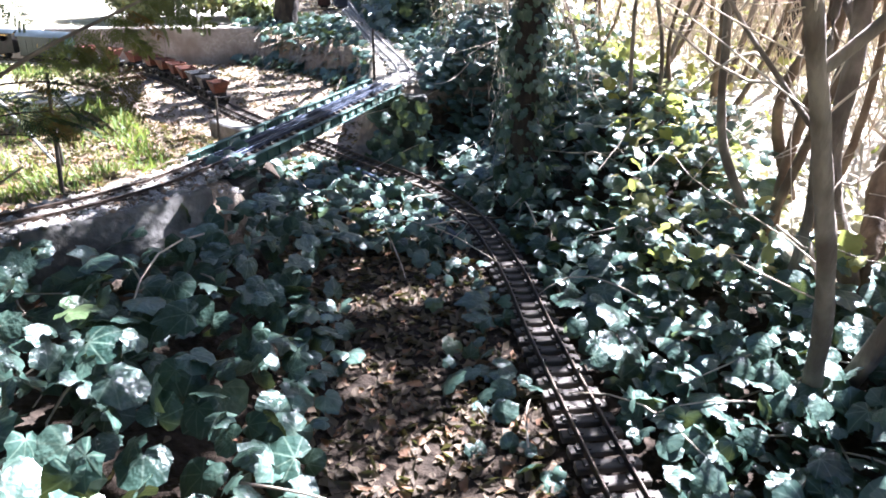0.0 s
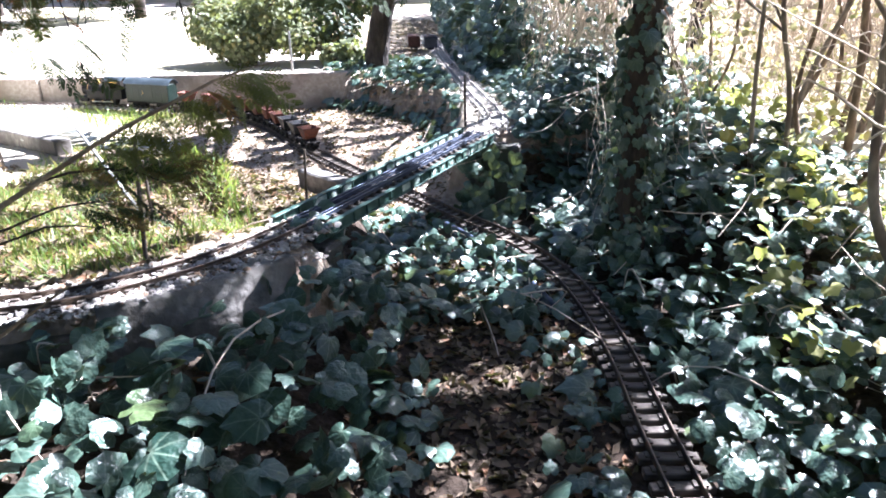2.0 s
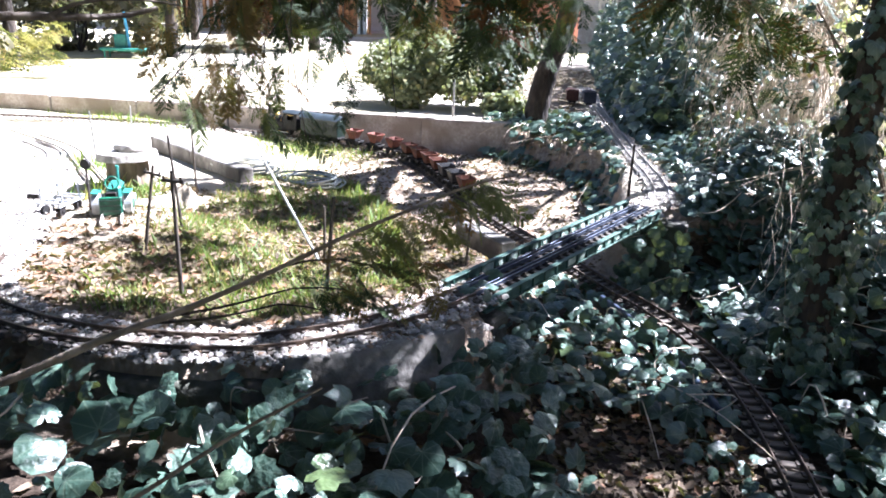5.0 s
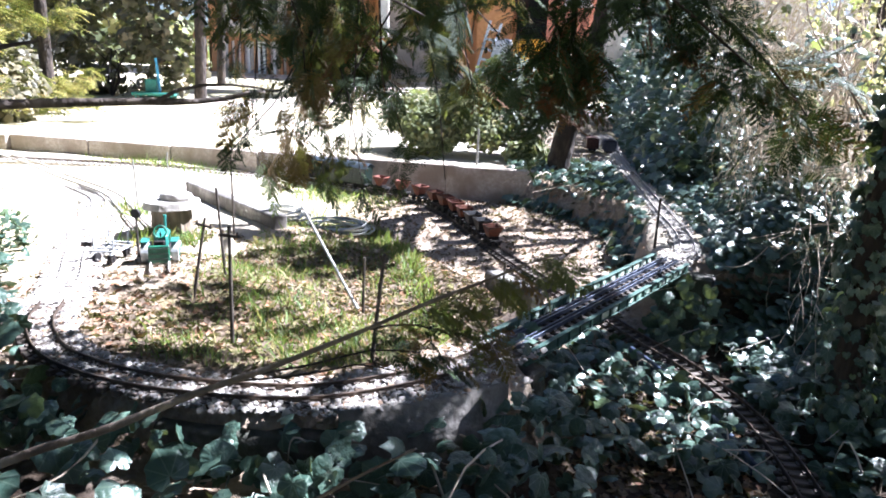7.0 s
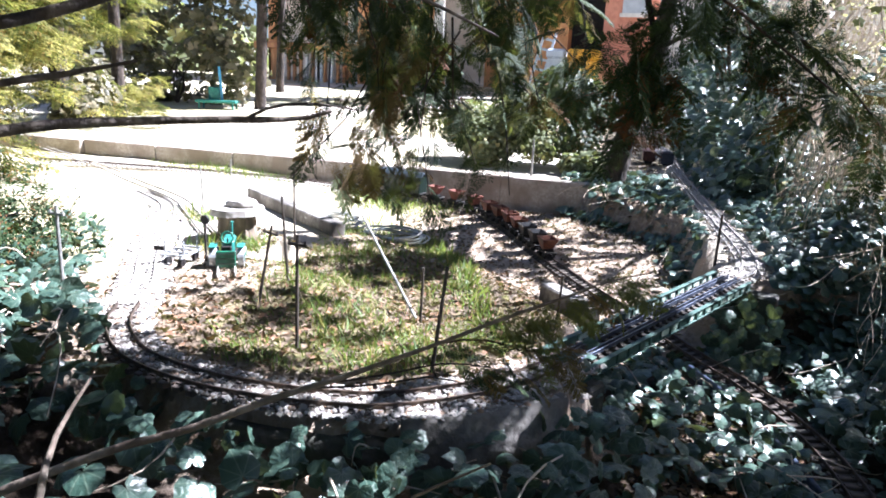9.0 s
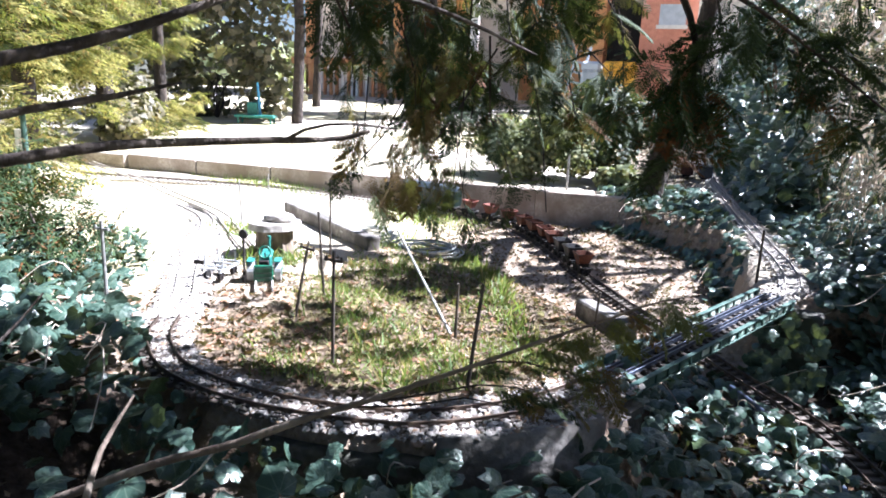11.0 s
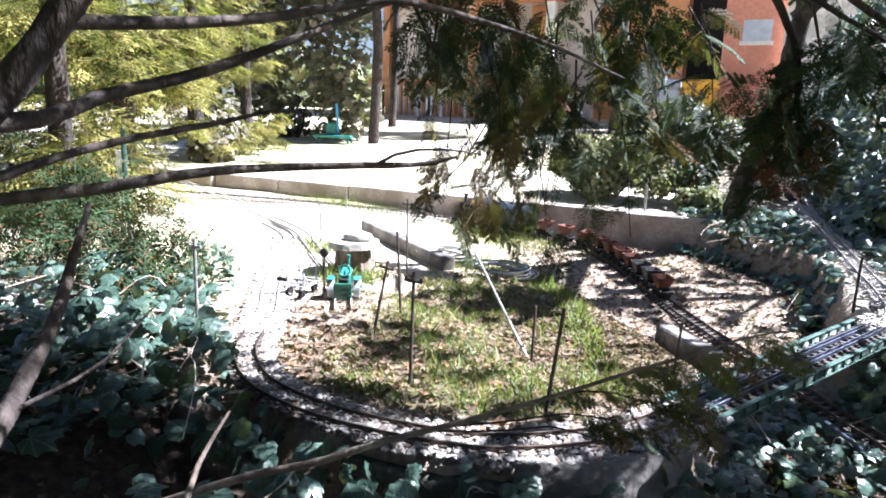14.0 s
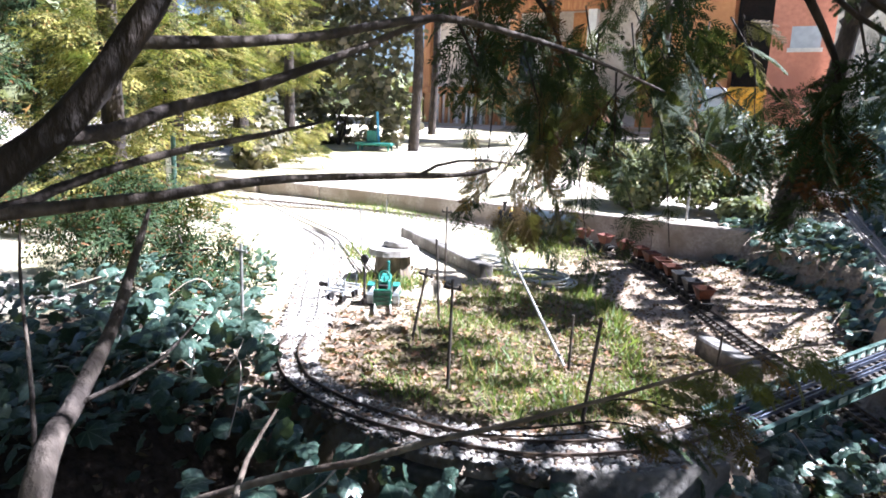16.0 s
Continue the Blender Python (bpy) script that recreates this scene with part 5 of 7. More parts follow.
def spray_pose(at, way, size, rg, flat=0.4):
    y = np.array(way, float)
    y /= np.linalg.norm(y)
    n = np.array([0, 0, 1.0]) + rg.normal(0, flat, 3)
    x = np.cross(y, n)
    x /= np.linalg.norm(x)
    z = np.cross(x, y)
    return np.concatenate([np.stack([x, y, z], 1) * size, np.array(at, float)[:, None]], 1)


LIVE_MESHES = [me.copy() for me in SPRAY_MESHES]
DRY_MESHES = [me.copy() for me in SPRAY_MESHES]
for me, dry in zip(LIVE_MESHES, DRY_MESHES):
    me.materials[0] = CONIFER_LIVE
    dry.materials[0] = CONIFER_DRY


def put_sprays(parent, spots, seed, kinds=SPRAY_MESHES, flat=0.4):
    """spots: (place, direction, size)."""
    rg = np.random.default_rng(seed)
    for i, (at, way, size) in enumerate(spots):
        o = link_mesh("spray", kinds[i % 4], None, parent)
        o.matrix_world = as_matrix(spray_pose(at, way, size, rg, flat))


fore = thing("conifer_tree", pose(0, 0, 0), "overhanging conifer with bare branches and drooping dark green sprays", "tree")
tube("trunk", [(-1.52, 0.30, 0.1), (-1.50, 0.31, 0.5), (-1.47, 0.30, 1.2), (-1.45, 0.28, 2.6)], [0.075, 0.065, 0.055, 0.03], BARK, fore, n=14, rough=0.05)
tube("limb", [(-1.50, 0.31, 0.45), (-1.36, 0.40, 0.56), (-1.2, 0.517, 0.677), (-1.162, 0.57, 0.732), (-1.121, 0.608, 0.778), (-1.099, 0.64, 0.831), (-1.075, 0.665, 0.882), (-1.04, 0.69, 0.96), (-0.98, 0.75, 1.12), (-0.9, 0.85, 1.35)],
     [0.0222, 0.01924, 0.01702, 0.01628, 0.0148, 0.01332, 0.01258, 0.0111, 0.00962, 0.0074], BARK, fore, n=12, rough=0.05)
tube("branch", [(-1.088, 0.653, 0.849), (-1.052, 0.728, 0.857), (-1.015, 0.817, 0.872), (-0.976, 0.894, 0.894), (-0.936, 0.964, 0.907), (-0.863, 1.068, 0.891), (-0.808, 1.132, 0.872), (-0.74, 1.22, 0.84)],
     [0.006375, 0.005525, 0.0051, 0.004675, 0.00425, 0.0034, 0.00255, 0.0017], BARK_GREY, fore, n=8, rough=0.05)
tube("branch", [(-1.138, 0.597, 0.763), (-1.134, 0.66, 0.769), (-1.128, 0.72, 0.791), (-1.107, 0.818, 0.819), (-1.066, 0.919, 0.862), (-1.037, 0.998, 0.898), (-0.98, 1.1, 0.95)],
     [0.00935, 0.008075, 0.007225, 0.006375, 0.0051, 0.00425, 0.0034], BARK_GREY, fore, n=8, rough=0.05)
tube("branch", [(-1.46, 0.33, 0.62), (-1.27, 0.559, 0.674), (-1.248, 0.609, 0.682), (-1.212, 0.676, 0.689), (-1.165, 0.745, 0.698), (-1.12, 0.829, 0.711), (-1.08, 0.893, 0.715), (-1.008, 0.961, 0.719), (-0.938, 1.014, 0.722), (-0.904, 1.043, 0.733)],
     [0.0102, 0.008075, 0.00765, 0.00697, 0.006375, 0.00561, 0.00493, 0.00425, 0.00323, 0.002125], BARK_GREY, fore, n=8, rough=0.06)
tube("branch", [(-0.984, 0.976, 0.72), (-0.959, 1.004, 0.737), (-0.918, 1.037, 0.741), (-0.88, 1.07, 0.735)], [0.00255, 0.002125, 0.0017, 0.00085], BARK_GREY, fore, n=6)
tube("branch", [(-1.44, 0.36, 0.60), (-1.293, 0.632, 0.68), (-1.295, 0.696, 0.697), (-1.282, 0.758, 0.718), (-1.256, 0.845, 0.741), (-1.216, 0.936, 0.76), (-1.164, 1.011, 0.782)],
     [0.0085, 0.0068, 0.006375, 0.005525, 0.004675, 0.003825, 0.0017], BARK_GREY, fore, n=8, rough=0.06)
low = thing("fallen_branch", pose(0, 0, 0), "long thin bare branch with feathery green sprays at its end", "branch")
tube("stem", [(-1.42, 0.78, 0.16), (-1.30, 0.82, 0.22), (-1.197, 0.852, 0.272), (-1.10, 0.875, 0.318), (-1.017, 0.892, 0.350), (-0.92, 0.912, 0.398), (-0.837, 0.93, 0.434), (-0.77, 0.935, 0.468), (-0.707, 0.932, 0.503), (-0.646, 0.935, 0.537), (-0.59, 0.947, 0.563), (-0.546, 0.965, 0.583), (-0.505, 0.985, 0.592)],
     [0.0066, 0.0064, 0.006, 0.0055, 0.005, 0.0043, 0.0035, 0.0028, 0.0023, 0.002, 0.0016, 0.0012, 0.0007], BARK_PALE, low, n=7, rough=0.05)
tube("twig", [(-0.85, 0.927, 0.428), (-0.80, 0.945, 0.437), (-0.763, 0.95, 0.449), (-0.712, 0.95, 0.468), (-0.66, 0.95, 0.472)], [0.0016, 0.0015, 0.0013, 0.001, 0.0006], BARK, low, n=5)
tube("twig", [(-0.87, 0.922, 0.42), (-0.81, 0.945, 0.424), (-0.766, 0.95, 0.436), (-0.725, 0.95, 0.449), (-0.675, 0.95, 0.445)], [0.0015, 0.0014, 0.0012, 0.001, 0.0006], BARK, low, n=5)
tube("twig", [(-0.72, 0.932, 0.496), (-0.685, 0.945, 0.503), (-0.645, 0.955, 0.50), (-0.615, 0.96, 0.485)], [0.0014, 0.0012, 0.001, 0.0006], BARK, low, n=5)
tube("stem", [(-1.06, 0.62, 0.15), (-0.994, 0.65, 0.36), (-1.024, 0.711, 0.425), (-1.03, 0.768, 0.469)], [0.004, 0.004, 0.003, 0.0015], BARK_PALE, low, n=6)
twig = thing("thin_twig", pose(0, 0, 0), "thin bare twig reaching up out of the ivy bed", "twig")
tube("stem", [(-1.02, 0.735, 0.14), (-0.838, 0.757, 0.296), (-0.76, 0.766, 0.358), (-0.683, 0.774, 0.418), (-0.62, 0.782, 0.46)], [0.003, 0.0026, 0.0022, 0.0017, 0.0009], BARK_PALE, twig, n=6)
dead = thing("dead_sapling", pose(0, 0, 0), "leafless grey sapling standing in the shaded ivy", "sapling")
tube("stem", [(-1.06, 0.45, 0.14), (-1.128, 0.556, 0.438), (-1.178, 0.628, 0.487), (-1.218, 0.703, 0.545), (-1.243, 0.75, 0.606), (-1.256, 0.786, 0.669)], [0.016, 0.0135, 0.0105, 0.0078, 0.0055, 0.0025], BARK_GREY, dead, n=8, rough=0.06)
tube("twig", [(-1.13, 0.56, 0.44), (-1.20, 0.60, 0.52), (-1.26, 0.63, 0.62), (-1.30, 0.66, 0.70)], [0.0028, 0.0024, 0.0018, 0.0008], BARK_GREY, dead, n=6)
tube("twig", [(-1.178, 0.628, 0.487), (-1.14, 0.70, 0.52), (-1.12, 0.75, 0.57)], [0.003, 0.002, 0.001], BARK_GREY, dead, n=6)
tube("twig", [(-1.10, 0.51, 0.30), (-1.05, 0.58, 0.33), (-0.98, 0.63, 0.335)], [0.003, 0.002, 0.001], BARK_GREY, dead, n=6)
tube("twig", [(-1.09, 0.49, 0.26), (-1.07, 0.53, 0.34), (-1.08, 0.56, 0.42)], [0.003, 0.0022, 0.001], BARK_GREY, dead, n=6)

rg = np.random.default_rng(20)
spots = []
tip_run = np.array([(-0.69, 0.933, 0.512), (-0.646, 0.935, 0.537), (-0.59, 0.947, 0.563), (-0.546, 0.965, 0.583), (-0.505, 0.985, 0.592)])
for i in range(15):
    u_ = 0.7 + 2.8 * i / 14
    at = tip_run[min(int(u_), 3)] + (tip_run[min(int(u_), 3) + 1] - tip_run[min(int(u_), 3)]) * (u_ - min(int(u_), 3))
    spots.append((at, (0.8, (-1) ** i * 0.30 + rg.normal(0, 0.2), -0.34 - 0.16 * (i % 3) + rg.normal(0, 0.12)), rg.uniform(0.045, 0.066) * (1.15 - 0.06 * u_)))
put_sprays(low, spots, 21, LIVE_MESHES, 1.1)
spots = []
for base, k_, ln_ in (((-0.69, 0.945, 0.505), 9, 0.075), ((-0.72, 0.95, 0.474), 8, 0.07)):
    for i in range(k_):
        spots.append((np.array(base) + [0.012 * i, rg.normal(0, 0.006), rg.normal(0, 0.004)], (0.6 + rg.normal(0, 0.25), rg.normal(0, 0.35), -0.15 + rg.normal(0, 0.2)), rg.uniform(0.5, 0.85) * ln_))
put_sprays(low, spots, 22, [DRY_MESHES[0], SPRAY_MESHES[1], LIVE_MESHES[2], SPRAY_MESHES[3]], 1.0)

# drooping crown over the lawn
rg = np.random.default_rng(33)
spots = []
boughs = [[(-1.04, 0.69, 0.96), (-0.98, 0.95, 1.02), (-0.93, 1.2, 0.97), (-0.90, 1.30, 0.86)],
          [(-0.98, 0.75, 1.12), (-0.86, 1.05, 1.13), (-0.78, 1.30, 1.02), (-0.72, 1.42, 0.86)],
          [(-0.98, 0.75, 1.12), (-1.05, 1.0, 1.08), (-1.08, 1.2, 0.98), (-1.06, 1.28, 0.88)],
          [(-0.9, 0.85, 1.35), (-0.70, 1.25, 1.28), (-0.55, 1.62, 1.08), (-0.48, 1.78, 0.90)],
          [(-0.9, 0.85, 1.35), (-0.58, 1.2, 1.3), (-0.36, 1.5, 1.12), (-0.27, 1.66, 0.92)]]
for pts, k_ in zip(boughs, (12, 20, 12, 6, 4)):
    tube("branch", pts, [0.008, 0.006, 0.004, 0.002], BARK, fore, n=7, rough=0.05)
    c = spline(pts, 0.02)
    for i in range(k_):
        k = int(len(c) * rg.uniform(0.45, 1.0)) - 1
        way = np.array([rg.normal(0, 0.45), rg.normal(0.1, 0.45), -0.9 + rg.normal(0, 0.35)])
        spots.append((c[k] + rg.normal(0, 0.02, 3), way, rg.uniform(0.06, 0.12)))
dry_spots = []
for base, ln, k in (((-0.90, 1.25, 0.84), 0.22, 18), ((-0.945, 1.22, 0.74), 0.10, 14)):
    for i in range(k):
        dry_spots.append((np.array(base) + rg.normal(0, 0.025, 3) + [0, 0, -ln * rg.uniform(0, 1)], (rg.normal(0, 0.4), rg.normal(0, 0.4), -1), rg.uniform(0.045, 0.085)))
# twigs that hang from the boughs, each with small sprays along it
hung = []
for i in range(21):
    top = np.array([rg.uniform(-1.12, -0.79), rg.uniform(1.32, 1.68), rg.uniform(0.84, 0.96)])
    foot = top + [rg.normal(0, 0.09), rg.normal(0, 0.09), -rg.uniform(0.10, 0.32)]
    hung.append([top, (top + foot) / 2 + rg.normal(0, 0.012, 3), foot])
    for j in range(6):
        u_ = rg.uniform(0.1, 1.0)
        way = (rg.normal(0, 0.8), rg.normal(0, 0.8), -0.55 + rg.normal(0, 0.35))
        spots.append((top * (1 - u_) + foot * u_, way, rg.uniform(0.045, 0.10)))
# a bough that comes down low towards the bridge
near_b = [(-0.9, 0.85, 1.35), (-0.70, 0.95, 1.12), (-0.56, 1.0, 0.93), (-0.46, 1.02, 0.86), (-0.36, 1.0, 0.78)]
tube("branch", near_b, [0.006, 0.0045, 0.003, 0.002, 0.001], BARK, fore, n=7, rough=0.05)
frond_spots = []
arch = [(-0.70, 0.95, 1.12), (-0.58, 1.0, 0.97), (-0.47, 1.04, 0.885), (-0.39, 1.06, 0.835), (-0.33, 1.07, 0.785), (-0.285, 1.07, 0.735)]
drop = [(-0.66, 0.97, 1.07), (-0.575, 1.03, 0.93), (-0.535, 1.05, 0.85), (-0.535, 1.06, 0.79), (-0.555, 1.06, 0.755)]
far_arch = [(-0.9, 0.85, 1.35), (-1.0, 1.15, 1.16), (-1.12, 1.4, 0.99), (-1.17, 1.48, 0.90)]
for pts, k_, side_, sz_, from_ in ((arch, 100, 0.25, (0.035, 0.075), 0.5), (drop, 36, -0.15, (0.035, 0.07), 0.72), (far_arch, 60, 0.0, (0.05, 0.11), 0.34)):
    tube("branch", pts, [0.0055, 0.0045, 0.0034, 0.0024, 0.0016, 0.0008][:len(pts)], BARK, fore, n=7, rough=0.05)
    c = spline(pts, 0.01)
    for i in range(k_):
        k = min(int(len(c) * (from_ + (1 - from_) * (i + rg.uniform(0, 1)) / k_)), len(c) - 1)
        way = (side_ + rg.normal(0, 0.6) + 0.5 * (-1) ** i, rg.normal(0, 0.6), -0.38 + rg.normal(0, 0.30))
        hang = abs(rg.normal(0, 0.022)) if sz_[1] < 0.1 else abs(rg.normal(0, 0.06))
        frond_spots.append((c[k] + rg.normal(0, 0.016, 3) - [0, 0, hang], way, rg.uniform(*sz_)))
# a second fringe of twigs, part green and part browned, in front of the house
live_spots = []
for i in range(24):
    u_ = rg.uniform(0, 1)
    top = np.array([-1.17 + 0.47 * u_ + rg.normal(0, 0.02), 1.47 + 0.22 * u_ + rg.normal(0, 0.05), rg.uniform(0.90, 1.07)])
    foot = top + [rg.normal(0, 0.06), rg.normal(0, 0.06), -rg.uniform(0.08, 0.22)]
    hung.append([top, (top + foot) / 2 + rg.normal(0, 0.012, 3), foot])
    for j in range(7):
        w_ = rg.uniform(0.0, 1.05)
        way = (rg.normal(0, 0.7), rg.normal(0, 0.7), -0.7 + rg.normal(0, 0.3))
        kind_ = live_spots if (i + j) % 4 == 0 else dry_spots if (i * 3 + j) % 7 < 2 else spots
        kind_.append((top * (1 - w_) + foot * w_, way, rg.uniform(0.05, 0.105)))
v, f = strands(np.array(hung), np.full(len(hung), 0.0022))
fast_mesh("twig_tangle", v, f, BARK, fore, kind="stuff")
for i in range(26):
    spots.append((np.array([rg.uniform(-1.22, -0.66), rg.uniform(1.35, 1.7), rg.uniform(0.86, 1.08)]), (rg.normal(0, 0.6), rg.normal(0, 0.6), -0.6), rg.uniform(0.07, 0.13)))
# a gap between the hanging twigs that leaves the bins in view
def gap(at):
    a, b = np.array([-0.54, 0.27, 0.79]), np.array([-2.0, 12.65, 1.22])
    u_ = (np.array(at)[1] - a[1]) / (b[1] - a[1])
    d_ = np.array(at) + [0, 0, -0.03] - (a + (b - a) * u_)
    return abs(d_[0]) < 0.075 and abs(d_[2]) < 0.075


spots = [q for q in spots if not gap(q[0])]
dry_spots = [q for q in dry_spots if not gap(q[0])]
live_spots = [q for q in live_spots if not gap(q[0])]
put_sprays(fore, spots, 34)
put_sprays(fore, frond_spots, 37, FROND_MESHES, 0.8)
put_sprays(fore, dry_spots, 35, DRY_MESHES)
put_sprays(fore, live_spots, 36, LIVE_MESHES)
# sprays overhead, out of sight, added to block sun and sky
ms = []
for i in range(330):
    at = (rg.uniform(-1.85, -0.55), rg.uniform(0.65, 1.8), rg.uniform(1.42, 2.0)) if i % 3 else (rg.uniform(-0.75, 0.0), rg.uniform(0.75, 1.55), rg.uniform(1.42, 2.0))
    a_ = rg.uniform(0, 2 * np.pi)
    ms.append(spray_pose(at, (math.cos(a_), math.sin(a_), -0.25), rg.uniform(0.14, 0.30), rg))
for i in range(34):
    at = (rg.uniform(-0.22, 0.22), rg.uniform(1.12, 1.58), rg.uniform(1.55, 1.9))
    a_ = rg.uniform(0, 2 * np.pi)
    ms.append(spray_pose(at, (math.cos(a_), math.sin(a_), -0.25), rg.uniform(0.14, 0.24), rg))
for i in range(16):
    at = (rg.uniform(-0.78, -0.22), rg.uniform(1.45, 2.05), rg.uniform(1.5, 1.95))
    a_ = rg.uniform(0, 2 * np.pi)
    ms.append(spray_pose(at, (math.cos(a_), math.sin(a_), -0.25), rg.uniform(0.16, 0.30), rg))
for i in range(620):
    at = (rg.uniform(-2.5, -0.7), rg.uniform(-0.7, 0.9), rg.uniform(1.35, 2.2))
    a_ = rg.uniform(0, 2 * np.pi)
    ms.append(spray_pose(at, (math.cos(a_), math.sin(a_), -0.25), rg.uniform(0.22, 0.40), rg))
over = []
for i in range(1300):
    at = (rg.uniform(-2.9, 0.5), rg.uniform(-1.5, 0.45), rg.uniform(1.35, 2.5))
    a_ = rg.uniform(0, 2 * np.pi)
    over.append(spray_pose(at, (math.cos(a_), math.sin(a_), -0.25), rg.uniform(0.26, 0.46), rg))
for i in range(170):
    at = (rg.uniform(-2.4, -1.2), rg.uniform(0.95, 1.75), rg.uniform(1.45, 2.1))
    a_ = rg.uniform(0, 2 * np.pi)
    over.append(spray_pose(at, (math.cos(a_), math.sin(a_), -0.25), rg.uniform(0.22, 0.36), rg))
for i in range(150):
    at = (rg.uniform(-1.15, -0.25), rg.uniform(1.50, 1.98), rg.uniform(1.8, 2.3))
    a_ = rg.uniform(0, 2 * np.pi)
    over.append(spray_pose(at, (math.cos(a_), math.sin(a_), -0.25), rg.uniform(0.20, 0.32), rg))
# unseen low sprays at the side, added to darken the ivy bed
for i in range(300):
    x_ = rg.uniform(-2.4, -0.95)
    at = (x_, rg.uniform(-0.7, 0.26 + 0.45 * (-0.54 - x_) - 0.22), rg.uniform(0.50, 1.4))
    over.append(spray_pose(at, (rg.normal(0, 0.5), rg.normal(-0.3, 0.5), -0.4), rg.uniform(0.16, 0.28), rg))
fast_mesh("upper_crown", *many(*COARSE_SPRAYS[2], over), CONIFER, fore, kind="stuff")
more = []
for i in range(22):
    at = (rg.uniform(-0.62, -0.50), rg.uniform(0.98, 1.14), rg.uniform(0.765, 0.85))
    more.append(spray_pose(at, (rg.normal(0, 0.6), rg.normal(0, 0.6), -0.5 + rg.normal(0, 0.3)), rg.uniform(0.04, 0.08), rg))
for i in range(10):
    at = (rg.uniform(-1.05, -0.82), rg.uniform(1.3, 1.7), rg.uniform(0.78, 0.98))
    more.append(spray_pose(at, (rg.normal(0, 0.7), rg.normal(0, 0.7), -0.5 + rg.normal(0, 0.3)), rg.uniform(0.05, 0.10), rg))
fast_mesh("spray_mass", *many(*SPRAYS[2], more), CONIFER, fore, kind="stuff")
fast_mesh("upper_crown", *many(*FAR_SPRAYS[1], ms), CONIFER, fore, kind="stuff")

# thicket of dry stalks behind the shrubs
n = 4200
a = np.stack([rng.uniform(0.95, 1.8, n), rng.uniform(0.8, 4.2, n), rng.uniform(0.0, 0.75, n)], 1)
b = a + np.stack([rng.normal(0, 0.12, n), rng.normal(0, 0.12, n), rng.uniform(0.15, 0.55, n)], 1)
u = np.linspace(0, 1, 6)[None, :, None]
c = a[:, None] * (1 - u) + b[:, None] * u + np.sin(np.pi * u) * rng.normal(0, 0.035, (n, 1, 3)) + np.sin(2 * np.pi * u) * rng.normal(0, 0.015, (n, 1, 3))
thicket = fast_mesh("thicket", *strands(c, np.where(rng.uniform(size=n) < 0.12, rng.uniform(0.003, 0.006, n), rng.uniform(0.0009, 0.0026, n)), 3), TWIG)
q = np.stack([rng.uniform(1.0, 1.8, 1800), rng.uniform(1.0, 4.2, 1800), rng.uniform(0.05, 1.15, 1800)], 1)
drift = fast_mesh("dry_leafage", *many(*LEAVES[1], poses_of(q, rng.uniform(0.012, 0.030, len(q)), np.tile([-0.6, -0.6, 0.3], (len(q), 1)), 0.7, rng)), DRY_LEAF)
tagged(drift, "pale dry leaves hanging in the thicket", "dry leaves", kind="stuff")
tagged(thicket, "tangled thicket of dry tan stalks in full sun", "thicket", kind="stuff")

# sunlit weeds beyond the shrubs
n = 2000
p = np.stack([0.44 + 2.0 * rng.uniform(0, 1, n) ** 1.6, rng.uniform(0.5, 4.2, n)], 1)
p = p[rng.uniform(size=n) < (0.25 + 0.75 * (np.sin(4 * p[:, 0]) * np.sin(3.3 * p[:, 1] + 1) > 0.0))]
q = np.stack([rng.uniform(0.2, 0.65, 420), rng.uniform(1.1, 2.3, 420)], 1)
p = np.vstack([p, q[np.sin(11 * q[:, 0] + 3) * np.sin(8 * q[:, 1]) > 0.0]])
m = poses_of(np.column_stack([p, ground_at(p[:, 0], p[:, 1]) + rng.uniform(0.005, 0.10, len(p)) + 0.06 * (p[:, 0] < 0.5)]), rng.uniform(0.018, 0.040, len(p)), None, 0.6, rng)
q = np.stack([rng.uniform(0.95, 1.9, 900), rng.uniform(0.8, 3.6, 900), 0.02 + 0.95 * rng.uniform(0, 1, 900) ** 1.3], 1)
m = np.concatenate([m, poses_of(q, rng.uniform(0.018, 0.042, len(q)), None, 0.7, rng)])
weeds = fast_mesh("weeds", *many(*LEAVES[1], m), WEED)
tagged(weeds, "bright yellow-green weeds in full sun beyond the shrubs", "weeds", kind="stuff")


# ---- tree behind the garden wall; its unseen upper crown is added for shade ----
def crown(parent, name, centres, n, size, material, seed, template=None, droop=0.5):
    rg = np.random.default_rng(seed)
    cs = np.array(centres, float)
    w = cs[:, 3] ** 3
    idx = rg.choice(len(cs), n, p=w / w.sum())
    d = rg.normal(size=(n, 3))
    d /= np.linalg.norm(d, axis=1)[:, None]
    d *= (rg.uniform(0.15, 1, n) ** 0.5)[:, None]
    pos = cs[idx, :3] + d * cs[idx, 3:4] * np.array([1, 1, 0.8])
    nor = d + np.array([0, 0, droop])
    m = poses_of(pos, rg.uniform(size[0], size[1], n), nor, 0.5, rg)
    v, f = many(*(template or LEAVES[0]), m)
    return fast_mesh(name, v, f, material, parent, kind="stuff")


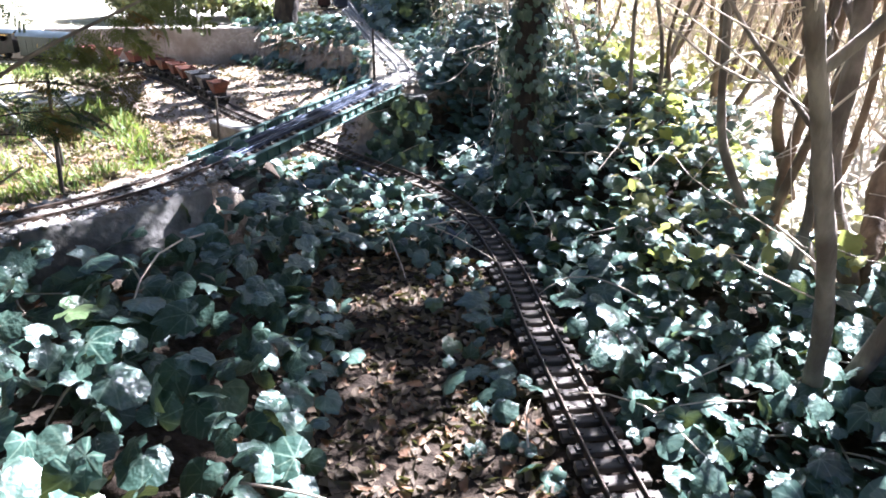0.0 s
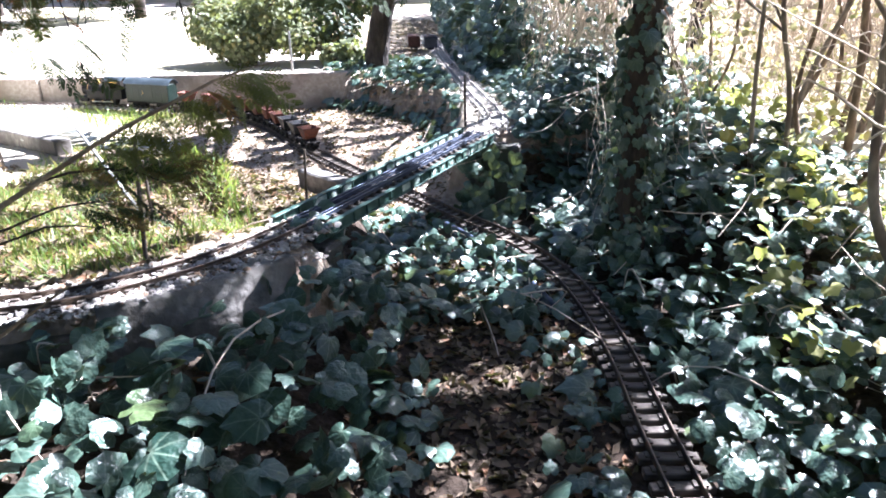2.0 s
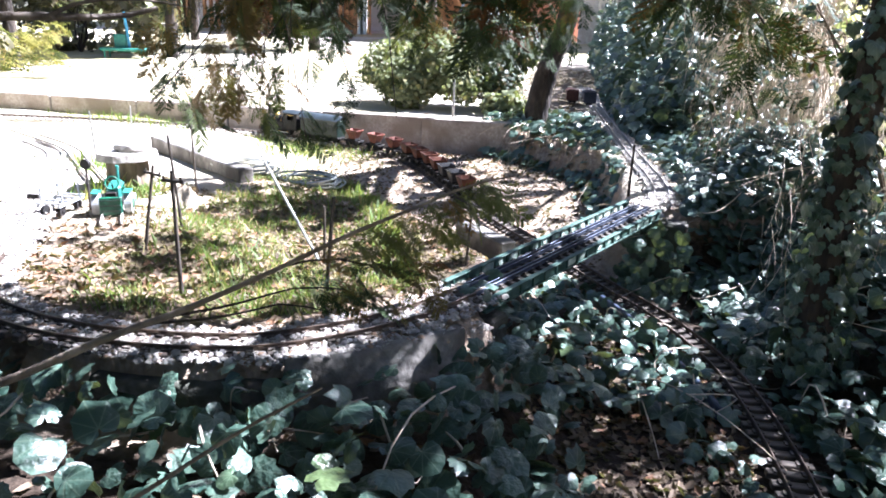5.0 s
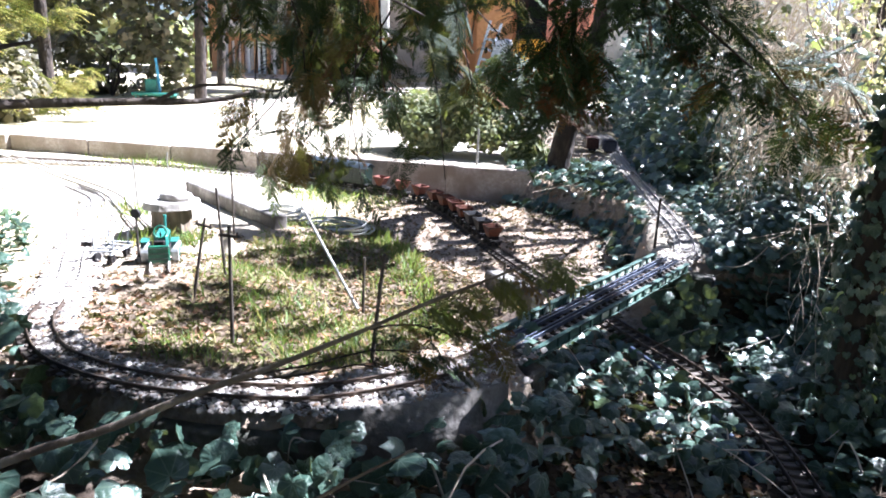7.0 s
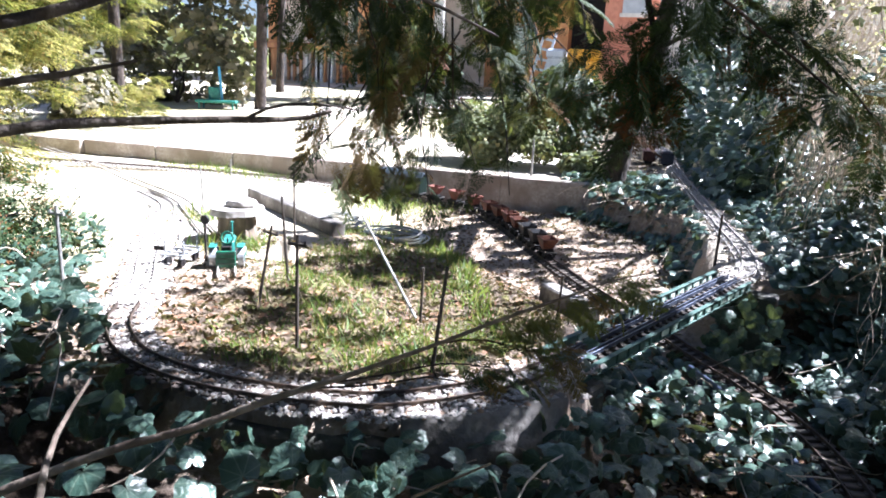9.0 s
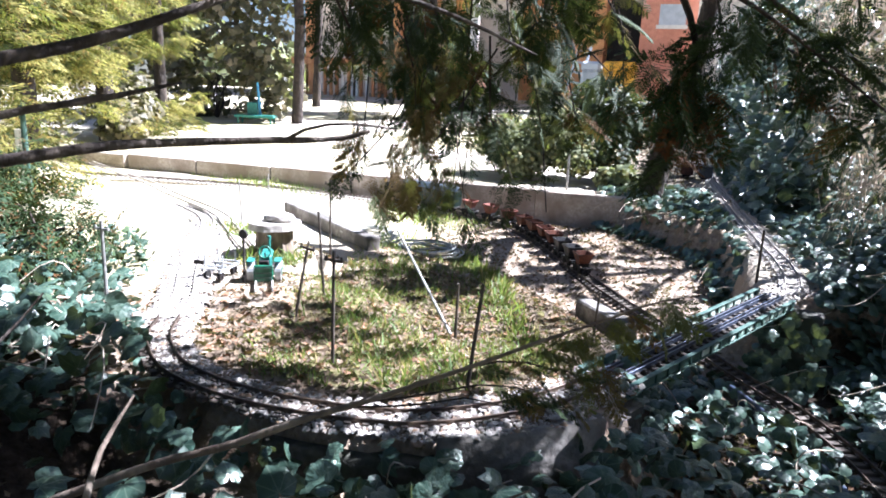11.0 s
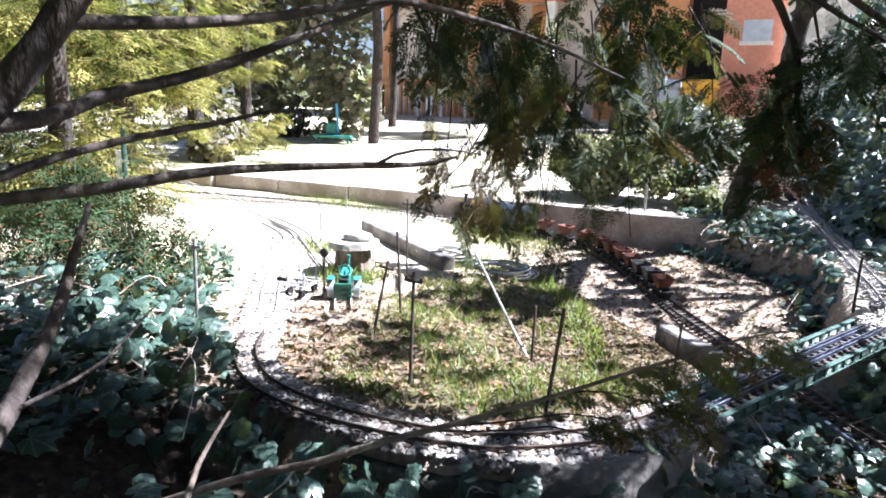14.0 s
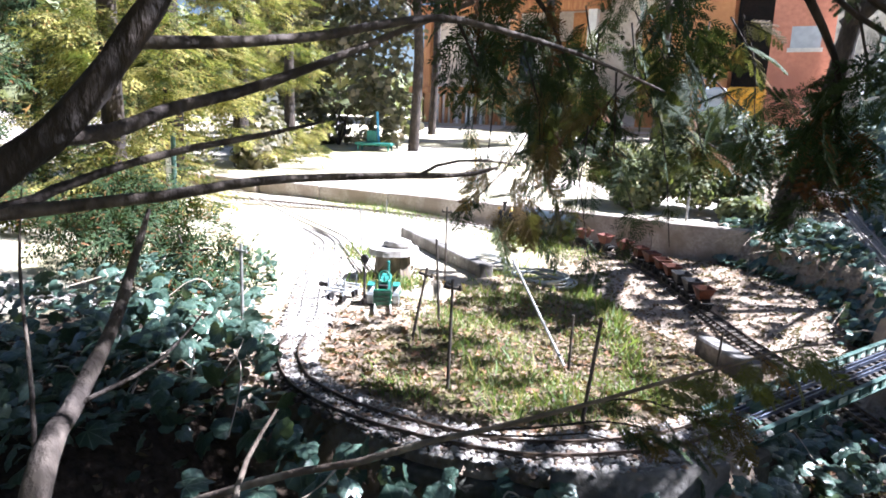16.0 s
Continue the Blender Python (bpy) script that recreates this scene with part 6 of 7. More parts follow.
back = thing("leaning_tree", pose(0, 0, 0), "dark leaning tree with a rough trunk behind the garden wall", "tree")
tube("trunk", [(-0.70, 4.24, 0.22), (-0.66, 4.24, 0.5), (-0.56, 4.22, 0.85), (-0.50, 4.15, 1.3), (-0.42, 4.05, 1.9), (-0.3, 3.95, 2.5)], [0.07, 0.06, 0.052, 0.045, 0.038, 0.02], BARK, back, n=14, rough=0.06)
tube("limb", [(-0.52, 4.15, 1.3), (-0.25, 4.0, 1.6), (0.1, 3.7, 2.0), (0.3, 3.4, 2.4)], [0.045, 0.035, 0.03, 0.02], BARK, back, n=9, rough=0.06)
tube("limb", [(-0.56, 4.2, 1.0), (-0.30, 4.05, 1.12), (-0.1, 3.95, 1.05), (0.05, 3.9, 0.9)], [0.014, 0.010, 0.007, 0.004], BARK, back, n=8, rough=0.06)
rg = np.random.default_rng(77)
# high leaf clumps, out of sight, put in for the dapples they cast
crown(back, "crown", [(rg.uniform(-0.35, 0.45), rg.uniform(3.5, 4.4), rg.uniform(1.9, 2.7), rg.uniform(0.10, 0.20)) for _ in range(12)], 620, (0.05, 0.10), BUSH_DARK, 78)
spots = []
for i in range(60):
    at = np.array([rg.uniform(-1.05, -0.48), rg.uniform(3.75, 4.25), rg.uniform(0.66, 1.0)])
    spots.append((at, (rg.normal(0, 0.6), rg.normal(-0.2, 0.4), -0.65), rg.uniform(0.10, 0.19)))
put_sprays(back, spots, 79)


# unseen crown added to the ivy-clad tree to shade wall, bed and bridge
tube("limb", [(0.045, 1.79, 1.3), (0.17, 1.95, 1.6), (0.32, 2.15, 1.85)], [0.02, 0.014, 0.006], BARK, clad, n=8, rough=0.05)
crown(clad, "crown", [(0.08 + 0.11 * i, 1.95 + 0.13 * ((i * 2) % 5), 1.75 + 0.12 * (i % 3), 0.12) for i in range(6)] + [(0.55, 2.30, 1.85, 0.15), (0.70, 2.45, 1.8, 0.16), (0.62, 2.58, 1.95, 0.15)] + [(0.48 + 0.085 * (i % 6), 1.84 + 0.16 * (i // 6) + 0.05 * (i % 2), 1.85 + 0.07 * ((i * 5) % 4), 0.085) for i in range(24)] + [(0.52 + 0.10 * (i % 4), 2.22 + 0.13 * (i // 4) + 0.04 * (i % 2), 1.66 + 0.09 * (i % 3), 0.075) for i in range(12)] + [(-0.04 + 0.10 * (i % 4), 1.22 + 0.12 * (i // 4) + 0.04 * (i % 2), 1.68 + 0.08 * (i % 2), 0.095) for i in range(16)] + [(0.50 + 0.10 * (i % 5), 2.10 + 0.17 * (i // 5) + 0.06 * (i % 2), 1.95 + 0.05 * (i % 3), 0.10) for i in range(10)] + [(0.58 + 0.09 * (i % 4), 2.62 + 0.14 * (i // 4) + 0.04 * (i % 2), 1.78 + 0.06 * (i % 3), 0.10) for i in range(8)] + [(0.72 + 0.13 * (i % 3), 2.56 + 0.14 * (i // 3), 2.0 + 0.08 * (i % 2), 0.12) for i in range(6)], 1140, (0.035, 0.07), BUSH_DARK, 81)


# trees added beyond the right-hand shrubs: their unseen crowns dapple the foreground
def shade_tree(x, y, h, r, balls, n, seed, label, extra=()):
    t = thing("added_shade_tree", pose(0, 0, 0), label, "tree", "trees beyond the shrubs")
    rr = np.random.default_rng(seed)
    z0 = float(ground_at(x, y)) - 0.05
    tube("trunk", [(x, y, z0), (x + 0.03, y, z0 + h * 0.5), (x - 0.02, y + 0.05, z0 + h)], [0.035, 0.028, 0.015], BARK, t, n=10, rough=0.06)
    cs = []
    for i in range(balls):
        a, q = rr.uniform(0, 2 * np.pi), r * math.sqrt(rr.uniform(0, 1))
        cs.append((x + q * math.cos(a), y + q * math.sin(a), z0 + h + rr.uniform(-0.25, 0.45), rr.uniform(0.10, 0.24)))
    cs += [(q[0] + rr.normal(0, 0.22), q[1] + rr.normal(0, 0.2), 2.15 + rr.uniform(-0.1, 0.3), rr.uniform(0.10, 0.18)) for q in extra for _ in range(6)]
    for c_ in cs[:4]:
        tube("limb", [(x, y, z0 + h * 0.7), ((x + c_[0]) / 2, (y + c_[1]) / 2, z0 + h * 0.9), c_[:3]], [0.02, 0.012, 0.005], BARK, t, n=7, step=0.08)
    crown(t, "crown", cs, n, (0.05, 0.10), BUSH_DARK, seed + 1)
    return t


shade_tree(1.27, 2.60, 2.1, 0.44, 15, 330, 401, "added tree beyond the bare shrubs, its unseen crown casting shade")
shade_tree(0.80, 3.45, 2.5, 0.60, 9, 130, 403, "added tree beyond the vine hedge, its unseen crown casting shade")
shade_tree(0.75, 4.30, 2.4, 0.62, 11, 170, 407, "added tree beyond the vine hedge, its unseen crown casting shade")
shade_tree(1.15, 5.20, 2.3, 0.50, 10, 240, 405, "added tree beyond the vine hedge, its unseen crown casting shade")


# ---- bushes and background trees ----
def bush(name, label, centres, n, size, material, seed, stem=None, template=None, category="bush", group=""):
    t = thing(name, pose(0, 0, 0), label, category, group)
    crown(t, "foliage", centres, n, size, material, seed, template)
    if stem:
        for s_ in stem:
            tube("stem", s_[0], s_[1], BARK, t, n=8, rough=0.06)
    return t


def stems_for(x, y, h, k, seed, r=0.012):
    rg_ = random.Random(seed)
    z = float(ground_at(x, y)) - 0.02
    return [([(x, y, z), (x + rg_.uniform(-.1, .1), y + rg_.uniform(-.1, .1), z + h * 0.5), (x + rg_.uniform(-.25, .25), y + rg_.uniform(-.2, .2), z + h)], [r, r * 0.7, r * 0.3]) for _ in range(k)]


bush("grey_bush", "rounded grey-green bush behind the garden wall", [(-1.55, 4.62, 0.42, 0.22), (-1.35, 4.75, 0.55, 0.26), (-1.72, 4.85, 0.5, 0.24), (-1.2, 4.6, 0.42, 0.16)], 9000, (0.014, 0.034), BUSH_GREY, 91, stems_for(-1.5, 4.7, 0.4, 5, 1))
bush("dark_bush", "dark green bush behind the garden wall", [(-1.0, 4.75, 0.46, 0.20), (-0.92, 4.95, 0.66, 0.24), (-1.12, 5.0, 0.75, 0.25)], 5000, (0.018, 0.038), BUSH_DARK, 92, stems_for(-1.0, 4.8, 0.5, 5, 2))
bush("small_shrub", "small pale yellow-green shrub at the foot of the leaning tree", [(-0.86, 4.42, 0.34, 0.10), (-0.97, 4.5, 0.33, 0.09)], 500, (0.03, 0.05), BUSH_GREY, 93, stems_for(-0.9, 4.45, 0.15, 4, 3, 0.006))
rg = np.random.default_rng(5)


def conifer(x, y, h, r, seed, label, n=150, material=CONIFER_GOLD):
    rr = np.random.default_rng(seed)
    t = thing("garden_conifer", pose(0, 0, 0), label, "tree", "garden conifers")
    z0 = float(ground_at(x, y))
    tube("trunk", [(x, y, z0 - 0.03), (x, y, z0 + h * 0.5), (x + 0.05, y, z0 + h)], [0.05 * h / 2, 0.035 * h / 2, 0.01], BARK, t, n=9)
    ms = []
    for i in range(n // 20):
        u = rr.uniform(0.02, 0.97)
        a = rr.uniform(0, 2 * np.pi)
        reach = r * (1 - 0.75 * u) * rr.uniform(0.7, 1.15)
        droop = rr.uniform(-0.05, 0.35)
        for j in range(20):
            q = rr.uniform(0.25, 1.0)
            at = np.array([x + q * reach * math.cos(a), y + q * reach * math.sin(a), z0 + h * u - droop * q * q * reach]) + rr.normal(0, 0.035, 3)
            way = (math.cos(a) + rr.normal(0, 0.6), math.sin(a) + rr.normal(0, 0.6), rr.normal(-0.15, 0.2))
            ms.append(spray_pose(at, way, r * rr.uniform(0.16, 0.30), rr, 0.25))
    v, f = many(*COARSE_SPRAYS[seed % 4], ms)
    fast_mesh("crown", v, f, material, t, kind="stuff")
    return t


# gold copies stand for sunlit trees, dark green ones for shaded
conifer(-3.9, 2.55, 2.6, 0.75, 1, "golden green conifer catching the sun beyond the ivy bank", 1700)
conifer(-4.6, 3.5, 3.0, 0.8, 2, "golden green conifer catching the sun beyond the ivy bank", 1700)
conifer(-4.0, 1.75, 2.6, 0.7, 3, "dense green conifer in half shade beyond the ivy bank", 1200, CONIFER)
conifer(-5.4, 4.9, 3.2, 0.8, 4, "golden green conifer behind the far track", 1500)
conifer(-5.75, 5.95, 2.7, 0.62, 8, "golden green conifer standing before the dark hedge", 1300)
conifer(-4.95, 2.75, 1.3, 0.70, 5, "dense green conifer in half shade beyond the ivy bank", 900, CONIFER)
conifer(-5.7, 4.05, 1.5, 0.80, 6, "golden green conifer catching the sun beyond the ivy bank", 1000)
bush("low_juniper", "low dark juniper growing out of the ivy bank", [(-2.22, 1.72, 0.33, 0.16), (-2.42, 1.62, 0.36, 0.17), (-2.12, 1.56, 0.29, 0.12), (-2.62, 1.85, 0.34, 0.15), (-2.46, 1.50, 0.42, 0.13), (-2.66, 1.66, 0.44, 0.16), (-2.80, 1.84, 0.46, 0.16), (-2.52, 1.72, 0.52, 0.13), (-2.72, 1.56, 0.36, 0.13)], 640, (0.07, 0.13), CONIFER, 96, stems_for(-2.3, 1.68, 0.2, 4, 8, 0.008), COARSE_SPRAYS[0])
bush("brown_bush", "dark leafy brown bush under the golden conifers", [(-5.2 - 0.24 * i, 4.9 + 0.27 * i + 0.1 * math.sin(3 * i), 0.42 + 0.12 * (i % 3), 0.26 + 0.05 * (i % 2)) for i in range(8)], 4200, (0.04, 0.08), BUSH_BROWN, 97, stems_for(-6.0, 5.8, 0.4, 6, 9))
bush("brown_hedge", "tall thin brown hedge far across the yard", [(-8.2 + 0.30 * (i % 9) + 0.11 * math.sin(i * 2.3), 7.9 + 0.12 * (i % 4), 0.45 + 0.50 * (i // 9) + 0.16 * math.sin(i * 1.7), 0.36 + 0.12 * math.sin(i * 3.1)) for i in range(54)], 5600, (0.07, 0.13), BUSH_BROWN, 95, stems_for(-6.6, 7.9, 0.6, 6, 5), category="hedge")
for i, (x_, y_, h_, lab) in enumerate([(-5.25, 7.75, 3.2, "tall dark tree trunk beside the teal bench"), (-4.2, 9.6, 4.0, "slim tree in front of the house"), (-6.6, 10.5, 4.2, "slim tree in front of the house"), (-2.9, 11.2, 4.0, "slim tree near the bins")]):
    t = thing("yard_tree", pose(0, 0, 0), lab, "tree", "yard trees")
    z0 = float(ground_at(x_, y_)) - 0.04
    tube("trunk", [(x_, y_, z0), (x_ + 0.05, y_, z0 + h_ * 0.4), (x_ - 0.04, y_, z0 + h_ * 0.75), (x_, y_, z0 + h_)], [0.075, 0.06, 0.05, 0.03], BARK, t, n=10, rough=0.05, step=0.15)
    crown(t, "crown", [(x_ + rg.uniform(-.9, .9), y_ + rg.uniform(-.7, .7), z0 + h_ * rg.uniform(0.85, 1.2), rg.uniform(0.3, 0.55)) for _ in range(9)], 1600, (0.07, 0.14), BUSH_DARK if i % 2 else BUSH_GREY, 200 + i)

# distant woods all round
woods = thing("far_woods", pose(0, 0, 0), "distant line of green trees round the garden", "woods", kind="stuff")
balls = []
for i in range(150):
    a = radians(-100 + 290 * i / 150)
    rr = 24 + rg.uniform(-2, 3)
    balls.append((rr * math.sin(a), 4 + rr * math.cos(a), rg.uniform(1.0, 4.2), rg.uniform(1.2, 2.2)))
crown(woods, "crown", balls, 10000, (0.45, 0.9), BUSH_GREY, 301)


# ---- things by the siding ----
def toy_tractor(m):
    t = thing("toy_tractor", m, "small bright green model tractor with grey wheels, parked on the siding", "model tractor")
    bm = bm_new()
    box(bm, -0.026, -0.07, 0.018, 0.026, 0.085, 0.036, 0.003)
    part("chassis", bm, BLACK_IRON, t)
    bm = bm_new()
    box(bm, -0.022, 0.0, 0.036, 0.022, 0.095, 0.082, 0.008)
    bonnet = part("bonnet", bm, TEAL, t)
    for i in range(4):
        bm = bm_new()
        box(bm, -0.0235, 0.015 + i * 0.016, 0.046, 0.0235, 0.020 + i * 0.016, 0.074)
        part("louvre", bm, MODEL_GREEN, bonnet)
    bm = bm_new()
    box(bm, -0.033, -0.086, 0.010, 0.033, -0.078, 0.066, 0.003)
    back_ = part("back_panel", bm, MODEL_GREEN, t)
    for z in (0.022, 0.038, 0.054):
        bm = bm_new()
        box(bm, -0.030, -0.0885, z, 0.030, -0.086, z + 0.004)
        part("rib", bm, BRIDGE_GREEN, back_)
    bm = bm_new()
    box(bm, -0.018, -0.052, 0.036, 0.018, -0.020, 0.048, 0.004)
    box(bm, -0.018, -0.060, 0.040, 0.018, -0.052, 0.076, 0.004)
    part("seat", bm, BLACK_IRON, t)
    bm = bm_new()
    rod(bm, (0, 0.0, 0.070), (0, -0.014, 0.092), 0.0025)
    part("steering_column", bm, BLACK_IRON, t)
    bm = bm_new()
    n_ = 18
    for i in range(n_):
        a_, b_ = 2 * math.pi * i / n_, 2 * math.pi * (i + 1) / n_
        rod(bm, (0.020 * math.cos(a_), -0.015 + 0.009 * math.sin(a_), 0.094 + 0.018 * math.sin(a_)), (0.020 * math.cos(b_), -0.015 + 0.009 * math.sin(b_), 0.094 + 0.018 * math.sin(b_)), 0.0028, n=6)
    part("steering_wheel", bm, MODEL_GREEN, t)
    bm = bm_new()
    rod(bm, (0.010, 0.055, 0.080), (0.010, 0.055, 0.128), 0.0045, n=10)
    rod(bm, (0.010, 0.055, 0.128), (0.010, 0.055, 0.134), 0.006, n=10)
    part("exhaust", bm, TEAL, t)
    for sx in (-1, 1):
        bm = bm_new()
        box(bm, sx * 0.046 - 0.013, -0.060, 0.070, sx * 0.046 + 0.013, -0.005, 0.074, 0.0015)
        part("mudguard", bm, TEAL, t)
        for y, r, w in ((-0.032, 0.034, 0.011), (0.072, 0.021, 0.008)):
            bm = bm_new()
            rod(bm, (sx * 0.047 - w, y, r), (sx * 0.047 + w, y, r), r, n=22)
            wh = part("wheel", bm, MODEL_GREY, t, "grey wheel")
            bm = bm_new()
            rod(bm, (sx * 0.047 - w - 0.002, y, r), (sx * 0.047 + w + 0.002, y, r), r * 0.5, n=16)
            part("rim", bm, MODEL_GREEN, wh)
    return t


tr = toy_tractor(pose(-1.69, 1.94, float(ground_at(-1.69, 1.94)) - 0.002, 0, 0, 30))
tr.scale = (0.85, 0.9, 0.9)

cart = thing("frame_wagon", pose(-1.80, 1.87, float(ground_at(-1.80, 1.87)) + 0.004, 0, 0, 10), "bare grey skeleton wagon frame on the siding", "wagon")
for sx in (-1, 1):
    bm = bm_new()
    box(bm, sx * 0.028 - 0.003, -0.06, 0.026, sx * 0.028 + 0.003, 0.06, 0.034, 0.0008)
    part("side_bar", bm, MODEL_GREY, cart)
    for y in (-0.04, 0.04):
        wheel(cart, sx * 0.0225, y, 0.013)
        bm = bm_new()
        rod(bm, (sx * 0.028, y, 0.034), (sx * 0.028, y, 0.075), 0.0025, n=8)
        part("stanchion", bm, MODEL_GREY, cart)
for y in (-0.055, -0.02, 0.02, 0.055):
    bm = bm_new()
    box(bm, -0.034, y - 0.003, 0.034, 0.034, y + 0.003, 0.039, 0.0008)
    part("cross_bar", bm, MODEL_GREY, cart)
bm = bm_new()
box(bm, -0.05, -0.063, 0.05, -0.02, -0.057, 0.062)
part("plate", bm, BLACK_IRON, cart)
lamp = thing("signal_post", pose(-1.76, 1.93, float(ground_at(-1.76, 1.93)), 0, 0, 0), "short dark model signal post with a round head", "signal")
bm = bm_new()
rod(bm, (0, 0, 0), (0, 0, 0.12), 0.0035, n=8)
part("post", bm, POLE_DARK, lamp)
bm = bm_new()
rod(bm, (0, -0.004, 0.128), (0, 0.004, 0.128), 0.014, n=16)
part("head", bm, BLACK_IRON, lamp)

# stump with a stone on it
zs = float(ground_at(-1.84, 2.21))
stump = thing("tree_stump", pose(-1.84, 2.21, zs - 0.01), "short weathered tree stump beside the kerb", "stump")
bm = bm_new()
rod(bm, (0, 0, 0), (0, 0, 0.105), 0.068, 0.06, n=20)
for v in bm.verts:
    v.co.x += 0.006 * math.sin(7 * math.atan2(v.co.y, v.co.x))
part("wood", bm, WOOD_GREY, stump)
slab = thing("stone_slab", pose(-1.84, 2.21, zs + 0.095), "flat pale round stone lying on the stump", "stone")
bm = bm_new()
rod(bm, (0, 0, 0), (0, 0, 0.022), 0.092, 0.088, n=28)
for v in bm.verts:
    a_ = math.atan2(v.co.y, v.co.x)
    v.co.xy *= 1 + 0.05 * math.sin(3 * a_) + 0.02 * math.sin(8 * a_)
part("stone", bm, STONE, slab)
cap = thing("stone", pose(-1.83, 2.22, zs + 0.117), "small grey stone on top of the flat stone", "stone")
bm = bm_new()
bmesh.ops.create_icosphere(bm, subdivisions=2, radius=0.055)
for v in bm.verts:
    v.co = Vector((v.co.x * 1.1, v.co.y * 0.8, max(v.co.z, -0.02) * 0.45 + 0.009)) * (1 + 0.08 * math.sin(40 * v.co.x) * math.cos(37 * v.co.y))
part("stone", bm, STONE, cap)

# coils of hose on the grass
for i, (cx_, cy_, rr) in enumerate(((-1.86, 3.0, 0.11), (-1.58, 3.06, 0.115))):
    z0 = float(ground_at(cx_, cy_))
    t = thing("hose_coil", pose(0, 0, 0), "loose coil of pale grey hose lying on the grass", "hose", "hose coils")
    pts = []
    for j in range(90):
        a_ = j * 2 * math.pi / 15
        r_ = rr * (1 + 0.14 * math.sin(j * 0.9) + 0.1 * math.sin(j * 0.37))
        pts.append((cx_ + r_ * math.cos(a_) * 1.15 + 0.02 * math.sin(j * 0.21), cy_ + r_ * math.sin(a_), z0 + 0.008 + 0.045 * j / 90 + 0.008 * math.sin(j * 0.7)))
    tube("hose", pts, [0.0045] * len(pts), HOSE, t, n=6, step=0.02)

# two wagons standing far along the upper track
for y_, x_, mat_, lab in ((5.45, -0.515, RUST_DULL, "small dull red wagon standing far along the upper track"), (5.35, -0.39, SLATE_BLUE, "small slate blue wagon standing far along the upper track")):
    z0 = float(ground_at(x_, y_)) + 0.02
    t = thing("box_wagon", pose(x_, y_, z0 - 0.012, 0, 0, 4), lab, "wagon")
    t.scale = (0.8, 0.8, 0.72)
    bm = bm_new()
    box(bm, -0.055, -0.10, 0.03, 0.055, 0.10, 0.13, 0.004)
    part("body", bm, mat_, t)
    part("roof", roof_bm(0.06, 0.015, -0.105, 0.105, 0.13), mat_, t)
    for sx in (-0.0225, 0.0225):
        for sy in (-0.06, 0.06):
            wheel(t, sx, sy, 0.014)
    bm = bm_new()
    box(bm, -0.035, -0.10, 0.014, 0.035, 0.10, 0.03)
    part("frame", bm, BLACK_IRON, t)

# teal garden bench far across the yard
zb = float(ground_at(-5.65, 7.45))
bench = thing("garden_bench", pose(-5.65, 7.45, zb, 0, 0, 20), "teal painted garden bench far across the yard", "bench")
bm = bm_new()
box(bm, -0.34, -0.16, 0.10, 0.34, 0.16, 0.15, 0.01)
part("seat", bm, TEAL, bench)
for sx in (-1, 1):
    for sy in (-1, 1):
        bm = bm_new()
        rod(bm, (sx * 0.28, sy * 0.13, 0), (sx * 0.28, sy * 0.13, 0.10), 0.015)
        part("leg", bm, TEAL, bench)
bm = bm_new()
rod(bm, (0.06, 0.05, 0.15), (0.02, 0.05, 0.70), 0.022)
part("post", bm, BLUE, bench)
bm = bm_new()
box(bm, -0.16, 0.0, 0.15, 0.02, 0.1, 0.36, 0.01)
part("backrest", bm, TEAL, bench)

bench.scale = (0.72, 0.72, 0.72)

# green wire fence post on the left
zf = float(ground_at(-3.3, 2.45))
post = thing("fence_post", pose(-3.3, 2.45, zf), "green metal fence post with a white sleeve beside the conifers", "post")
bm = bm_new()
rod(bm, (0, 0, -0.02), (0, 0, 0.46), 0.012, n=10)
part("post", bm, BRIDGE_GREEN, post)
bm = bm_new()
rod(bm, (-0.035, 0, -0.02), (-0.035, 0, 0.34), 0.016, n=12)
part("sleeve", bm, WHITE_PAINT, post)


# ---- house ----
HY = 14.0
house = thing("house", pose(0, 0, 0), "ochre and terracotta rendered house with a timber porch across the yard", "house")
bm = bm_new()
box(bm, -9.4, HY + 1.2, 0.4, -3.1, HY + 1.5, 6.0)
part("wall", bm, PLASTER, house, "pale plastered wall")
for xa, xb in ((-7.62, -7.46), (-5.75, -5.2), (-4.2, -3.12)):
    bm = bm_new()
    box(bm, xa, HY + 1.12, 0.4, xb, HY + 1.197, 3.2)
    part("wall_panel", bm, ORANGE_WALL, house, "ochre painted wall panel")
bm = bm_new()
box(bm, -3.05, HY + 0.3, 0.4, -2.32, HY + 1.2, 5.5)
part("wall", bm, ORANGE_WALL, house, "ochre rendered wall")
# black material fills the recess in place of its shade
bm = bm_new()
box(bm, -2.32, HY + 0.9, 0.4, -1.62, HY + 1.2, 5.5)
part("wall", bm, BLACK_IRON, house, "recessed doorway, its shade painted black")
bm = bm_new()
box(bm, -1.62, HY + 0.0, 0.4, -0.62, HY + 1.2, 5.5)
pw = part("wall", bm, PEACH_WALL, house, "terracotta rendered wall")
bm = bm_new()
box(bm, -1.30, HY - 0.02, 2.25, -0.82, HY + 0.02, 2.62)
win = part("window", bm, PALE_BLUE, pw, "pale blue shuttered window")
bm = bm_new()
box(bm, -1.34, HY - 0.05, 2.18, -0.78, HY + 0.0, 2.25)
part("sill", bm, WHITE_PAINT, win)
bm = bm_new()
box(bm, -0.62, HY - 0.5, 0.4, 3.0, HY - 0.2, 5.5)
part("wall", bm, GREY_RENDER, house, "pale grey roughcast wall")
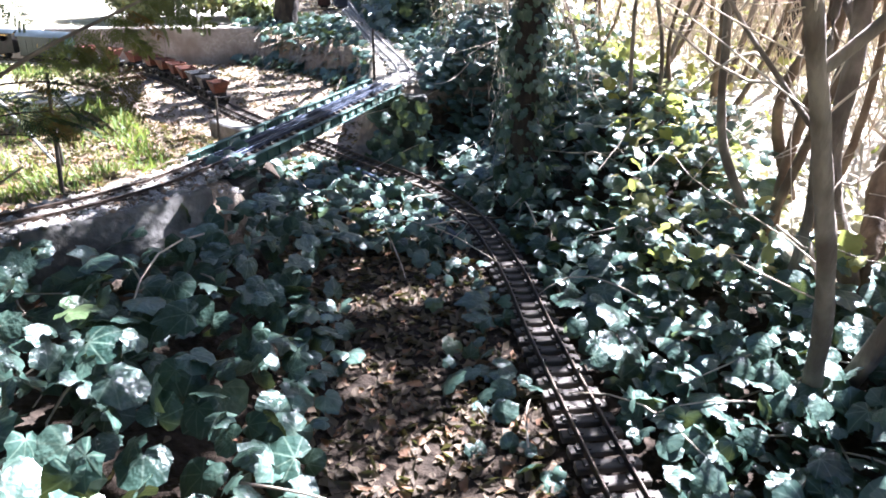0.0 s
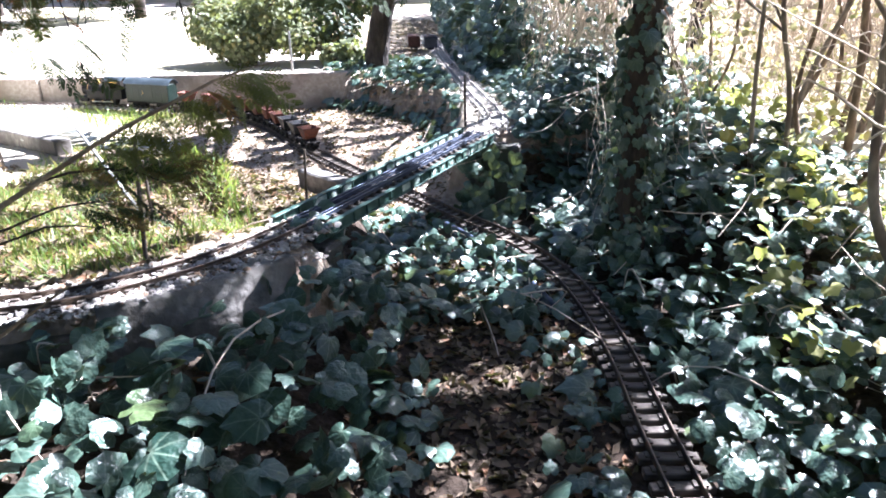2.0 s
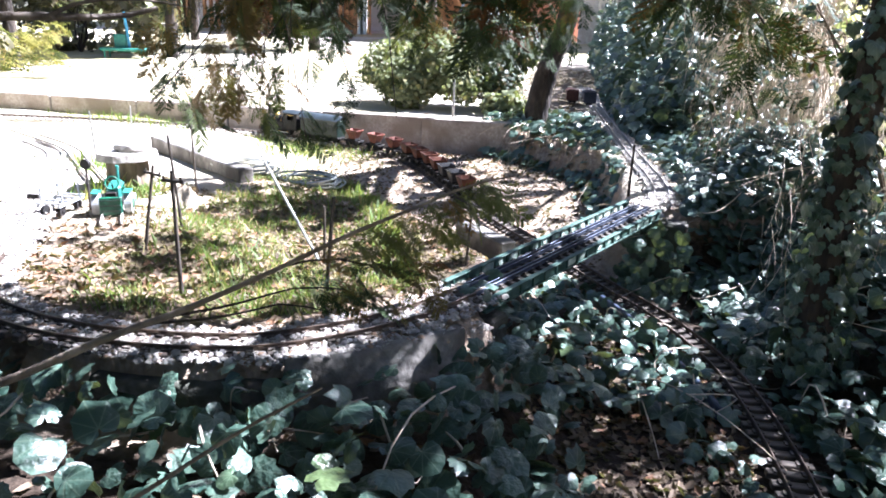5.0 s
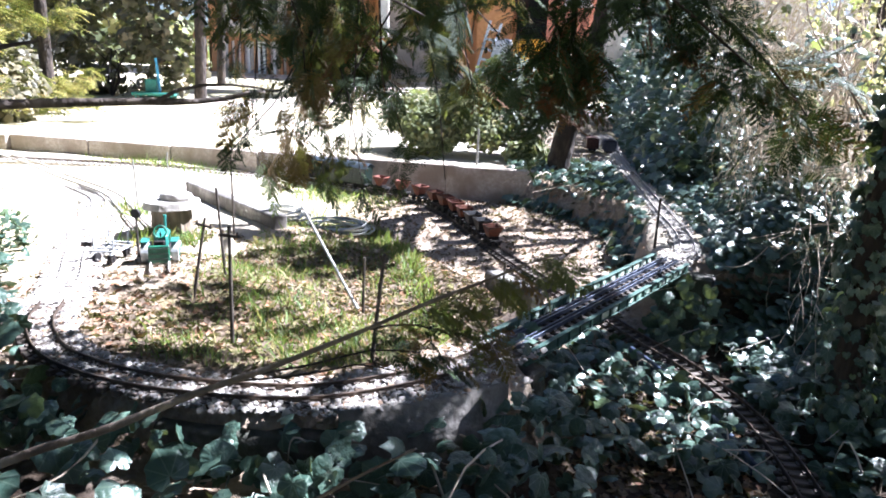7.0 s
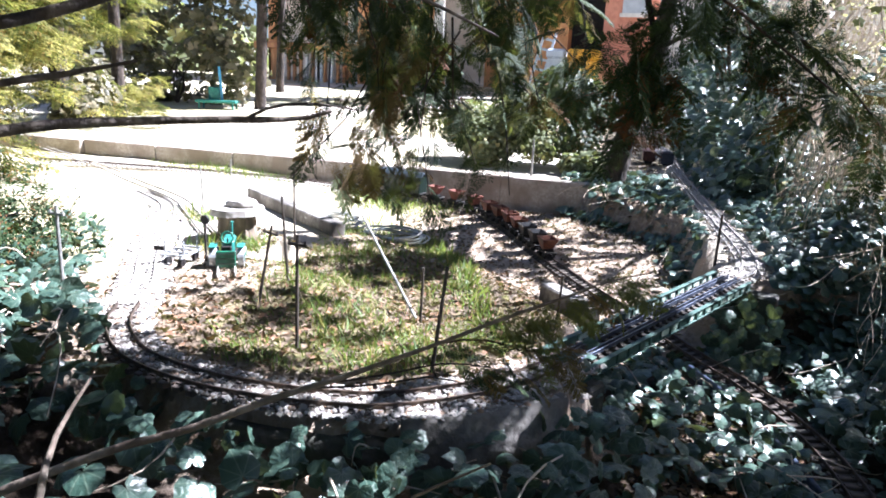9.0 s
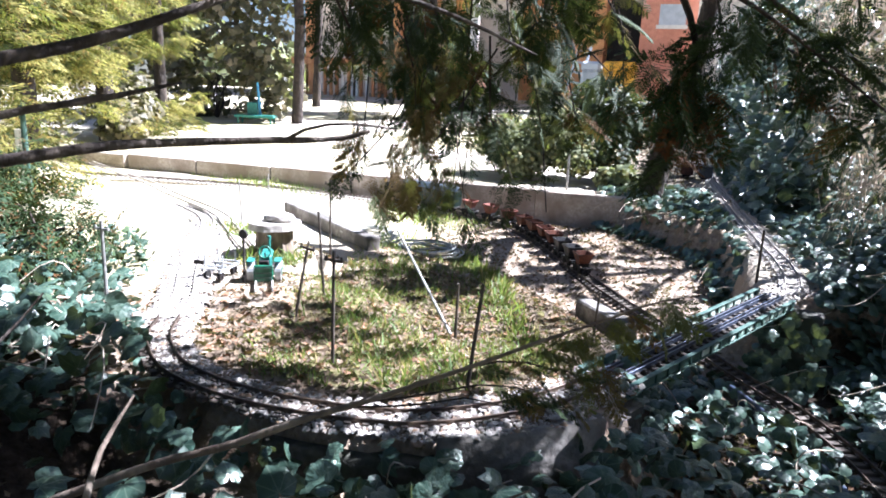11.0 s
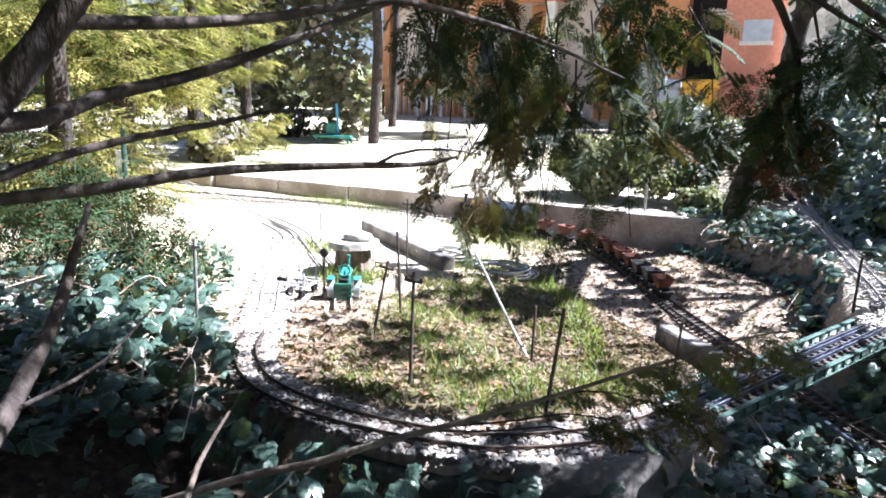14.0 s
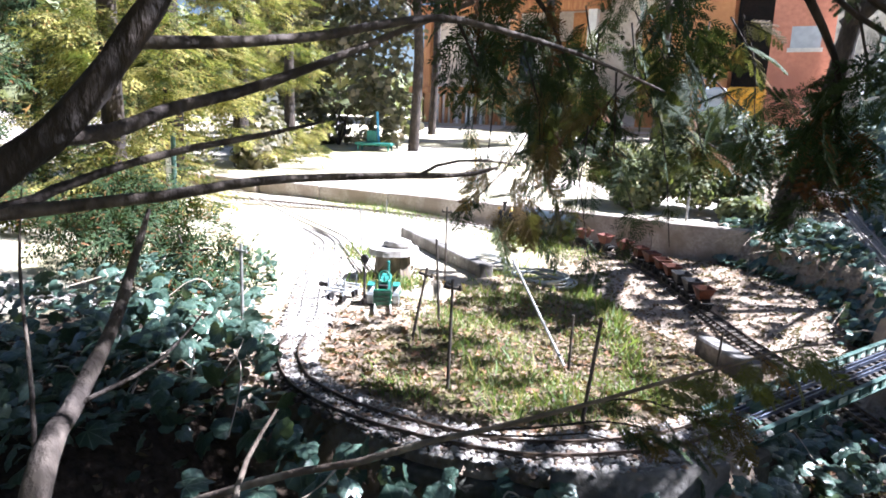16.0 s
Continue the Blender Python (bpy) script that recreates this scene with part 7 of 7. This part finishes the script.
for xa, xb, za, zb_, mat_ in ((-8.35, -7.85, 1.55, 2.75, GLASS), (-7.40, -6.62, 1.72, 2.62, GLASS)):
    bm = bm_new()
    box(bm, xa, HY + 1.14, za, xb, HY + 1.19, zb_)
    pane = part("window", bm, mat_, house, "dark window")
    bm = bm_new()
    for q in ((xa - 0.12, za - 0.12, xa, zb_ + 0.12), (xb, za - 0.12, xb + 0.12, zb_ + 0.12), (xa, zb_, xb, zb_ + 0.12), (xa, za - 0.12, xb, za)):
        box(bm, q[0], HY + 1.08, q[1], q[2], HY + 1.19, q[3])
    part("frame", bm, WHITE_PAINT, pane)
# wooden shelves and crates against the porch wall
for xa, xb, za, zb_, mat_ in ((-7.1, -5.9, 1.32, 1.66, TIMBER), (-6.35, -5.95, 1.72, 2.10, WHITE_PAINT), (-5.9, -5.5, 2.1, 2.55, TIMBER), (-6.6, -6.2, 2.7, 2.95, RUST_RED)):
    crate = thing("crate", pose(0, 0, 0), "weathered crate stacked against the porch wall", "crate", "crates on the porch")
    bm = bm_new()
    box(bm, xa, HY + 0.72, za, xb, HY + 1.10, zb_, 0.015)
    part("body", bm, mat_, crate)
    for k in range(3):
        zz = za + (zb_ - za) * (0.18 + 0.32 * k)
        bm = bm_new()
        box(bm, xa - 0.015, HY + 0.69, zz - 0.045, xb + 0.015, HY + 0.72, zz + 0.045, 0.006)
        part("slat", bm, mat_, crate)
for i, px in enumerate((-8.75, -7.6, -6.6, -5.75, -4.9)):
    bm = bm_new()
    box(bm, px - 0.09, HY - 0.2, 0.4, px + 0.09, HY - 0.02, 3.3, 0.01)
    part("porch_post", bm, (TIMBER, WHITE_PAINT, ORANGE_WALL)[i % 3], house)
bm = bm_new()
box(bm, -9.2, HY - 0.25, 3.05, -4.6, HY + 0.0, 3.3, 0.02)
part("porch_beam", bm, TIMBER, house)
bm = bm_new()
box(bm, -9.2, HY - 0.24, 1.35, -4.6, HY - 0.10, 1.5, 0.02)
rail_ = part("porch_rail", bm, TIMBER, house)
for i in range(30):
    bm = bm_new()
    xx = -9.1 + i * 0.15
    box(bm, xx - 0.03, HY - 0.2, 0.55, xx + 0.03, HY - 0.14, 1.35)
    part("baluster", bm, TIMBER if i % 4 else WHITE_PAINT, rail_)
bm = bm_new()
v8 = [(-9.9, HY - 0.5, 3.28), (-4.1, HY - 0.5, 3.28), (-4.1, HY + 3, 4.9), (-9.9, HY + 3, 4.9)]
lo_ = [bm.verts.new(q) for q in v8]
hi_ = [bm.verts.new((q[0], q[1], q[2] + 0.18)) for q in v8]
bm.faces.new(lo_[::-1])
bm.faces.new(hi_)
for i in range(4):
    bm.faces.new((lo_[i], lo_[(i + 1) % 4], hi_[(i + 1) % 4], hi_[i]))
part("roof", bm, ROOF_TILE, house)

ledge = thing("ledge_wall", pose(0, 0, 0), "low pale wall carrying the bins", "wall", kind="structure")
bm = bm_new()
box(bm, -3.2, 12.5, 0.3, -0.7, 12.8, 0.86, 0.02)
part("block", bm, STONE, ledge)


def bin_(x_, y_, z_, w, h, mat_, label):
    t = thing("wheeled_bin", pose(x_, y_, z_), label, "bin", "bins on the ledge")
    bm = bm_new()
    box(bm, -w / 2, -w / 2, 0.0, w / 2, w / 2, h * 0.72, 0.02)
    for v in bm.verts:
        if v.co.z < h * 0.3:
            v.co.x *= 0.88
            v.co.y *= 0.88
    part("body", bm, mat_, t)
    bm = bm_new()
    box(bm, -w / 2 - 0.02, -w / 2 - 0.04, h * 0.72, w / 2 + 0.02, w / 2, h, 0.04)
    part("lid", bm, mat_, t)
    bm = bm_new()
    box(bm, -w / 5, -w / 2 - 0.07, h * 0.70, w / 5, -w / 2 - 0.04, h * 0.76, 0.01)
    part("handle", bm, mat_, t)
    return t


bin_(-1.78, 12.65, 0.86, 0.52, 0.62, YELLOW, "yellow plastic recycling bin by the house")
bin_(-2.28, 12.66, 0.86, 0.30, 0.62, PALE_BLUE, "pale blue plastic bin by the house")
ladder = thing("ladder", pose(-2.62, 12.5, 0.80, -8, 12, 0), "short pale blue ladder leaning by the bins", "ladder")
for sx in (-1, 1):
    bm = bm_new()
    box(bm, sx * 0.1 - 0.02, -0.02, 0, sx * 0.1 + 0.02, 0.02, 1.0)
    part("stile", bm, PALE_BLUE, ladder)
for i in range(5):
    bm = bm_new()
    box(bm, -0.1, -0.012, 0.12 + 0.18 * i, 0.1, 0.012, 0.16 + 0.18 * i)
    part("rung", bm, PALE_BLUE, ladder)


# ---- grass, gravel and fallen leaves ----
n = 46000
p = np.stack([rng.uniform(-1.95, -0.66, n), rng.uniform(1.25, 3.45, n)], 1)
gd = dist_to(LOOP[:16], p[:, 0], p[:, 1])[0]
edge = np.interp(p[:, 1], [1.4, 1.9, 2.24, 2.75, 3.19, 3.4], [-0.72, -0.76, -0.925, -1.13, -1.38, -1.83])
rim = sm(0.22, 0.04, edge - p[:, 0]) * (p[:, 1] > 2.0)
keep = sm(0.09, 0.17, gd) * sm(-1.62, -1.45, p[:, 0] + 0.25 * (p[:, 1] - 2)) * sm(0.0, 0.06, edge - p[:, 0]) * (p[:, 1] > front_edge(p[:, 0])) * sm(3.4, 3.2, p[:, 1])
clump = np.sin(9 * p[:, 0] + 1.3 + 2 * np.sin(4 * p[:, 1])) * np.sin(7.1 * p[:, 1] + np.sin(6 * p[:, 0])) + 0.4 * np.sin(23 * p[:, 0]) * np.sin(19 * p[:, 1])
bald = np.exp(-(((p[:, 0] + 1.04) / 0.12) ** 2 + ((p[:, 1] - 2.02) / 0.24) ** 2))
keep *= np.maximum(0.16 + 0.84 * sm(-0.15, 0.5, clump), 0.9 * rim) * (1 - 0.85 * bald)
pick = rng.uniform(size=n) < keep
p, rim = p[pick], rim[pick]
# tufts round the stump, along the wall's foot and beside the kerb
for cx_, cy_, rx_, ry_, k in ((-1.80, 2.14, 0.10, 0.10, 900), (-3.05, 3.86, 0.40, 0.10, 900), (-1.86, 3.72, 0.30, 0.16, 1300), (-2.15, 2.5, 0.16, 0.12, 500)):
    p = np.vstack([p, np.stack([rng.normal(cx_, rx_ * 0.6, k), rng.normal(cy_, ry_ * 0.6, k)], 1)])
    rim = np.concatenate([rim, np.full(k, 0.6)])
blade_v = np.array([(-0.05, 0, 0), (0.05, 0, 0), (0.04, 0.12, 0.5), (-0.04, 0.12, 0.5), (0.0, 0.42, 0.95), (-0.008, 0.42, 0.95)])
blade_f = np.array([(0, 1, 2, 3), (3, 2, 4, 5)])
m = poses_of(np.column_stack([p, ground_at(p[:, 0], p[:, 1])]), rng.uniform(0.012, 0.032, len(p)) * np.where(rng.uniform(size=len(p)) < 0.10, 1.7, 1) * (1 + 0.6 * rim), None, 0.45, rng)
v, f = many(blade_v, blade_f, m)
grass = fast_mesh("grass", v, f, GRASS)
tagged(grass, "patchy short green grass with dry yellow blades", "grass", kind="stuff")

pebble_v = np.array([(1, 0, 0), (0.2, 0.9, 0.1), (-0.9, 0.3, 0), (-0.5, -0.8, 0.05), (0.5, -0.7, 0), (0.0, 0.0, 0.65), (0.3, 0.2, 0.55)])
pebble_f = np.array([(0, 1, 6), (1, 2, 5), (2, 3, 5), (3, 4, 5), (4, 0, 6), (1, 5, 6), (4, 6, 5)])


def scatter_line(line, n, half):
    c = spline(line, 0.02)
    i = rng.integers(0, len(c), n)
    o = rng.normal(0, half * 0.55, (n, 2))
    return c[i, :2] + o


p = np.vstack([scatter_line(LOOP[:17], 34000, 0.085), scatter_line(UPPER, 6000, 0.08), np.stack([rng.uniform(-2.6, -1.5, 3000), rng.uniform(1.5, 2.6, 3000)], 1), scatter_line(LOWER[9:], 3500, 0.10)])
p = p[~((p[:, 1] < front_edge(p[:, 0]) + 0.004 + 0.02 * (p[:, 0] < -0.92)) & (p[:, 0] > -1.6))]
m = poses_of(np.column_stack([p, np.maximum(ground_at(p[:, 0], p[:, 1]) - 0.004, 0)]), np.clip(rng.lognormal(math.log(0.0042), 0.42, len(p)), 0.0018, 0.011), None, 0.4, rng)
dl, zl = dist_to(LOOP, p[:, 0], p[:, 1])
m[:, 2, 3] = np.where(dl < 0.07, zl - rng.uniform(0.001, 0.009, len(zl)), m[:, 2, 3])
on_wall = (p[:, 1] < front_edge(p[:, 0]) + 0.034) & (p[:, 0] > -0.86) & (p[:, 0] < -0.60)
m[:, 2, 3] = np.where(on_wall, 0.235, m[:, 2, 3])
dl, zl = dist_to(UPPER, p[:, 0], p[:, 1])
m[:, 2, 3] = np.where(dl < 0.07, zl - rng.uniform(0.002, 0.008, len(zl)), m[:, 2, 3])
dl, zl = dist_to(LOWER, p[:, 0], p[:, 1])
m[:, 2, 3] = np.where(dl < 0.055, np.minimum(m[:, 2, 3], zl - 0.010), m[:, 2, 3])
v, f = many(pebble_v, pebble_f, m)
gravel = fast_mesh("gravel", v, f, GRAVEL)
tagged(gravel, "pale crushed stone ballast and gravel along the tracks", "gravel", kind="stuff")

dry_v = np.array([(0.06, -0.55, 0.04), (0.34, -0.22, 0.20), (0.16, 0.18, 0.22), (-0.08, 0.62, 0.16), (-0.20, 0.20, 0.10), (-0.38, -0.10, 0.26), (0, 0, 0.0)])
dry_f = np.array([(0, 1, 6), (1, 2, 6), (2, 3, 6), (3, 4, 6), (4, 5, 6), (5, 0, 6)])
p = np.vstack([np.stack([rng.uniform(-0.50, -0.06, 5200), rng.uniform(0.1, 2.0, 5200)], 1), np.stack([rng.uniform(-1.7, -0.3, 5200), rng.uniform(2.2, 4.0, 5200)], 1),
               np.stack([-0.7 - 1.2 * rng.uniform(0, 1, 5200) ** 1.3, rng.uniform(1.2, 2.6, 5200)], 1), np.stack([rng.uniform(-1.9, -0.5, 400), rng.uniform(0.3, 1.3, 400)], 1), np.stack([rng.normal(-1.05, 0.16, 1500), rng.normal(2.02, 0.24, 1500)], 1), np.stack([rng.normal(-1.42, 0.10, 700), rng.normal(1.52, 0.10, 700)], 1), np.stack([rng.uniform(-1.0, 0.3, 3600), rng.uniform(4.2, 8.4, 3600)], 1)])
dl = np.minimum(dist_to(LOOP, p[:, 0], p[:, 1])[0], dist_to(LOWER, p[:, 0], p[:, 1])[0])
p = p[dl > 0.055]
m = poses_of(np.column_stack([p, ground_at(p[:, 0], p[:, 1]) + 0.003]), np.where(p[:, 1] > 2.2, rng.uniform(0.010, 0.024, len(p)), rng.uniform(0.008, 0.026, len(p))), None, 0.4, rng)
v, f = many(dry_v, dry_f, m)
litter = fast_mesh("leaf_litter", v, f, LITTER)
tagged(litter, "brown fallen leaves scattered over the ground", "leaf litter", kind="stuff")
